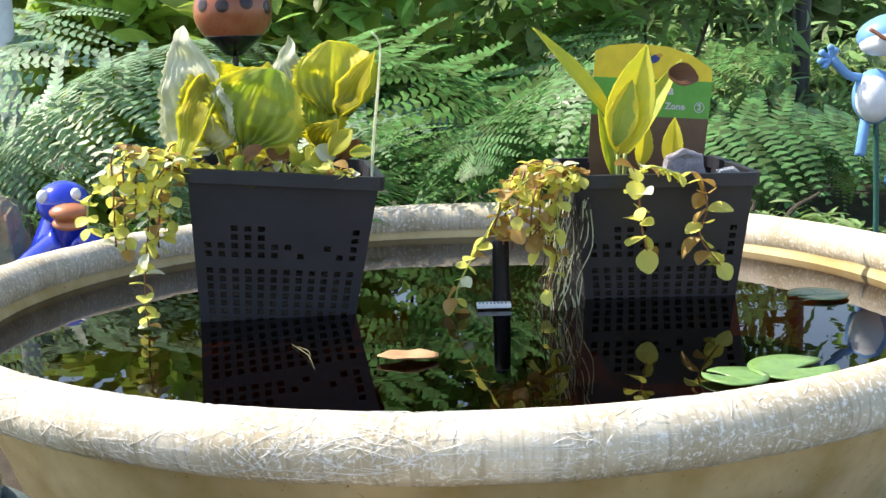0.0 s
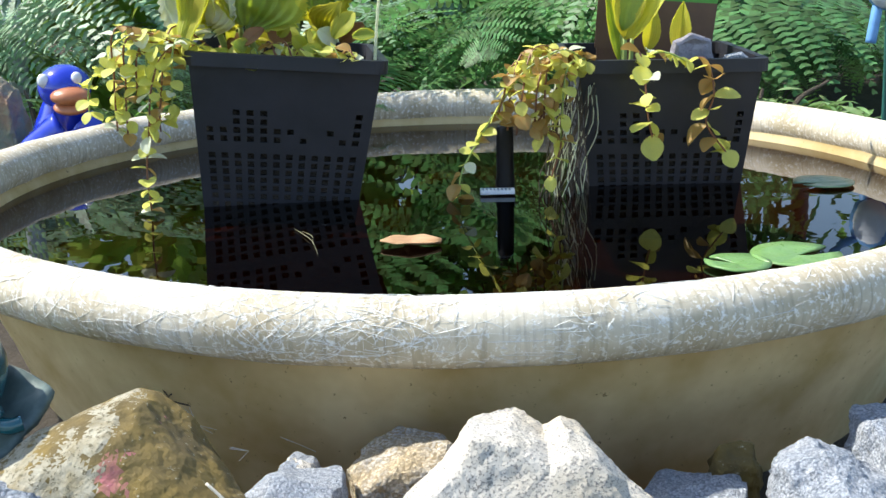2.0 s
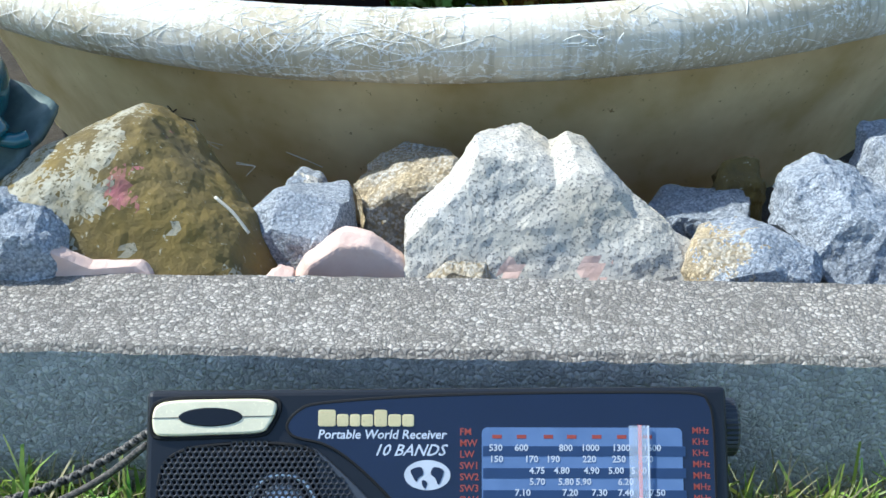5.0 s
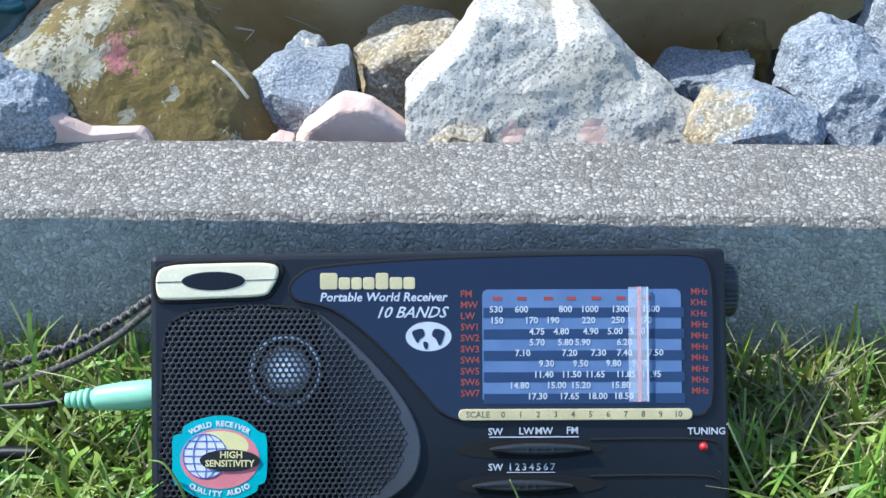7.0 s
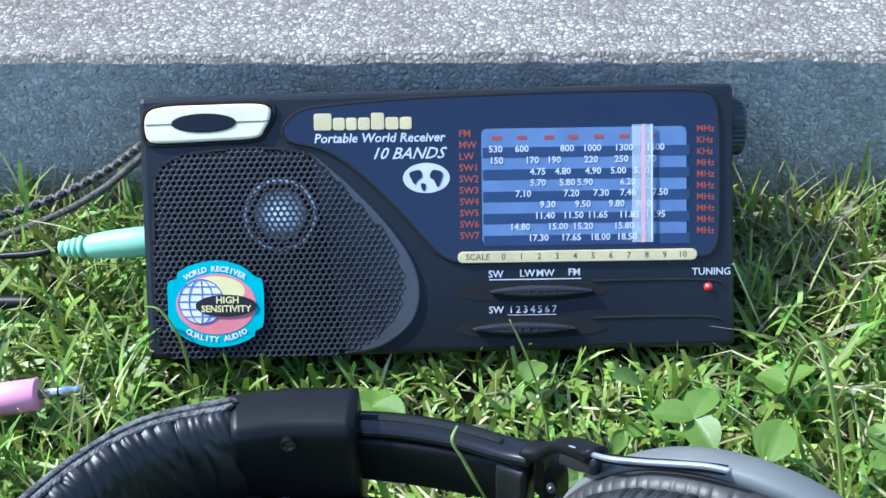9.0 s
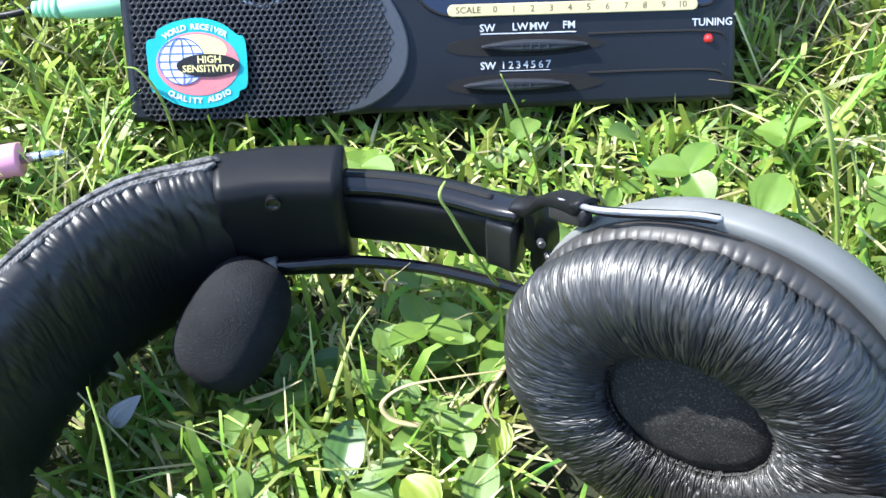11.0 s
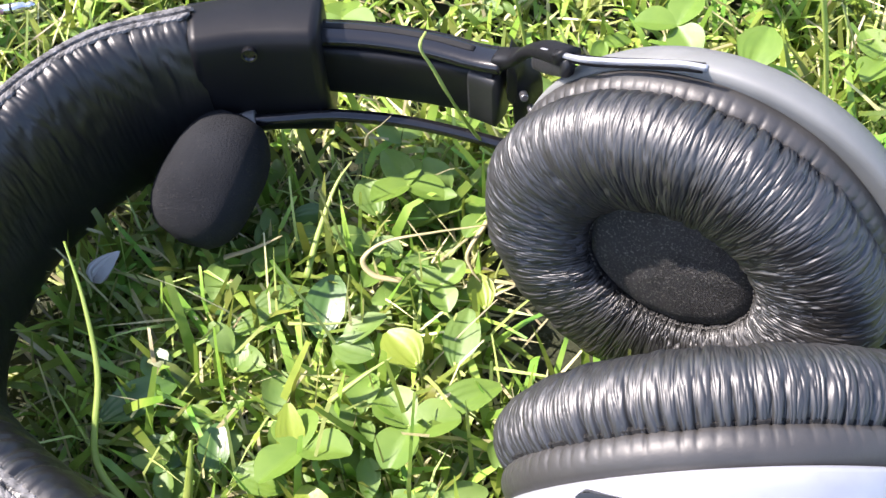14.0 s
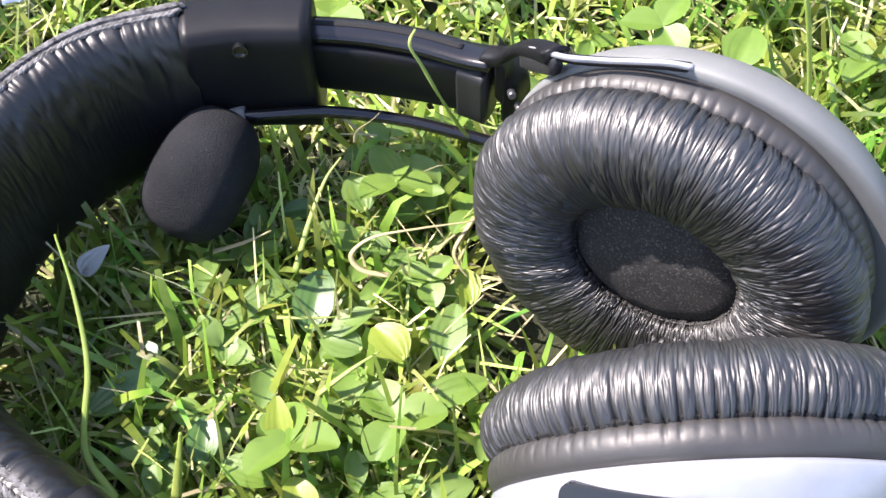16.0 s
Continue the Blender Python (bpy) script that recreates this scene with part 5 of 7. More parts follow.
def clover(x, y, z, size, tilt, yaw, seed=0):
    t = thing("clover", pose(x, y, 0), "three-leaved bright green clover in the lawn", "clover", "clovers in the lawn")
    rnd = random.Random(seed)
    top = Vector((0.004 * math.cos(seed), 0.004 * math.sin(seed), z))
    bm = bmesh.new()
    tube(bm, [(0, 0, 0), (top.x * 0.3, top.y * 0.3, z * 0.6), tuple(top)], 0.0006, 6)
    part("stalk", bm, M_STEM_G, t, smooth=True)
    for k in range(3):
        m = Matrix.Translation(top) @ pose(0, 0, 0, tilt, rnd.uniform(-8, 8), yaw) @ pose(0, 0, 0, 0, 0, 120 * k) @ pose(0, 0, 0, rnd.uniform(-8, 22), 0, 0)
        v, f = leaf_blade(size, size * 0.92, "oval", 0.12, 0.35, 8, 4)
        raw("leaflet", [m @ q for q in v], f, M_CLOVER, t, True)


for k, (x, y, z, s, tl, yw) in enumerate(((-0.0146, 0.1388, 0.022, 0.0130, -14, 35), (-0.0393, 0.1290, 0.024, 0.0135, -30, 15), (0.0700, 0.2600, 0.028, 0.0125, -15, 80), (-0.0080, 0.2120, 0.022, 0.0120, -20, 10),
                                          (-0.030, 0.278, 0.024, 0.0120, -10, 0), (0.100, 0.286, 0.022, 0.011, -25, 40), (-0.0062, 0.1820, 0.020, 0.0085, -10, 70), (0.006, 0.2000, 0.020, 0.0080, -10, 20),
                                          (0.13, 0.25, 0.02, 0.012, -10, 20), (-0.20, 0.26, 0.02, 0.011, 0, 40), (-0.16, 0.25, 0.025, 0.011, 0, 70), (-0.0500, 0.1960, 0.018, 0.0070, -10, 40))):
    clover(x, y, z, s, tl, yw, k)

# broad lawn weeds
M_WEED = leafy("weed leaf", (0.11, 0.20, 0.04), (0.20, 0.28, 0.07), 0.4, 0.5)
rnd = random.Random(11)
for k in range(105):
    x, y = rnd.uniform(-0.085, 0.05), rnd.uniform(0.11, 0.24)
    if k > 92:
        x, y = rnd.uniform(-0.24, 0.24), rnd.uniform(0.24, 0.30)
    if not clear(x, y):
        continue
    t = thing("lawn_weed", pose(x, y, 0, 0, 0, rnd.uniform(0, 360)), "small broad-leaved green weed in the lawn", "weed", "weeds in the lawn")
    for q in range(rnd.choice((2, 3, 3))):
        L = rnd.uniform(0.005, 0.0135)
        m = pose(0, 0, rnd.uniform(0.003, 0.019), rnd.uniform(-5, 50), rnd.uniform(-20, 20), 120 * q + rnd.uniform(-30, 30))
        v, f = leaf_blade(L, L * rnd.uniform(0.5, 0.8), "oval", 0.3, 0.25, 6, 3, 0.0008, k)
        raw("leaf", [m @ w for w in v], f, M_WEED if k % 4 else M_CLOVER, t, True)


def broad_leaf(x, y, z, L, ratio, yw, tilt, material, label, wav=0.0004):
    """One leaf whose middle lies at (x, y, z); at yaw 0 it points along +y."""
    t = thing("lawn_weed", pose(x, y, 0, 0, 0, yw), label, "weed", "weeds in the lawn")
    bm = bmesh.new()
    tube(bm, [(0.001, -L * 0.45, 0), (0.001, -L * 0.5, z * 0.6), (0, -L * 0.48, z)], 0.0005, 6)
    part("stalk", bm, M_STEM_G, t, smooth=True)
    v, f = leaf_blade(L, L * ratio, "oval", 0.18, 0.28, 14, 8, wav, x * 900 + y * 70)
    m = pose(0, 0, z, tilt, 0, 0) @ Matrix.Translation((0, -L / 2, 0))
    raw("leaf", [m @ w for w in v], f, material, t, True)


M_BROAD = leafy("dark weed leaf", (0.055, 0.125, 0.03), (0.10, 0.185, 0.045), 0.3, 0.3, 0.35)
M_LIME = leafy("yellow-green leaf", (0.24, 0.33, 0.04), (0.34, 0.40, 0.06), 0.45, 0.2, 0.4)
ROUND, LONG, DARK = "rounded mid-green weed leaf in the lawn", "long green weed leaf lying in the lawn", "dark green toothed weed leaf in the lawn"
for x, y, z, L, ratio, yw, tilt, mm, lb_ in (
        (-0.0524, 0.1712, 0.020, 0.0155, 0.52, -75, 12, M_CLOVER, ROUND), (-0.0566, 0.1633, 0.018, 0.0105, 0.70, 0, 20, M_CLOVER, ROUND), (-0.0778, 0.1604, 0.018, 0.0095, 0.90, 30, 15, M_BROAD, DARK),
        (-0.0815, 0.1498, 0.019, 0.0215, 0.50, -58, 8, M_BROAD, LONG), (-0.0752, 0.1347, 0.018, 0.0150, 0.72, 78, 10, M_BROAD, DARK), (-0.0595, 0.1351, 0.020, 0.0125, 0.68, -4, 25, M_BROAD, DARK),
        (-0.0468, 0.1778, 0.019, 0.0180, 0.50, -62, 8, M_WEED, LONG), (-0.0334, 0.1756, 0.020, 0.0180, 0.66, -12, 20, M_BROAD, DARK), (-0.0225, 0.2108, 0.020, 0.0125, 0.80, 20, 15, M_WEED, ROUND),
        (-0.0145, 0.2185, 0.022, 0.0150, 0.62, 32, 22, M_CLOVER, ROUND), (0.0028, 0.1643, 0.021, 0.0165, 0.60, -14, 18, M_WEED, LONG), (-0.0128, 0.1610, 0.022, 0.0125, 0.90, 40, 14, M_LIME, ROUND),
        (-0.0255, 0.1617, 0.021, 0.0115, 0.85, 70, 10, M_WEED, ROUND), (0.0034, 0.1470, 0.021, 0.0185, 0.50, -70, 12, M_CLOVER, LONG), (-0.0400, 0.1365, 0.024, 0.0150, 0.50, 6, 35, M_LIME, ROUND),
        (-0.0470, 0.1260, 0.022, 0.0140, 0.66, 72, 14, M_CLOVER, ROUND), (-0.0340, 0.1180, 0.022, 0.0120, 0.80, 20, 20, M_LIME, ROUND), (0.0920, 0.2560, 0.026, 0.0165, 0.80, -28, 18, M_CLOVER, ROUND),
        (-0.0301, 0.2760, 0.022, 0.0140, 0.75, -50, 10, M_CLOVER, ROUND), (-0.0100, 0.1880, 0.018, 0.0100, 0.75, -30, 12, M_WEED, ROUND), (0.0080, 0.1800, 0.018, 0.0110, 0.70, 10, 14, M_LIME, ROUND),
        (-0.0180, 0.1950, 0.017, 0.0100, 0.80, 60, 12, M_WEED, ROUND), (-0.0400, 0.2080, 0.016, 0.0120, 0.60, -80, 8, M_BROAD, DARK), (-0.0640, 0.1800, 0.016, 0.0110, 0.70, 45, 12, M_BROAD, DARK)):
    broad_leaf(x, y, z, L, ratio, yw, tilt, mm, lb_)


# single tall stalks that stand out
def stalk(label, pts, w, material, name="grass_stalk"):
    bm = bmesh.new()
    tube(bm, pts, w, 6, 8, 0.45, lambda t: 1 - 0.75 * t)
    tagged(to_object(name, bm, material, smooth=True), label, "grass stalk", "tall stalks in the lawn")


M_STALK = leafy("stalk", (0.24, 0.36, 0.06), (0.36, 0.44, 0.12), 0.35, 0.1)
stalk("tall green grass stalk leaning over the lawn", [(-0.0797, 0.1202, 0.0200), (-0.0866, 0.1299, 0.0280), (-0.0865, 0.1483, 0.0360), (-0.0906, 0.1654, 0.0430), (-0.0963, 0.1800, 0.0480)], 0.0012, M_STALK)
stalk("thin green stalk crossing the tall one", [(-0.0876, 0.1308, 0.0200), (-0.0936, 0.1402, 0.0240), (-0.1006, 0.1503, 0.0280)], 0.0008, M_STALK)
stalk("thick pale stalk lying across the lawn", [(-0.0385, 0.1819, 0.0240), (-0.0352, 0.1942, 0.0280), (-0.0305, 0.2056, 0.0330), (-0.0260, 0.2113, 0.0360)], 0.0010, M_STALK)
stalk("pale cut straw lying beside the microphone", [(-0.0618, 0.1904, 0.0220), (-0.0532, 0.1911, 0.0250), (-0.0455, 0.1943, 0.0260)], 0.0011, M_STRAW)
stalk("looped pale straw in the lawn", [(-0.0128, 0.1801, 0.0240), (-0.0205, 0.1821, 0.0240), (-0.0232, 0.1860, 0.0260), (-0.0172, 0.1893, 0.0290), (-0.0049, 0.1904, 0.0310), (0.0100, 0.1917, 0.0320)], 0.0011, M_STRAW)
stalk("curled straw beside the ear cushion", [(0.0103, 0.1943, 0.0300), (0.0048, 0.1870, 0.0260), (0.0057, 0.1829, 0.0240), (0.0081, 0.1801, 0.0220)], 0.0008, M_STRAW)
stalk("pale straw lying among the clover", [(-0.0421, 0.1669, 0.0260), (-0.0316, 0.1659, 0.0270), (-0.0251, 0.1668, 0.0260)], 0.0007, M_STALK)
stalk("yellow grass blade crossing a leaf", [(-0.0309, 0.1451, 0.0240), (-0.0221, 0.1500, 0.0280), (-0.0146, 0.1541, 0.0300)], 0.0011, M_STALK)
stalk("curled dry tendril under the boom", [(-0.0225, 0.2178, 0.0340), (-0.0213, 0.2171, 0.0400), (-0.0172, 0.2155, 0.0460), (-0.0143, 0.2151, 0.0500)], 0.0006, M_STRAW)
stalk("green blade crossing the headphone arm", [(0.0116, 0.2178, 0.0300), (0.0066, 0.2141, 0.0450), (0.0015, 0.2129, 0.0600), (-0.0024, 0.2157, 0.0680), (-0.0047, 0.2173, 0.0720), (-0.0049, 0.2189, 0.0740), (-0.0036, 0.2223, 0.0740)], 0.0012, M_STALK)
stalk("tall yellow-green grass stalk folded at its top", [(0.113, 0.238, 0.0), (0.110, 0.243, 0.022), (0.106, 0.251, 0.045), (0.102, 0.261, 0.060), (0.099, 0.264, 0.058), (0.098, 0.268, 0.045), (0.098, 0.271, 0.028)], 0.0019, M_STALK)
stalk("tall green blade in front of the radio", [(0.025, 0.273, 0.0), (0.022, 0.277, 0.022), (0.017, 0.281, 0.040), (0.012, 0.286, 0.051)], 0.0014, M_STALK)
stalk("curled green blade in front of the radio", [(-0.098, 0.300, 0.0), (-0.100, 0.305, 0.025), (-0.106, 0.310, 0.036), (-0.112, 0.312, 0.037)], 0.0012, M_STALK)
stalk("upright green blade with a cut tip", [(-0.0647, 0.1199, 0.0200), (-0.0625, 0.1249, 0.0300), (-0.0614, 0.1303, 0.0360)], 0.0015, M_STALK)
v, f = leaf_blade(0.010, 0.0065, "heart", 0.1, 0.6, 12, 8, 0.004, 4)
ob = raw("petal", v, f, leafy("withered white petal", (0.66, 0.65, 0.60), (0.78, 0.77, 0.72), 0.4, 0.1), None, True)
ob.matrix_world = pose(-0.0960, 0.1835, 0.024, 12, 15, -38)
tagged(ob, "withered white petal lying in the lawn", "petal")


# ---------- plants in the baskets ----------
PLANT_Z = 0.095
PLANTING = ("pond_basket", "pond_plant", "creeper", "plant_tag", "lily_pad", "dead_leaf", "straw", "pump_post")
def leaf_frame(base, tip, normal):
    b, t = Vector(base), Vector(tip)
    y = (t - b).normalized()
    x = y.cross(Vector(normal)).normalized()
    z = x.cross(y)
    m = Matrix((x, y, z)).transposed().to_4x4()
    m.translation = b
    return m, (t - b).length


def big_leaf(plant, base, tip, normal, width, material, shape="heart", droop=0.12, fold=0.25, wav=0.009, seed=0, name="leaf", label=""):
    m, L = leaf_frame(base, tip, normal)
    nu, nv = 34, 14
    v, f = leaf_blade(L, width, shape, droop, fold, nu, nv, wav, seed)
    for k, q in enumerate(v):
        i, j = divmod(k, 2 * nv + 1)
        s_ = (j - nv) / nv
        if shape != "lance":
            # side veins sunk between raised panels, small teeth along the edge
            q.z += 0.0006 * (width / 0.08) * abs(math.sin(math.pi * (i / nu * 6.0 + (0.0 if s_ > 0 else 0.4) - abs(s_) * 1.6))) * min(1.0, 3 * abs(s_)) * (1.1 - abs(s_))
            if abs(s_) == 1:
                q.x *= 1 + 0.05 * math.cos(i * math.pi)
    ob = raw(name, [plant.matrix_world.inverted() @ m @ q for q in v], f, [material] + ([M_HOSTA_Y] if material is M_HOSTA_G else []), plant, True, label)
    if material is M_HOSTA_G:
        for p_ in ob.data.polygons:
            i, j = divmod(p_.index, 2 * nv)
            s_ = abs((j + 0.5 - nv) / nv)
            if s_ + 0.35 * noise.noise(Vector((i * 0.16, s_ * 2, seed * 3.1 + (j > nv) * 7))) > 0.72:
                p_.material_index = 1
    so = ob.modifiers.new("thickness", "SOLIDIFY")
    so.thickness = 0.0004
    return ob


def stem(plant, pts, r, material, name="stem"):
    bm = bmesh.new()
    inv = plant.matrix_world.inverted()
    tube(bm, [inv @ Vector(q) for q in pts], r, 8, 6, 1.0, lambda t: 1 - 0.4 * t)
    return part(name, bm, material, plant, smooth=True)


lp = thing("pond_plant", pose(-0.15, 1.16, 0.2), "broad crinkled yellow-green leaved plant growing in a basket", "plant", "plants in the baskets")
for base, tip, nrm, w_, mm, sh, dr, lab in (
        ((-0.216, 1.110, 0.258), (-0.240, 1.105, 0.360), (-0.40, -0.88, 0.25), 0.078, M_HOSTA_PALE_GLARE, "heart", 0.10, "sunlit pale leaf"),
        ((-0.212, 1.100, 0.318), (-0.232, 1.075, 0.232), (-0.3, -0.9, 0.2), 0.030, M_HOSTA_Y, "lance", -0.1, ""),
        ((-0.192, 1.125, 0.252), (-0.216, 1.110, 0.328), (0.15, -0.95, 0.25), 0.080, M_HOSTA_Y, "oval", 0.08, ""),
        ((-0.180, 1.105, 0.255), (-0.152, 1.090, 0.320), (0.1, -0.95, 0.3), 0.092, M_HOSTA_G, "oval", 0.10, ""),
        ((-0.168, 1.120, 0.270), (-0.160, 1.130, 0.328), (0.3, -0.9, 0.2), 0.045, M_HOSTA_Y, "heart", 0.10, ""),
        ((-0.100, 1.150, 0.276), (-0.100, 1.165, 0.345), (0.0, -0.95, 0.15), 0.082, M_HOSTA_Y, "oval", 0.05, ""),
        ((-0.098, 1.140, 0.276), (-0.058, 1.125, 0.334), (-0.5, -0.8, 0.2), 0.030, M_HOSTA_Y, "lance", -0.10, ""),
        ((-0.124, 1.150, 0.262), (-0.124, 1.160, 0.330), (0.2, -0.95, 0.1), 0.062, M_HOSTA_G, "heart", 0.08, ""),
        ((-0.118, 1.130, 0.250), (-0.100, 1.115, 0.272), (0.2, -0.9, 0.4), 0.035, M_HOSTA_Y, "heart", 0.08, ""),
        ((-0.147, 1.185, 0.285), (-0.152, 1.190, 0.352), (-0.5, -0.8, 0.3), 0.036, M_HOSTA_PALE_GLARE, "lance", 0.10, "sunlit pale leaf")):
    big_leaf(lp, base, tip, nrm, w_, mm, sh, dr, seed=len(lp.children), label=lab)
for pts in ([(-0.150, 1.14, 0.215), (-0.140, 1.14, 0.236), (-0.117, 1.145, 0.255), (-0.100, 1.15, 0.278)], [(-0.17, 1.13, 0.21), (-0.178, 1.115, 0.235), (-0.181, 1.106, 0.256)], [(-0.19, 1.14, 0.21), (-0.192, 1.13, 0.253)],
            [(-0.2, 1.14, 0.21), (-0.208, 1.125, 0.24), (-0.213, 1.115, 0.263)], [(-0.13, 1.16, 0.21), (-0.125, 1.155, 0.262)], [(-0.147, 1.18, 0.21), (-0.147, 1.185, 0.286)]):
    stem(lp, pts, 0.0038, M_STEM_G)
stem(lp, [(-0.068, 1.09, 0.215), (-0.064, 1.09, 0.26), (-0.058, 1.09, 0.31), (-0.056, 1.092, 0.34), (-0.063, 1.095, 0.352)], 0.0015, M_HOSTA_PALE_GLARE, "dry_stalk")
# small young and withered leaves crowded round the stems
rnd = random.Random(77)
M_WITHER = leafy("withered leaf", (0.30, 0.12, 0.05), (0.42, 0.22, 0.08), 0.35, 0.3)
for k in range(34):
    b_ = Vector((rnd.uniform(-0.225, -0.085), rnd.uniform(1.085, 1.16), rnd.uniform(0.212, 0.245)))
    d_ = Vector((rnd.uniform(-1, 1), rnd.uniform(-0.9, 0.2), rnd.uniform(0.1, 1.0))).normalized() * rnd.uniform(0.012, 0.030)
    big_leaf(lp, b_, b_ + d_, (rnd.uniform(-0.5, 0.5), -0.8, 0.5), rnd.uniform(0.010, 0.022), (M_HOSTA_Y, M_JENNY, M_HOSTA_G, M_WITHER, M_HOSTA_PALE_GLARE)[k % 5], "oval", 0.2, 0.3, 0.002, k + 60)

rp = thing("pond_plant", pose(0.17, 1.17, 0.18), "yellow and green lance-leaved plant growing in a basket", "plant", "plants in the baskets")
for base, tip, nrm, w_, mm, sh, dr in (
        ((0.160, 1.16, 0.262), (0.091, 1.16, 0.357), (0.5, -0.8, 0.4), 0.019, M_HOSTA_Y, "lance", 0.10),
        ((0.160, 1.165, 0.210), (0.148, 1.165, 0.275), (0.3, -0.9, 0.2), 0.014, M_HOSTA_G, "lance", 0.05),
        ((0.163, 1.150, 0.232), (0.190, 1.150, 0.334), (-0.1, -0.97, 0.2), 0.044, M_HOSTA_Y, "lance", 0.05),
        ((0.160, 1.146, 0.240), (0.176, 1.146, 0.302), (-0.1, -0.97, 0.2), 0.028, M_HOSTA_G, "lance", 0.05),
        ((0.172, 1.165, 0.230), (0.222, 1.165, 0.322), (-0.5, -0.8, 0.2), 0.022, M_HOSTA_G, "lance", 0.10),
        ((0.190, 1.19, 0.216), (0.197, 1.19, 0.260), (0.2, -0.9, 0.2), 0.018, M_HOSTA_Y, "lance", 0.05),
        ((0.221, 1.19, 0.214), (0.224, 1.19, 0.263), (-0.2, -0.9, 0.2), 0.020, M_HOSTA_Y, "lance", 0.05)):
    big_leaf(rp, base, tip, nrm, w_, mm, sh, dr, 0.5, 0.0012, len(rp.children) + 20)
big_leaf(rp, (0.212, 1.160, 0.306), (0.240, 1.155, 0.303), (0, -0.9, 0.4), 0.022, plain("withered brown leaf", (0.16, 0.07, 0.03), 0.8), "oval", 0.2, 0.3, 0.004, 3, "withered_tip", "withered brown leaf tip")
for pts in ([(0.165, 1.165, 0.17), (0.163, 1.162, 0.22), (0.160, 1.160, 0.265)], [(0.165, 1.16, 0.17), (0.163, 1.151, 0.235)], [(0.17, 1.17, 0.17), (0.172, 1.166, 0.232)]):
    stem(rp, pts, 0.003, M_STEM_G)

# trailing creepers
LEAF_MESH = []
for k, mm in enumerate((M_JENNY, M_JENNY, M_HOSTA_PALE_GLARE, M_JENNY_R)):
    v, f = leaf_blade(1.0, 0.95, "oval", 0.18, 0.15 + 0.1 * k, 6, 3, 0.0, k)
    me = bpy.data.meshes.new("creeper_leaf")
    me.from_pydata([tuple(q) for q in v], [], f)
    me.materials.append(mm)
    me.polygons.foreach_set("use_smooth", [True] * len(me.polygons))
    LEAF_MESH.append(me)


def creeper(label, vines, seed):
    rnd = random.Random(seed)
    t = thing("creeper", Matrix.Translation(vines[0][0][0]), label, "creeper", "creepers over the baskets")
    inv = t.matrix_world.inverted()
    for pts, size, step, red in vines:
        bm = bmesh.new()
        tube(bm, [inv @ Vector(q) for q in pts], 0.0009, 6, 8)
        part("runner", bm, M_STEM if rnd.random() < 0.6 else M_STEM_G, t, smooth=True)
        line = [Vector(q) for q in spline(pts, 30)]
        d = 0.0
        for a, b in zip(line, line[1:]):
            d += (b - a).length
            if d > step:
                d = 0.0
                az = rnd.uniform(0, 360)
                for s in (0, 180):
                    sz = size * rnd.uniform(0.65, 1.15)
                    m = inv @ Matrix.Translation(b) @ pose(0, 0, 0, 0, 0, az + s + rnd.uniform(-25, 25)) @ pose(0, 0, 0, rnd.uniform(-70, 25), rnd.uniform(-30, 30), 0) @ Matrix.Diagonal((sz, sz, sz, 1))
                    me = LEAF_MESH[3] if rnd.random() < red else LEAF_MESH[rnd.choice((0, 0, 0, 0, 1, 1, 1, 1, 2))]
                    ob = new("leaf", me)
                    ob.parent = t
                    ob.matrix_local = m
    return t


rnd = random.Random(4)
left_vines = [([(-0.22, 1.10, 0.232), (-0.245, 1.06, 0.238), (-0.258, 1.05, 0.21), (-0.263, 1.05, 0.175), (-0.268, 1.05, 0.135), (-0.267, 1.05, 0.10)], 0.0145, 0.009, 0.12),
              ([(-0.23, 1.12, 0.235), (-0.27, 1.09, 0.255), (-0.297, 1.08, 0.24), (-0.317, 1.07, 0.21), (-0.320, 1.07, 0.182)], 0.0145, 0.010, 0.08)]
for k in range(6):
    x = -0.235 - 0.0095 * k
    left_vines.append(([(-0.21 - 0.003 * k, 1.10 + rnd.uniform(-0.02, 0.02), 0.232), (x, 1.07 + rnd.uniform(-0.02, 0.02), 0.25 + rnd.uniform(-0.012, 0.012)), (x - 0.01, 1.06, 0.20 + rnd.uniform(-0.02, 0.02)), (x - 0.012 + rnd.uniform(-0.01, 0.01), 1.06, 0.172 + rnd.uniform(-0.02, 0.04))], 0.0138, 0.0095, 0.16))
for k in range(8):
    x = -0.20 + 0.014 * k
    left_vines.append(([(x, 1.10, 0.212), (x + 0.01, 1.095, 0.232 + rnd.uniform(-0.008, 0.012)), (x + 0.02, 1.085, 0.222)], 0.014, 0.009, 0.2))
creeper("yellow-green round-leaved creeper hanging over the basket edge into the water", left_vines, 21)
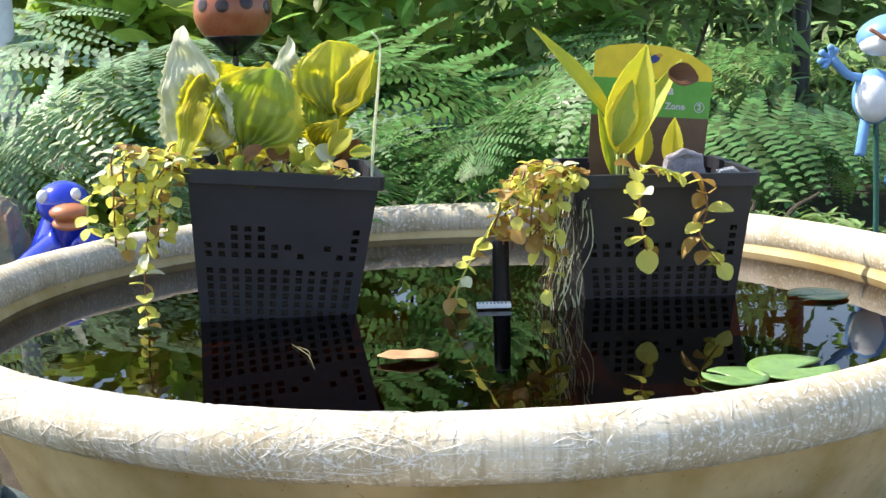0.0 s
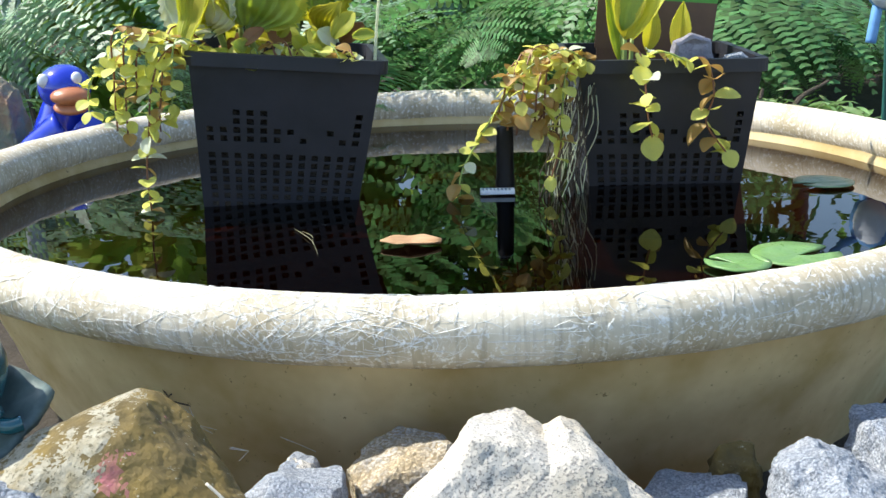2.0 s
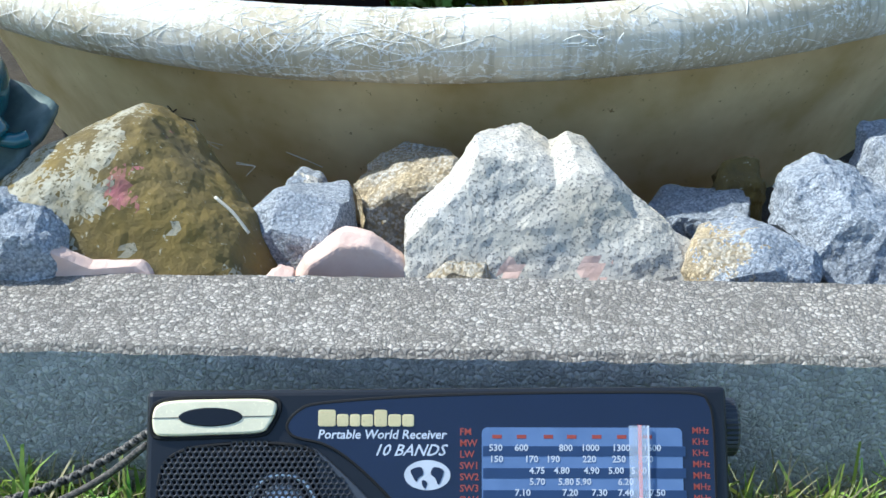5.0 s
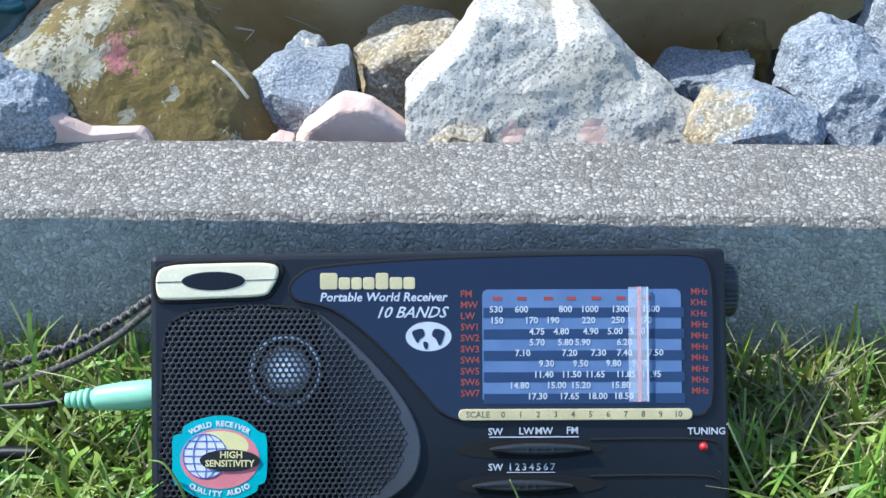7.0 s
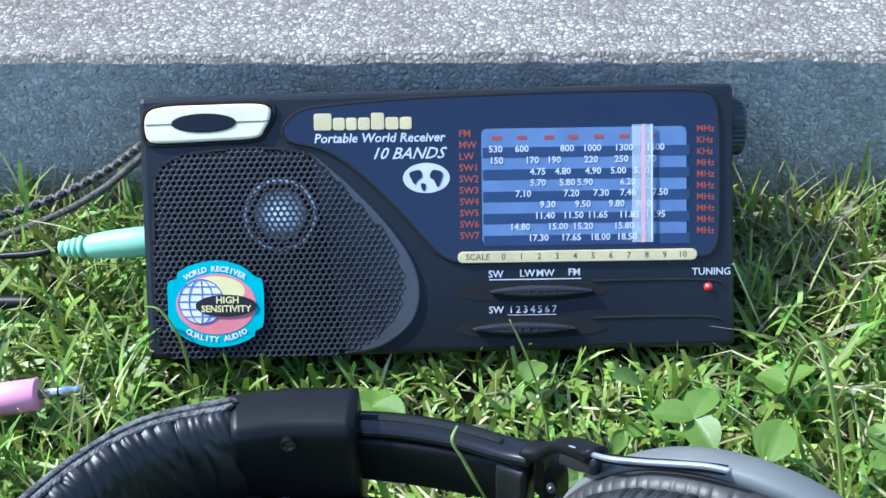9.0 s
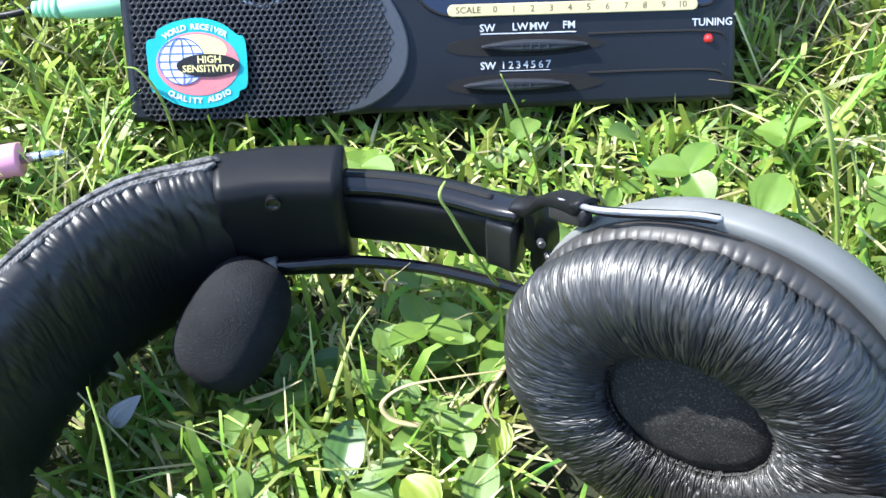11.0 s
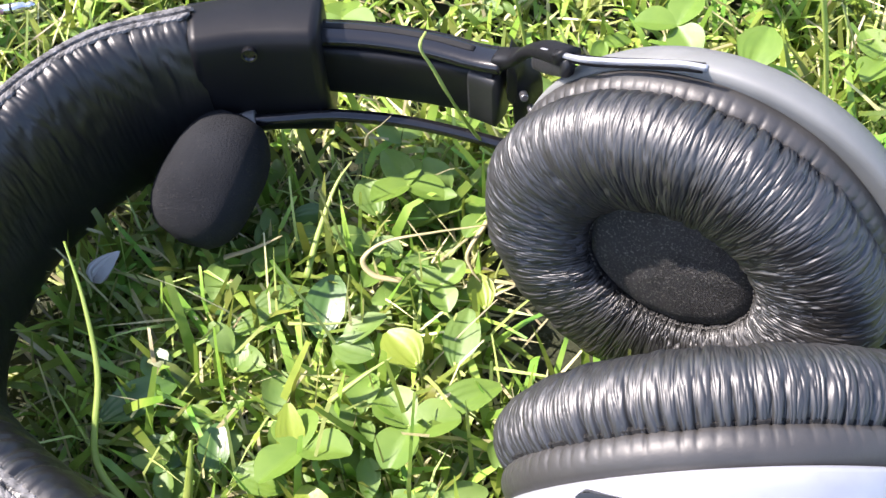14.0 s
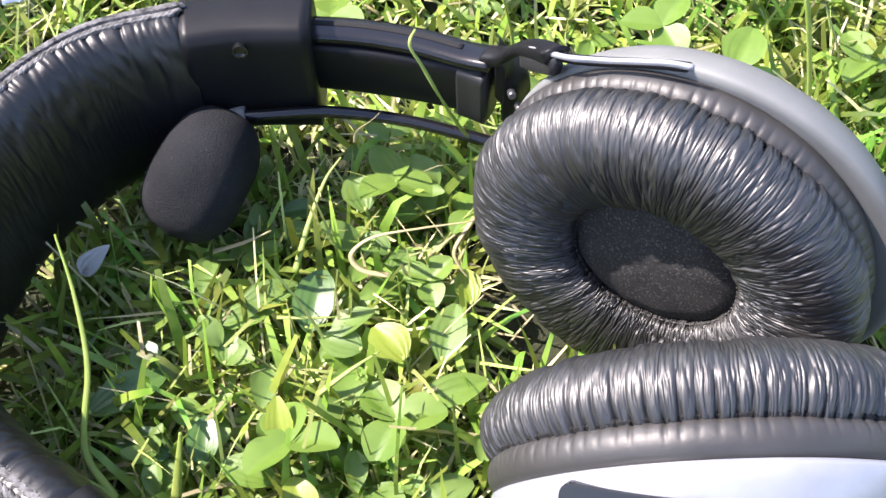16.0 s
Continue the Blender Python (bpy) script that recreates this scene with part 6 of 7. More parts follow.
right_vines = [([(0.125, 1.13, 0.215), (0.10, 1.10, 0.228), (0.067, 1.09, 0.212), (0.046, 1.09, 0.185), (0.025, 1.09, 0.152), (0.008, 1.09, 0.12), (0.006, 1.09, 0.098)], 0.0155, 0.010, 0.3),
               ([(0.13, 1.13, 0.21), (0.112, 1.10, 0.218), (0.092, 1.09, 0.183), (0.077, 1.09, 0.163), (0.098, 1.09, 0.15), (0.09, 1.09, 0.115)], 0.016, 0.016, 0.15),
               ([(0.17, 1.12, 0.216), (0.171, 1.107, 0.222), (0.175, 1.10, 0.196), (0.178, 1.10, 0.167), (0.184, 1.10, 0.140)], 0.0205, 0.0125, 0.15),
               ([(0.215, 1.12, 0.214), (0.230, 1.105, 0.216), (0.237, 1.10, 0.186), (0.231, 1.10, 0.160), (0.250, 1.10, 0.132)], 0.022, 0.0135, 0.4),
               ([(0.17, 1.13, 0.214), (0.19, 1.105, 0.224), (0.212, 1.10, 0.216)], 0.013, 0.007, 0.05)]
for k in range(8):
    x = 0.118 - 0.008 * k
    right_vines.append(([(0.13, 1.14, 0.213), (x, 1.11, 0.226 + rnd.uniform(-0.01, 0.006)), (x - 0.016, 1.09 + rnd.uniform(-0.015, 0.015), 0.20 + rnd.uniform(-0.015, 0.015)), (x - 0.02, 1.09, 0.175 + rnd.uniform(-0.03, 0.01))], 0.0145, 0.011, 0.5))
cr = creeper("yellow and reddish round-leaved creeper trailing from the basket", right_vines, 22)
inv = cr.matrix_world.inverted()
for k in range(46):
    x, y = 0.118 + rnd.uniform(-0.022, 0.012), 1.115 + rnd.uniform(-0.012, 0.012)
    bm = bmesh.new()
    z = 0.20 + rnd.uniform(-0.02, 0.0)
    tube(bm, [inv @ Vector((x + rnd.uniform(-0.006, 0.006) - 0.02 * q * rnd.random() * 0.3, y - 0.004 * q, z - 0.034 * q)) for q in range(5)], 0.0006, 5, 4)
    part("root", bm, M_HOSTA_PALE_GLARE if k % 3 == 0 else M_BARK, cr, smooth=True)

# stones lying in the baskets
stone("grey rounded pebble on the potting soil", [(0.205, 0.205), (0.21, 0.228), (0.228, 0.236), (0.247, 0.230), (0.252, 0.210), (0.23, 0.195)], 1.17, 0.035, mat("grey pebble", (0.24, 0.22, 0.25), (0.32, 0.3, 0.32), 90, 0.9, 0.8, 500, c3=(0.12, 0.11, 0.13), speck=0.05), 31, 0.8, 0.0, 0.002)
stone("pale grey chip on the potting soil", [(0.252, 0.205), (0.256, 0.216), (0.272, 0.219), (0.280, 0.212), (0.27, 0.2)], 1.15, 0.02, M_GRANITE, 32, 0.8, 0.0, 0.0008)
stone("flat pale pebble on the potting soil", [(-0.155, 0.205), (-0.15, 0.225), (-0.135, 0.229), (-0.118, 0.226), (-0.11, 0.21), (-0.13, 0.195)], 1.10, 0.03, M_PINK_ST, 33, 0.8, 0.0, 0.0008)

# plant tag
tag = thing("plant_tag", pose(0.207, 1.262, 0.2) @ pose(0, 0, 0, 0, 4, 0), "plant tag with yellow, green and brown bands in the basket", "plant tag")
for nm, o, y0, y1, c in (("board", [(-0.058, -0.05), (0.055, -0.05), (0.058, 0.012), (-0.058, 0.0122)], 0.0, 0.002, (0.12, 0.06, 0.035)),
                         ("green_band", [(-0.0605, 0.0602), (0.061, 0.060), (0.062, 0.098), (-0.0605, 0.0985)], -0.001, 0.0, (0.10, 0.36, 0.05)),
                         ("yellow_band", [(-0.0605, 0.0985), (0.062, 0.098), (0.060, 0.112), (0.04, 0.124), (0.015, 0.132), (-0.02, 0.134), (-0.045, 0.131), (-0.060, 0.125)], -0.001, 0.0, (0.78, 0.58, 0.03)),
                         ("brown_band", [(-0.0605, 0.010), (0.059, 0.010), (0.061, 0.060), (-0.0605, 0.0602)], -0.001, 0.0, (0.13, 0.07, 0.04))):
    bm = bmesh.new()
    slab(bm, o, y0, y1)
    for v in bm.verts:
        v.co = Vector((v.co.x, v.co.z, v.co.y))
    bmesh.ops.recalc_face_normals(bm, faces=bm.faces[:])
    part(nm, bm, plain(nm.replace("_", " "), c, 0.4), tag)
tt = part("print", bmesh.new(), M_WPRINT, tag)
tt.matrix_local = pose(0, -0.0016, 0, 90, 0, 0)
text("la", 0.014, 0.014, 0.088, 0, M_WPRINT, tt, "lettering", bold=0.0004)
text("us Zone", 0.0095, 0.004, 0.0715, 0, M_WPRINT, tt, "lettering", bold=0.0003)
text("2", 0.0085, 0.0505, 0.0715, 0.0002, M_WPRINT, tt, "number", "CENTER", bold=0.0003)
bm = bmesh.new()
lathe(bm, [(0.0046, 0.0), (0.0046, 0.0003), (0.0054, 0.0003), (0.0054, 0.0)], 28)
part("number_ring", bm, M_WPRINT, tt).location = (0.0505, 0.0715, 0)
for o, c in ((ellipse(0.001, 0.119, 0.006, 0.004, 20, 0.5), (0.02, 0.04, 0.2)), (ellipse(-0.007, 0.123, 0.004, 0.003, 16), (0.5, 0.05, 0.03)), (ellipse(0.006, 0.123, 0.003, 0.002, 16), (0.6, 0.3, 0.05))):
    bm = bmesh.new()
    slab(bm, o, 0.0, 0.0004 + 0.0002 * c[0])
    part("emblem_shape", bm, plain("emblem", c, 0.4), tt)

# black post with a small label, floating things
post = thing("pump_post", pose(0.049, 1.124, 0.0), "short black plastic post with a striped label in water", "post")
bm = bmesh.new()
lathe(bm, [(0.0, 0.158), (0.006, 0.158), (0.0078, 0.156), (0.0080, 0.15), (0.0082, 0.11), (0.0092, 0.105), (0.0092, 0.02), (0.0, 0.02)], 32)
part("column", bm, M_BLACK, post, smooth=True)
bm = bmesh.new()
lathe(bm, [(0.0045, 0.1575), (0.0045, 0.1605), (0.0, 0.1605)], 20)
part("cap", bm, M_GLOSSB, post)
bm = bmesh.new()
box(bm, (-0.024, -0.022, 0.0965), (0.008, -0.0095, 0.1005), 0.0006)
lab = part("label_plate", bm, plain("label white", (0.75, 0.8, 0.84), 0.4), post, "white label with grey bars")
for k in range(8):
    bm = bmesh.new()
    box(bm, (-0.022 + 0.0035 * k, -0.0205, 0.1005), (-0.0205 + 0.0035 * k, -0.011, 0.1009))
    part("bar", bm, plain("label bar", (0.2, 0.27, 0.36), 0.5), lab)


def lily_pad(x, y, r, yaw, c1, c2, tilt=0.0, label="green lily pad floating on the dark water"):
    v, f = [Vector((0, 0, 0))], []
    n = 40
    for q in (0.35, 0.7, 1.0):
        for k in range(n + 1):
            a = radians(14) + (2 * math.pi - radians(28)) * k / n
            v.append(Vector((q * r * math.cos(a), q * r * math.sin(a), 0.0012 * noise.noise(Vector((q * 2, a * 1.5, r * 99))) + 0.0012 * q * q)))
    for k in range(n):
        f.append((0, 1 + k, 2 + k))
        for q in range(2):
            a = 1 + q * (n + 1) + k
            f.append((a, a + n + 1, a + n + 2, a + 1))
    ob = raw("lily_pad", v, f, leafy("lily pad", c1, c2, 0.2, 0.0, 0.3, 60), None, True)
    so = ob.modifiers.new("thickness", "SOLIDIFY")
    so.thickness = 0.0012
    ob.matrix_world = pose(x, y, PLANT_Z + 0.0022, tilt, 0, yaw)
    return tagged(ob, label, "lily pad", "lily pads on the water")


lily_pad(0.205, 0.851, 0.024, 150, (0.16, 0.30, 0.09), (0.2, 0.36, 0.12))
lily_pad(0.252, 0.869, 0.033, 20, (0.16, 0.30, 0.09), (0.22, 0.38, 0.12), 1.5)
lily_pad(0.348, 1.125, 0.028, 200, (0.13, 0.22, 0.13), (0.18, 0.28, 0.17), 0, "grey-green lily pad floating beside the tub wall")
v, f = leaf_blade(0.048, 0.030, "oval", -0.02, 0.1, 14, 6, 0.003, 5)
ob = raw("dead_leaf", v, f, mat("dead leaf", (0.36, 0.20, 0.09), (0.48, 0.29, 0.15), 60, 0.7, 0.4, 500, dist=0.001), None, True)
ob.modifiers.new("thickness", "SOLIDIFY").thickness = 0.0006
ob.matrix_world = pose(-0.010, 0.928, PLANT_Z + 0.003, 0, 0, 90)
tagged(ob, "curled brown dead leaf floating on the water", "leaf")
for k, (a, b) in enumerate((((-0.132, 0.985), (-0.105, 0.905)), ((-0.126, 0.978), (-0.112, 0.935)))):
    bm = bmesh.new()
    tube(bm, [(a[0], a[1], PLANT_Z + 0.001), ((a[0] + b[0]) / 2 + 0.004, (a[1] + b[1]) / 2, PLANT_Z + 0.002), (b[0], b[1], PLANT_Z + 0.001)], 0.00016, 5)
    tagged(to_object("straw", bm, M_STRAW, smooth=True), "thin pale straw floating on the water", "straw")
bm = bmesh.new()
tube(bm, [(-0.1065, 0.4735, 0.1115), (-0.099, 0.471, 0.105), (-0.0925, 0.468, 0.0965)], 0.0007, 6)
tagged(to_object("twig", bm, plain("bleached twig", (0.72, 0.64, 0.50), 0.8), smooth=True), "pale broken twig lying on the brown stone", "twig")

# submerged stones that the baskets stand against
M_SUNK = mat("silted stone", (0.42, 0.2, 0.06), (0.3, 0.16, 0.06), 30, 0.9, 0.6, 200, c3=(0.5, 0.36, 0.18), speck=0.02, dist=0.003)
stone("flat silt-covered stone under water beside the basket", [(-0.27, 0.02), (-0.265, 0.075), (-0.20, 0.084), (-0.12, 0.082), (-0.055, 0.078), (-0.05, 0.02)], 1.055, 0.07, M_SUNK, 51, 0.9, 0.0, 0.003)
stone("flat silt-covered stone under water between the baskets", [(-0.05, 0.02), (-0.04, 0.08), (0.02, 0.088), (0.07, 0.084), (0.09, 0.02)], 1.25, 0.16, M_SUNK, 52, 0.9, 0.0, 0.004)

# the planting was laid out on a level of its own: set it to the tub's true water level
SET = Matrix.Translation((0, 0, 0.34)) @ Matrix.Scale((0.34 - WATER_Z) / (0.34 - PLANT_Z), 4) @ Matrix.Translation((0, 0, -0.34))
for ob in list(bpy.context.scene.collection.all_objects):
    if ob.parent is None and (ob.name.split(".")[0] in PLANTING or (ob.name.startswith("stone") and ob.location.y > 1)):
        ob.matrix_basis = SET @ ob.matrix_basis

# cobwebs on the rim, a net of thin threads
rng = np.random.default_rng(6)
V, F = [], []


def thread(p, r):
    base = len(V)
    for k, c in enumerate(p):
        d = p[min(k + 1, len(p) - 1)] - p[max(k - 1, 0)]
        s1 = d.cross(Vector((0.3, 0.2, 0.9))).normalized()
        s2 = s1.cross(d).normalized()
        for a in (0, 2.1, 4.2):
            V.append(c + (s1 * math.cos(a) + s2 * math.sin(a)) * r)
    for k in range(len(p) - 1):
        for j in range(3):
            a, b = base + 3 * k + j, base + 3 * k + (j + 1) % 3
            F.append((a, b, b + 3, a + 3))


def on_rim(phi, th, lift=0.0004):
    r = 0.416 + (0.0192 + lift) * math.cos(th)
    return Vector((r * math.cos(phi), r * math.sin(phi), 0.1325 + (0.0192 + lift) * math.sin(th)))


for k in range(900):
    phi0 = radians(rng.normal(-102, 14)) if k % 3 else radians(rng.uniform(-140, -45))
    th0 = radians(rng.uniform(-35, 105))
    dphi, dth = rng.normal(0, 0.03), rng.normal(0, 0.45)
    cur = rng.normal(0, 0.01)
    pts = [on_rim(phi0 + dphi * s + cur * s * (1 - s) * 3, min(1.9, max(-0.7, th0 + dth * s)), 0.0001 + 0.0003 * s * (1 - s)) for s in np.linspace(0, 1, 7)]
    thread(pts, rng.choice((0.00006, 0.0001, 0.00018)))
for cx, cz, n in ((-0.063, 0.055, 4), (-0.10, 0.05, 3), (-0.16, 0.06, 5), (-0.13, 0.045, 3)):
    for k in range(n):
        a = rng.uniform(0, 6.28)
        p0 = Vector((cx, -0.3705 - 0.0 + 0.5 * cx * cx, cz))
        pts = [p0 + Vector((math.cos(a) * 0.012 * s, -0.004 + 0.004 * s, math.sin(a) * 0.010 * s)) for s in np.linspace(0, 1, 4)]
        thread(pts, 0.0002)
web = tagged(raw("cobweb", V, F, M_WEB, tub, False), "white cobweb threads clinging to the rim and wall", kind="stuff")

# dry plant scraps caught on the tub wall
for cx, cz in ((-0.185, 0.075), (-0.19, 0.07), (-0.178, 0.072), (-0.182, 0.066)):
    bm = bmesh.new()
    y = -math.sqrt(max(0.0, 0.383 ** 2 - cx * cx)) - 0.003
    tube(bm, [(cx, y, cz), (cx + rng.uniform(-0.008, 0.008), y - 0.003, cz + rng.uniform(-0.006, 0.004)), (cx + rng.uniform(-0.014, 0.014), y - 0.001, cz + rng.uniform(-0.010, 0.002))], 0.0005, 5)
    part("dry_scrap", bm, M_BARK, tub)


# ---------- garden figures ----------
def blob(bm, c, r, mi=0, rot=(0, 0, 0), seg=20):
    q = bmesh.ops.create_uvsphere(bm, u_segments=seg, v_segments=seg // 2 + 2, radius=1)
    m = pose(*c, *rot) @ Matrix.Diagonal((*r, 1))
    bmesh.ops.transform(bm, matrix=m, verts=q["verts"])
    for f in {f for v in q["verts"] for f in v.link_faces}:
        f.material_index = mi


def limb(bm, pts, r, mi=0, taper=None):
    n0 = len(bm.faces)
    tube(bm, pts, r, 10, 6, 1.0, taper)
    bm.faces.ensure_lookup_table()
    for f in bm.faces[n0:]:
        f.material_index = mi


lb = thing("ladybird_ornament", pose(-0.262, 1.55, 0.0), "red-brown spotted ladybird ball ornament on a rod", "ornament")
bm = bmesh.new()
blob(bm, (0, 0, 0.386), (0.049, 0.049, 0.045), 0, seg=40)
part("ball", bm, mat("brown-red glaze", (0.26, 0.075, 0.03), (0.32, 0.10, 0.045), 30, 0.3, 0.1, 300), lb, "glossy red-brown ball", smooth=True)
bm = bmesh.new()
lathe(bm, [(0.0, 0.330), (0.012, 0.333), (0.022, 0.343), (0.036, 0.354), (0.0375, 0.358), (0.030, 0.352)], 32)
part("base_cap", bm, M_GLOSSB, lb, "black base", smooth=True)
for az, el in ((-96, 8), (-60, 12), (-130, 10), (-80, 34), (-115, 38), (-40, 30), (-150, 32), (-20, 5)):
    d = Vector((math.cos(radians(az)) * math.cos(radians(el)), math.sin(radians(az)) * math.cos(radians(el)), math.sin(radians(el))))
    bm = bmesh.new()
    lathe(bm, [(0.0, 0.0012), (0.005, 0.0009), (0.0085, 0.0), (0.0085, -0.003)], 20)
    part("spot", bm, plain("black glaze", (0.03, 0.012, 0.01), 0.3), lb, "black spot").matrix_local = Matrix.Translation(Vector((0, 0, 0.386)) + Vector((d.x * 0.0487, d.y * 0.0487, d.z * 0.0447))) @ d.to_track_quat("Z", "Y").to_matrix().to_4x4()
bm = bmesh.new()
tube(bm, [(0, 0, -0.02), (0, 0, 0.15), (0, 0, 0.335)], 0.004)
part("rod", bm, M_GLOSSB, lb)

M_BLUE = mat("cobalt glaze", (0.012, 0.03, 0.42), (0.02, 0.05, 0.55), 40, 0.15, 0.05, 300, coat=0.6)
M_BILL = mat("orange-brown glaze", (0.38, 0.13, 0.05), (0.45, 0.18, 0.08), 60, 0.35, 0.1, 300)
M_WGLAZE = plain("white glaze", (0.75, 0.77, 0.8), 0.25)
bm = bmesh.new()
blob(bm, (0, 0, 0.172), (0.030, 0.030, 0.026), 0)
limb(bm, [(0.003, 0.004, 0.165), (-0.006, 0.01, 0.14), (-0.014, 0.015, 0.11), (-0.01, 0.02, 0.07), (0, 0.02, 0.0)], 0.036, 0, lambda t: 0.66 + 0.5 * t)
limb(bm, [(0.0, -0.012, 0.125), (-0.025, -0.015, 0.112), (-0.05, -0.012, 0.098), (-0.066, -0.008, 0.090)], 0.022, 0, lambda t: 1.1 - 0.8 * t)
limb(bm, [(0.018, -0.01, 0.13), (0.035, -0.012, 0.115), (0.045, -0.012, 0.10)], 0.02, 0, lambda t: 1.1 - 0.6 * t)
blob(bm, (0.014, -0.027, 0.165), (0.022, 0.017, 0.010), 1, (10, 0, 10))
blob(bm, (0.014, -0.026, 0.153), (0.020, 0.016, 0.007), 1, (20, 0, 10))
blob(bm, (-0.016, -0.022, 0.182), (0.007, 0.006, 0.008), 2)
blob(bm, (0.020, -0.018, 0.184), (0.006, 0.006, 0.007), 2)
for k in range(4):
    blob(bm, (-0.03 - 0.01 * k, -0.026, 0.098 - 0.004 * k), (0.012, 0.006, 0.0035), 2, (0, -28, 0))
fg = to_object("duck_figurine", bm, [M_BLUE, M_BILL, M_WGLAZE], smooth=True)
fg.location = (-0.437, 1.375, 0.0)
tagged(fg, "cobalt blue glazed duck figurine with an orange bill behind the tub", "figurine")

M_LBLUE = plain("light blue paint", (0.16, 0.36, 0.68), 0.35)
M_CREAM = plain("white paint", (0.8, 0.82, 0.84), 0.35)
bm = bmesh.new()
blob(bm, (0, 0, 0.262), (0.027, 0.025, 0.034), 0)
blob(bm, (-0.004, -0.010, 0.260), (0.0225, 0.019, 0.029), 1)
blob(bm, (0.016, 0, 0.338), (0.040, 0.032, 0.024), 0, (0, -12, 0))
blob(bm, (0.014, -0.008, 0.330), (0.037, 0.028, 0.018), 1, (0, -12, 0))
limb(bm, [(-0.018, -0.028, 0.344), (0.0, -0.037, 0.331), (0.02, -0.038, 0.330), (0.035, -0.03, 0.338)], 0.0025, 2)
limb(bm, [(-0.018, 0, 0.285), (-0.034, -0.004, 0.289), (-0.048, -0.006, 0.302), (-0.055, -0.006, 0.310)], 0.0055, 0)
for dx, dz in ((-0.012, 0.008), (-0.002, 0.014), (-0.014, -0.002), (-0.008, -0.008), (0.004, 0.010)):
    limb(bm, [(-0.056, -0.006, 0.309), (-0.056 + dx, -0.008, 0.309 + dz)], 0.0032, 0)
    blob(bm, (-0.056 + dx, -0.008, 0.309 + dz), (0.0042, 0.0042, 0.0042), 0)
limb(bm, [(-0.010, 0, 0.235), (-0.014, -0.004, 0.215), (-0.018, -0.006, 0.190)], 0.0065, 0)
limb(bm, [(0.02, 0, 0.238), (0.024, -0.004, 0.21), (0.022, -0.006, 0.17), (0.016, -0.012, 0.155)], 0.0065, 0)
limb(bm, [(0.03, 0, 0.28), (0.05, -0.01, 0.26), (0.06, -0.01, 0.24)], 0.0055, 0)
limb(bm, [(0.004, 0.004, 0.24), (0.008, 0.004, 0.12), (0.010, 0.004, -0.02)], 0.0036, 3)
fg = to_object("frog_figurine", bm, [M_LBLUE, M_CREAM, plain("brown mouth", (0.25, 0.1, 0.05), 0.5), plain("green rod", (0.03, 0.12, 0.10), 0.4)], smooth=True)
fg.location = (0.527, 1.5, 0.0)
tagged(fg, "light blue and white frog figurine on a green garden stake", "figurine")

bm = bmesh.new()
n0 = 0
rim_ring = []
for q in (0.0, 0.5, 0.85, 1.0):
    rim_ring.append([bm.verts.new(((0.050 + 0.005 * math.sin(5 * a)) * q * math.cos(a), (0.042 + 0.004 * math.sin(4 * a + 1)) * q * math.sin(a), 0.010 * q * q + 0.002 * math.sin(9 * a) * q)) for a in [2 * math.pi * k / 40 for k in range(40)]] if q else [bm.verts.new((0, 0, 0))])
for k in range(40):
    bm.faces.new((rim_ring[0][0], rim_ring[1][k], rim_ring[1][(k + 1) % 40])).material_index = 1
    for a, b in zip(rim_ring[1:], rim_ring[2:]):
        bm.faces.new((a[k], b[k], b[(k + 1) % 40], a[(k + 1) % 40])).material_index = 1
bmesh.ops.transform(bm, matrix=pose(0.0, -0.002, 0.004, 20, 4, 0) @ Matrix.Diagonal((0.86, 0.86, 1, 1)), verts=bm.verts[:])
bmesh.ops.solidify(bm, geom=bm.faces[:], thickness=0.004)
blob(bm, (-0.006, 0, 0.034), (0.036, 0.030, 0.034), 0)
blob(bm, (-0.008, -0.004, 0.066), (0.024, 0.022, 0.022), 0)
limb(bm, [(0.006, -0.012, 0.04), (0.016, -0.016, 0.025), (0.022, -0.018, 0.012)], 0.009, 0)
limb(bm, [(0.022, -0.018, 0.012), (0.032, -0.020, 0.010), (0.038, -0.018, 0.010)], 0.004, 0)
fg = to_object("figurine", bm, [mat("dark teal glaze", (0.004, 0.05, 0.07), (0.008, 0.085, 0.10), 40, 0.15, 0.05, 300, coat=0.7), mat("grey-white glaze", (0.05, 0.075, 0.07), (0.12, 0.16, 0.14), 60, 0.6, 0.2, 300)], smooth=True)
fg.matrix_world = pose(-0.244, 0.560, 0.102, 10, -6, 0)
tagged(fg, "dark teal glazed figurine on a pale leaf-shaped saucer", "figurine")
stone("terracotta and green weathered lump behind the tub", [(-0.56, 0.06), (-0.55, 0.16), (-0.525, 0.185), (-0.505, 0.17), (-0.498, 0.12), (-0.50, 0.0), (-0.56, 0.0)], 1.42, 0.06, mat("terracotta", (0.36, 0.20, 0.12), (0.2, 0.24, 0.16), 30, 0.85, 0.4, 300), 41, 0.8, 0, 0.003)

# posts
for nm, x, y, r, h, m_, lb_ in (("garden_post", 0.755, 2.6, 0.019, 2.2, plain("dark steel", (0.02, 0.02, 0.022), 0.5), "dark upright garden post"), ("garden_post", -0.71, 2.0, 0.016, 0.9, plain("pale painted post", (0.55, 0.57, 0.6), 0.5), "pale upright garden post")):
    bm = bmesh.new()
    lathe(bm, [(r, -0.1), (r, h - 0.01), (r * 0.8, h), (0, h)], 24)
    tagged(to_object(nm, bm, m_, smooth=True), lb_, "post").location = (x, y, 0)


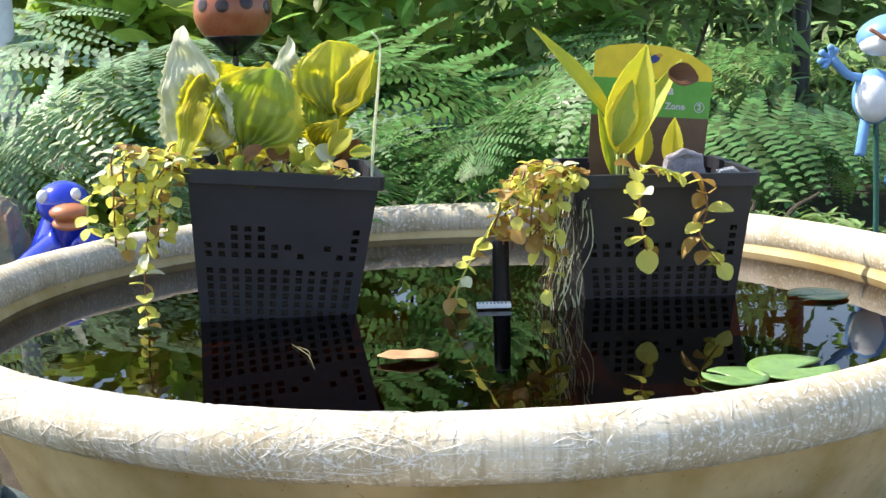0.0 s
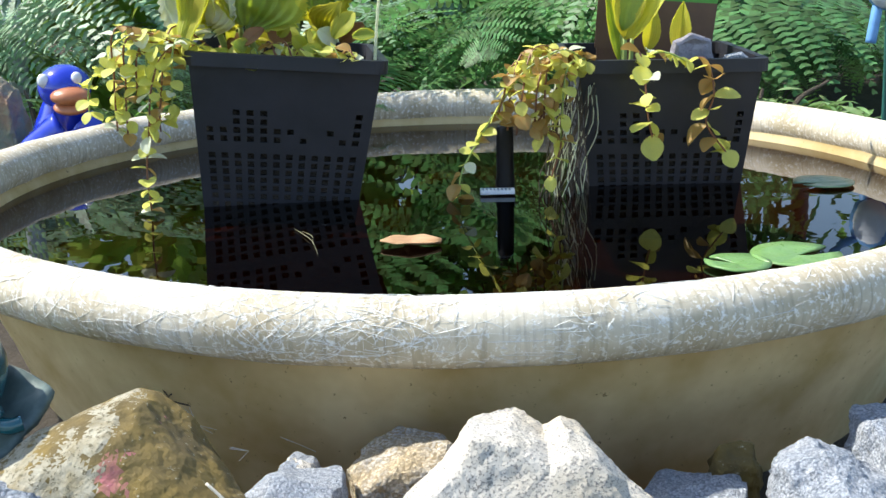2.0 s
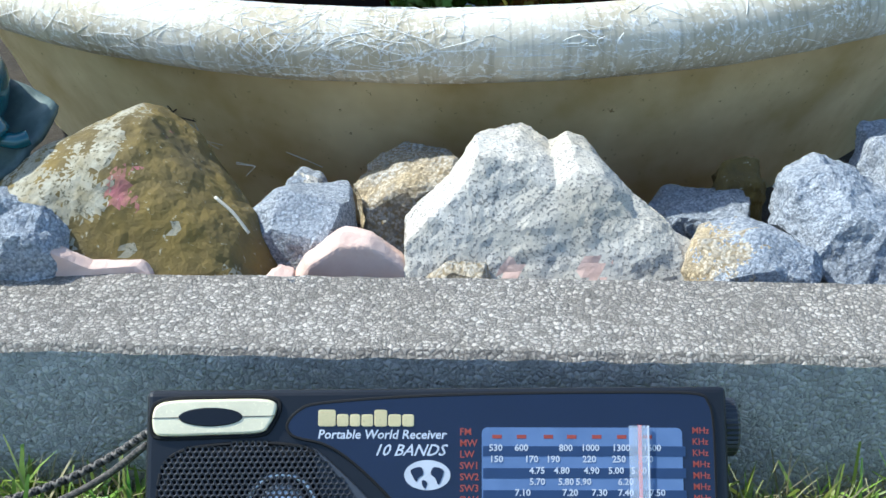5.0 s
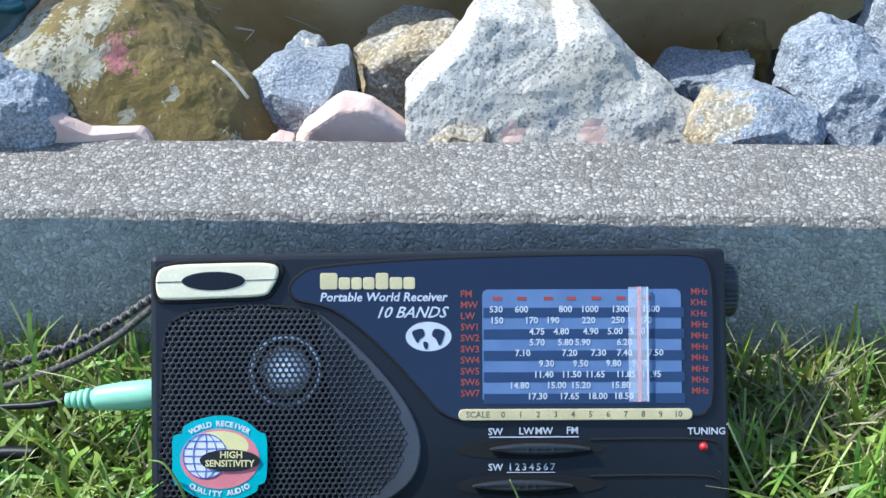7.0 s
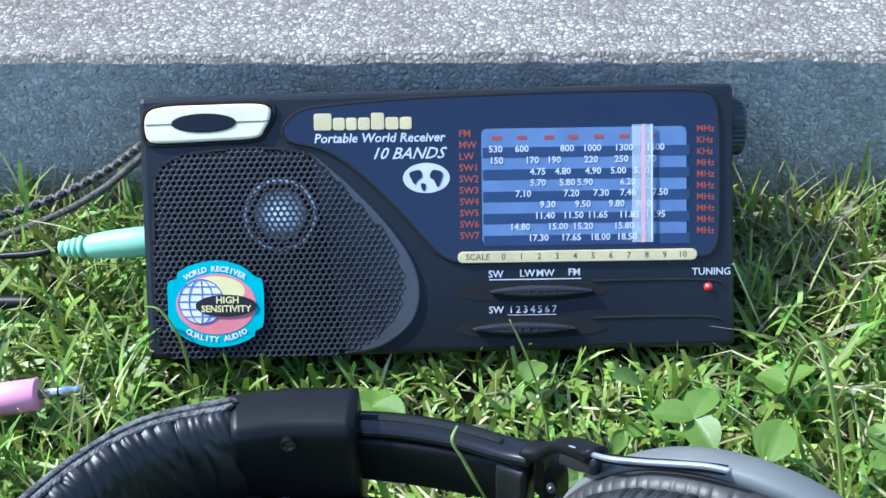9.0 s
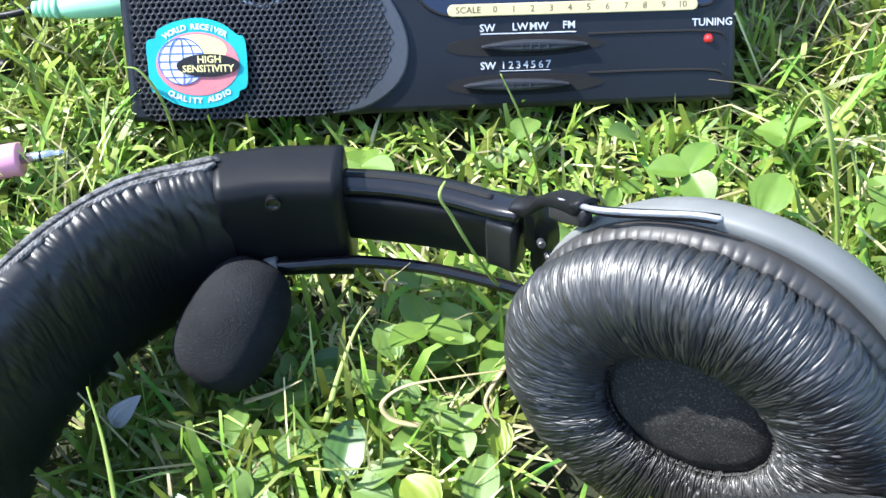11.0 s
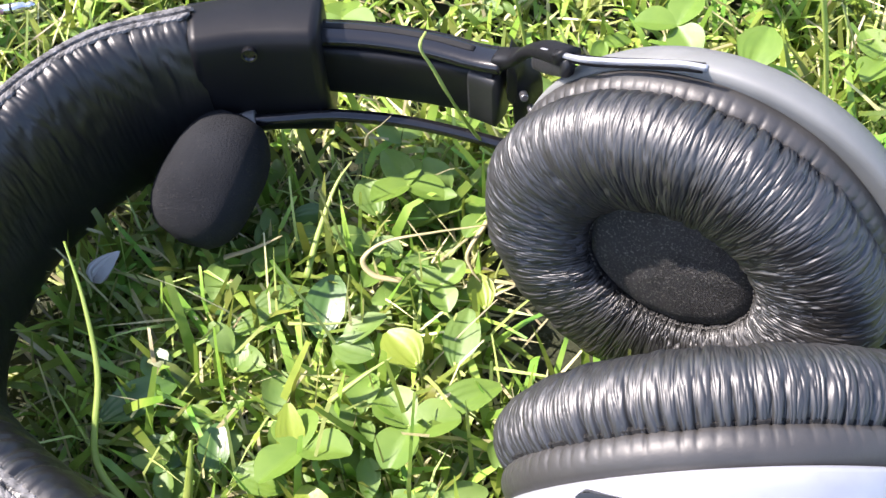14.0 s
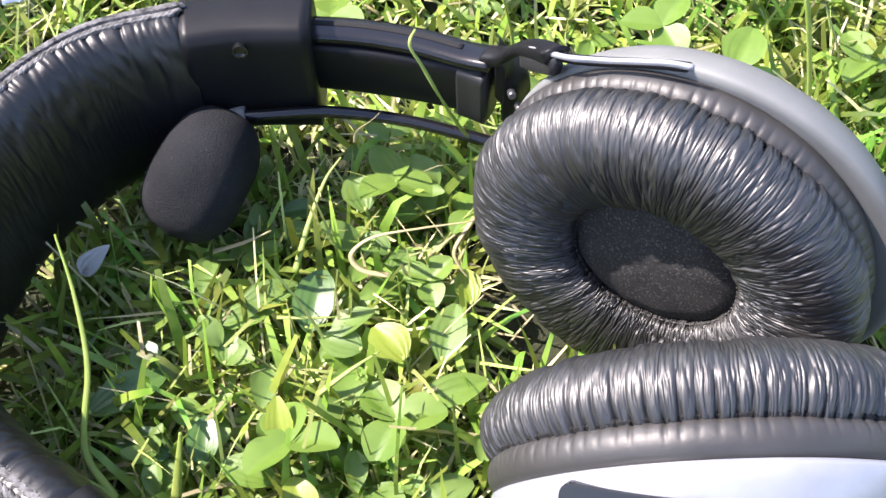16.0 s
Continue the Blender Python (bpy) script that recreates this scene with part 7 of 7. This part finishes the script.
# ---------- ferns, shrubs, hedge ----------
def frond_mesh(seed, up, bend, material, pairs=21):
    """A one-metre frond along +y with toothed side leaflets."""
    rnd = random.Random(seed)
    V, F = [], []
    th, p = radians(up), Vector((0, 0, 0))
    side_bend = rnd.uniform(-0.25, 0.25)
    az = 0.0
    n = pairs + 6
    line = []
    for k in range(n + 1):
        d = Vector((math.sin(az) * math.cos(th), math.cos(az) * math.cos(th), math.sin(th)))
        line.append((p.copy(), d))
        p = p + d / n
        th -= radians(bend) / n
        az += side_bend / n
    for k in range(n):
        a, d = line[k]
        b = line[k + 1][0]
        s = d.cross(Vector((0, 0, 1))).normalized() * 0.005 * (1 - k / n)
        i = len(V)
        V += [a - s, a + s, b + s, b - s]
        F.append((i, i + 1, i + 2, i + 3))
    for k in range(5, n):
        a, d = line[k]
        t = (k - 5) / (n - 5)
        ln = 0.25 * math.sin(math.pi * (0.12 + 0.86 * t)) ** 0.8 * (1.05 - 0.45 * t) * rnd.uniform(0.78, 1.12)
        s = d.cross(Vector((0, 0, 1))).normalized()
        up_ = s.cross(d)
        for sg in (-1, 1):
            dirn = (s * sg * 0.93 + d * 0.33 + up_ * rnd.uniform(-0.3, 0.2) + d * rnd.uniform(-0.12, 0.12)).normalized()
            side = dirn.cross(up_).normalized()
            m = 12
            for j in range(m):
                q = (j + 0.5) / m
                c = a + dirn * ln * q - up_ * ln * 0.22 * q * q
                w = 0.0175 * (1 - q) ** 0.6 + 0.004
                l2 = ln / m * 0.92
                for s2 in (-1, 1):
                    i = len(V)
                    tip = side * s2 * w + dirn * l2 * 0.55
                    V += [c - dirn * l2 * 0.5, c + dirn * l2 * 0.45, c + tip + dirn * l2 * 0.1, c + tip - dirn * l2 * 0.35]
                    F.append((i, i + 1, i + 2, i + 3) if s2 > 0 else (i + 3, i + 2, i + 1, i))
    me = bpy.data.meshes.new("frond")
    me.from_pydata([tuple(v) for v in V], [], F)
    me.materials.append(material)
    return me


M_FERN2 = leafy("grey-green fern", (0.20, 0.33, 0.19), (0.32, 0.45, 0.27), 0.4, 0.5)
M_FERN3 = leafy("light green fern", (0.20, 0.36, 0.08), (0.27, 0.42, 0.11), 0.45, 0.4)
FRONDS = {k: [frond_mesh(10 * i + k, up, bd, mm) for i, (up, bd) in enumerate(((78, 105), (66, 110), (54, 80)))] for k, mm in enumerate((M_FERN, M_FERN2, M_FERN3))}


def fern(x, y, size, n, kind, seed, label, first=0):
    rnd = random.Random(seed)
    t = thing("fern", pose(x, y, 0), label, "fern", "ferns behind the tub")
    for k in range(n):
        ob = new("frond", rnd.choice(FRONDS[kind]))
        ob.parent = t
        s = size * rnd.uniform(0.75, 1.1)
        ob.matrix_local = pose(0.02 * math.cos(k), 0.02 * math.sin(k), 0, 0, 0, first + 360 * k / n + rnd.uniform(-14, 14)) @ pose(0, 0, 0, rnd.uniform(-14, 18), rnd.uniform(-35, 35), 0) @ Matrix.Diagonal((s, s, s, 1))


fern(0.16, 1.88, 0.70, 13, 0, 1, "dark green fern with long arching fronds behind the tub", 10)
fern(-0.78, 1.80, 0.72, 10, 1, 2, "grey-green sunlit fern behind the tub", 20)
fern(-0.46, 2.10, 0.56, 8, 1, 3, "grey-green fern beside the posts", 0)
fern(0.02, 2.15, 0.66, 8, 0, 4, "dark green fern in the shade of the shrubs", 30)
fern(0.92, 2.35, 0.46, 11, 2, 5, "light green upright fern behind the tub", 0)
fern(0.60, 2.30, 0.52, 12, 0, 6, "green fern behind the basket", 40)
fern(1.15, 2.15, 0.42, 9, 2, 7, "light green fern at the bed's edge", 15)
fern(-0.10, 1.62, 0.26, 10, 0, 8, "small green fern close behind the tub", 15)
fern(0.38, 1.74, 0.26, 8, 2, 9, "small light green fern close behind the tub", 5)
fern(-1.15, 1.9, 0.6, 12, 1, 10, "grey-green fern at the far side of the bed", 5)


def shrub(x, y, w, d, h, count, size, material, label, seed, shape="oval", name="shrub", stems=7, gap=0.0, category="shrub"):
    rnd = random.Random(seed)
    t = thing(name, pose(x, y, 0), label, category, "shrubs round the bed")
    V, F = [], []
    lf = [leaf_blade(1.0, wd, shape, 0.25, 0.2, 4, 1) for wd in ((0.42, 0.5, 0.6) if shape == "oval" else (0.16, 0.2, 0.24))]
    cl = [(rnd.uniform(-1, 1), rnd.uniform(-1, 1), rnd.random() ** 0.8) for _ in range(max(14, int(count / 55)))]
    for k in range(count):
        c = rnd.choice(cl)
        p = Vector((w * (c[0] * 0.85 + rnd.gauss(0, 0.13)), d * (c[1] * 0.85 + rnd.gauss(0, 0.13)), max(0.01, h * (0.05 + 0.93 * c[2]) * (1 - 0.25 * abs(c[0]) * (1 - gap)) + rnd.gauss(0, 0.05 * h))))
        s = size * rnd.uniform(0.6, 1.3)
        m = Matrix.Translation(p) @ pose(0, 0, 0, rnd.uniform(-60, 45), rnd.uniform(-40, 40), rnd.uniform(0, 360)) @ Matrix.Diagonal((s, s, s, 1))
        add_leaf(V, F, m, lf[k % 3])
    raw("foliage", V, F, material, t, False)
    for k in range(stems):
        bm = bmesh.new()
        c = cl[k]
        tube(bm, [(0.1 * w * c[0], 0.1 * d * c[1], -0.02), (0.4 * w * c[0], 0.4 * d * c[1], 0.4 * h * c[2] + 0.05), (0.8 * w * c[0], 0.8 * d * c[1], 0.9 * h * c[2] + 0.03)], 0.006, 6, 5, 1.0, lambda q: 1 - 0.7 * q)
        part("branch", bm, M_BARK, t)
    return t


M_BUSH2 = leafy("yellow-green bush leaf", (0.28, 0.40, 0.06), (0.38, 0.48, 0.09), 0.45, 0.5)
M_BUSH3 = leafy("far bush leaf", (0.19, 0.31, 0.11), (0.28, 0.40, 0.15), 0.5, 0.5)
shrub(-0.62, 2.45, 0.55, 0.25, 0.75, 2300, 0.085, M_BUSH2, "sunlit yellow-green leafy shrub", 1)
shrub(-0.05, 2.40, 0.40, 0.25, 0.95, 3000, 0.060, M_BUSH, "dense dark green leafy shrub", 2)
shrub(0.42, 2.55, 0.35, 0.25, 0.80, 2400, 0.075, M_BUSH3, "mid-green shrub with narrow leaves behind the tub", 3, "lance")
shrub(-1.45, 2.5, 0.45, 0.4, 0.55, 2200, 0.08, M_BUSH2, "sunlit leafy shrub at the bed's end", 4)
shrub(0.95, 2.9, 0.55, 0.3, 0.42, 2200, 0.07, M_BUSH3, "low light green shrub", 5, "lance")
shrub(1.6, 2.4, 0.4, 0.4, 0.55, 1600, 0.07, M_BUSH3, "low green shrub at the bed's end", 6)
for k, (x, y, w_, h) in enumerate(((-2.4, 4.6, 1.0, 1.0), (-0.9, 4.6, 0.9, 0.95), (0.4, 4.6, 0.8, 1.0), (1.5, 4.8, 0.9, 0.85), (2.9, 4.6, 1.0, 0.9))):
    shrub(x, y, w_, 0.4, h, 3200, 0.13, M_BUSH3 if k % 2 else M_BUSH, "broad green hedge plant at the back of the garden", 10 + k, "oval", "hedge_plant", 7, 0.0, "hedge")
shrub(-0.285, 0.60, 0.035, 0.02, 0.085, 160, 0.022, M_BUSH, "low dark green plant beside the tub", 51, "oval", "ground_plant", 4, 0.3, "plant")
# low ground plants in the bed behind the tub
for k, (x, y) in enumerate(((-0.55, 1.62), (-0.25, 1.60), (0.15, 1.55), (0.85, 1.55), (-0.85, 1.5), (1.1, 1.5), (0.40, 1.60), (-0.62, 1.40), (0.72, 1.62), (-0.40, 1.68))):
    shrub(x, y, 0.16, 0.09, 0.12, 420, 0.032, M_BUSH if k % 2 else M_BUSH3, "low green ground plant in the bed", 30 + k, "oval" if k % 3 else "lance", "ground_plant", 5, 0.3, "plant")


def tree(x, y, h, r, seed, crown=(0.55, 1.0)):
    rnd = random.Random(seed)
    t = thing("tree", pose(x, y, 0), "tall broad-leaved garden tree in the distance", "tree", "trees round the garden")
    bm = bmesh.new()
    tube(bm, [(0, 0, -0.1), (0.05, 0.03, h * 0.3), (0.0, 0.1, h * 0.6), (0.1, 0.0, h * 0.92)], 0.16, 12, 6, 1.0, lambda q: 1.1 - 0.85 * q)
    part("trunk", bm, M_BARK, t, smooth=True)
    V, F = [], []
    lf = [leaf_blade(1.0, wd, "oval", 0.25, 0.2, 2, 1) for wd in (0.5, 0.6)]
    for k in range(18):
        a, el = rnd.uniform(0, 6.28), rnd.uniform(0.45, 0.95)
        e = Vector((r * math.cos(a) * rnd.uniform(0.5, 1), r * math.sin(a) * rnd.uniform(0.5, 1), h * el))
        bm = bmesh.new()
        tube(bm, [(0, 0.05, h * el * 0.6), tuple(e * 0.5 + Vector((0, 0, h * el * 0.36))), tuple(e)], 0.05, 7, 5, 1.0, lambda q: 1 - 0.8 * q)
        part("limb", bm, M_BARK, t, smooth=True)
        for j in range(190):
            p = e + Vector((rnd.gauss(0, r * 0.24), rnd.gauss(0, r * 0.24), rnd.gauss(0, r * 0.18)))
            s = rnd.uniform(0.12, 0.24)
            add_leaf(V, F, Matrix.Translation(p) @ pose(0, 0, 0, rnd.uniform(-60, 45), rnd.uniform(-40, 40), rnd.uniform(0, 360)) @ Matrix.Diagonal((s, s, s, 1)), lf[j % 2])
    raw("crown", V, F, M_BUSH, t, False)


tree(-4.5, 11.0, 6.0, 2.2, 1)
tree(0.8, 13.0, 6.5, 2.4, 2)
tree(6.5, 12.0, 5.0, 2.0, 3)
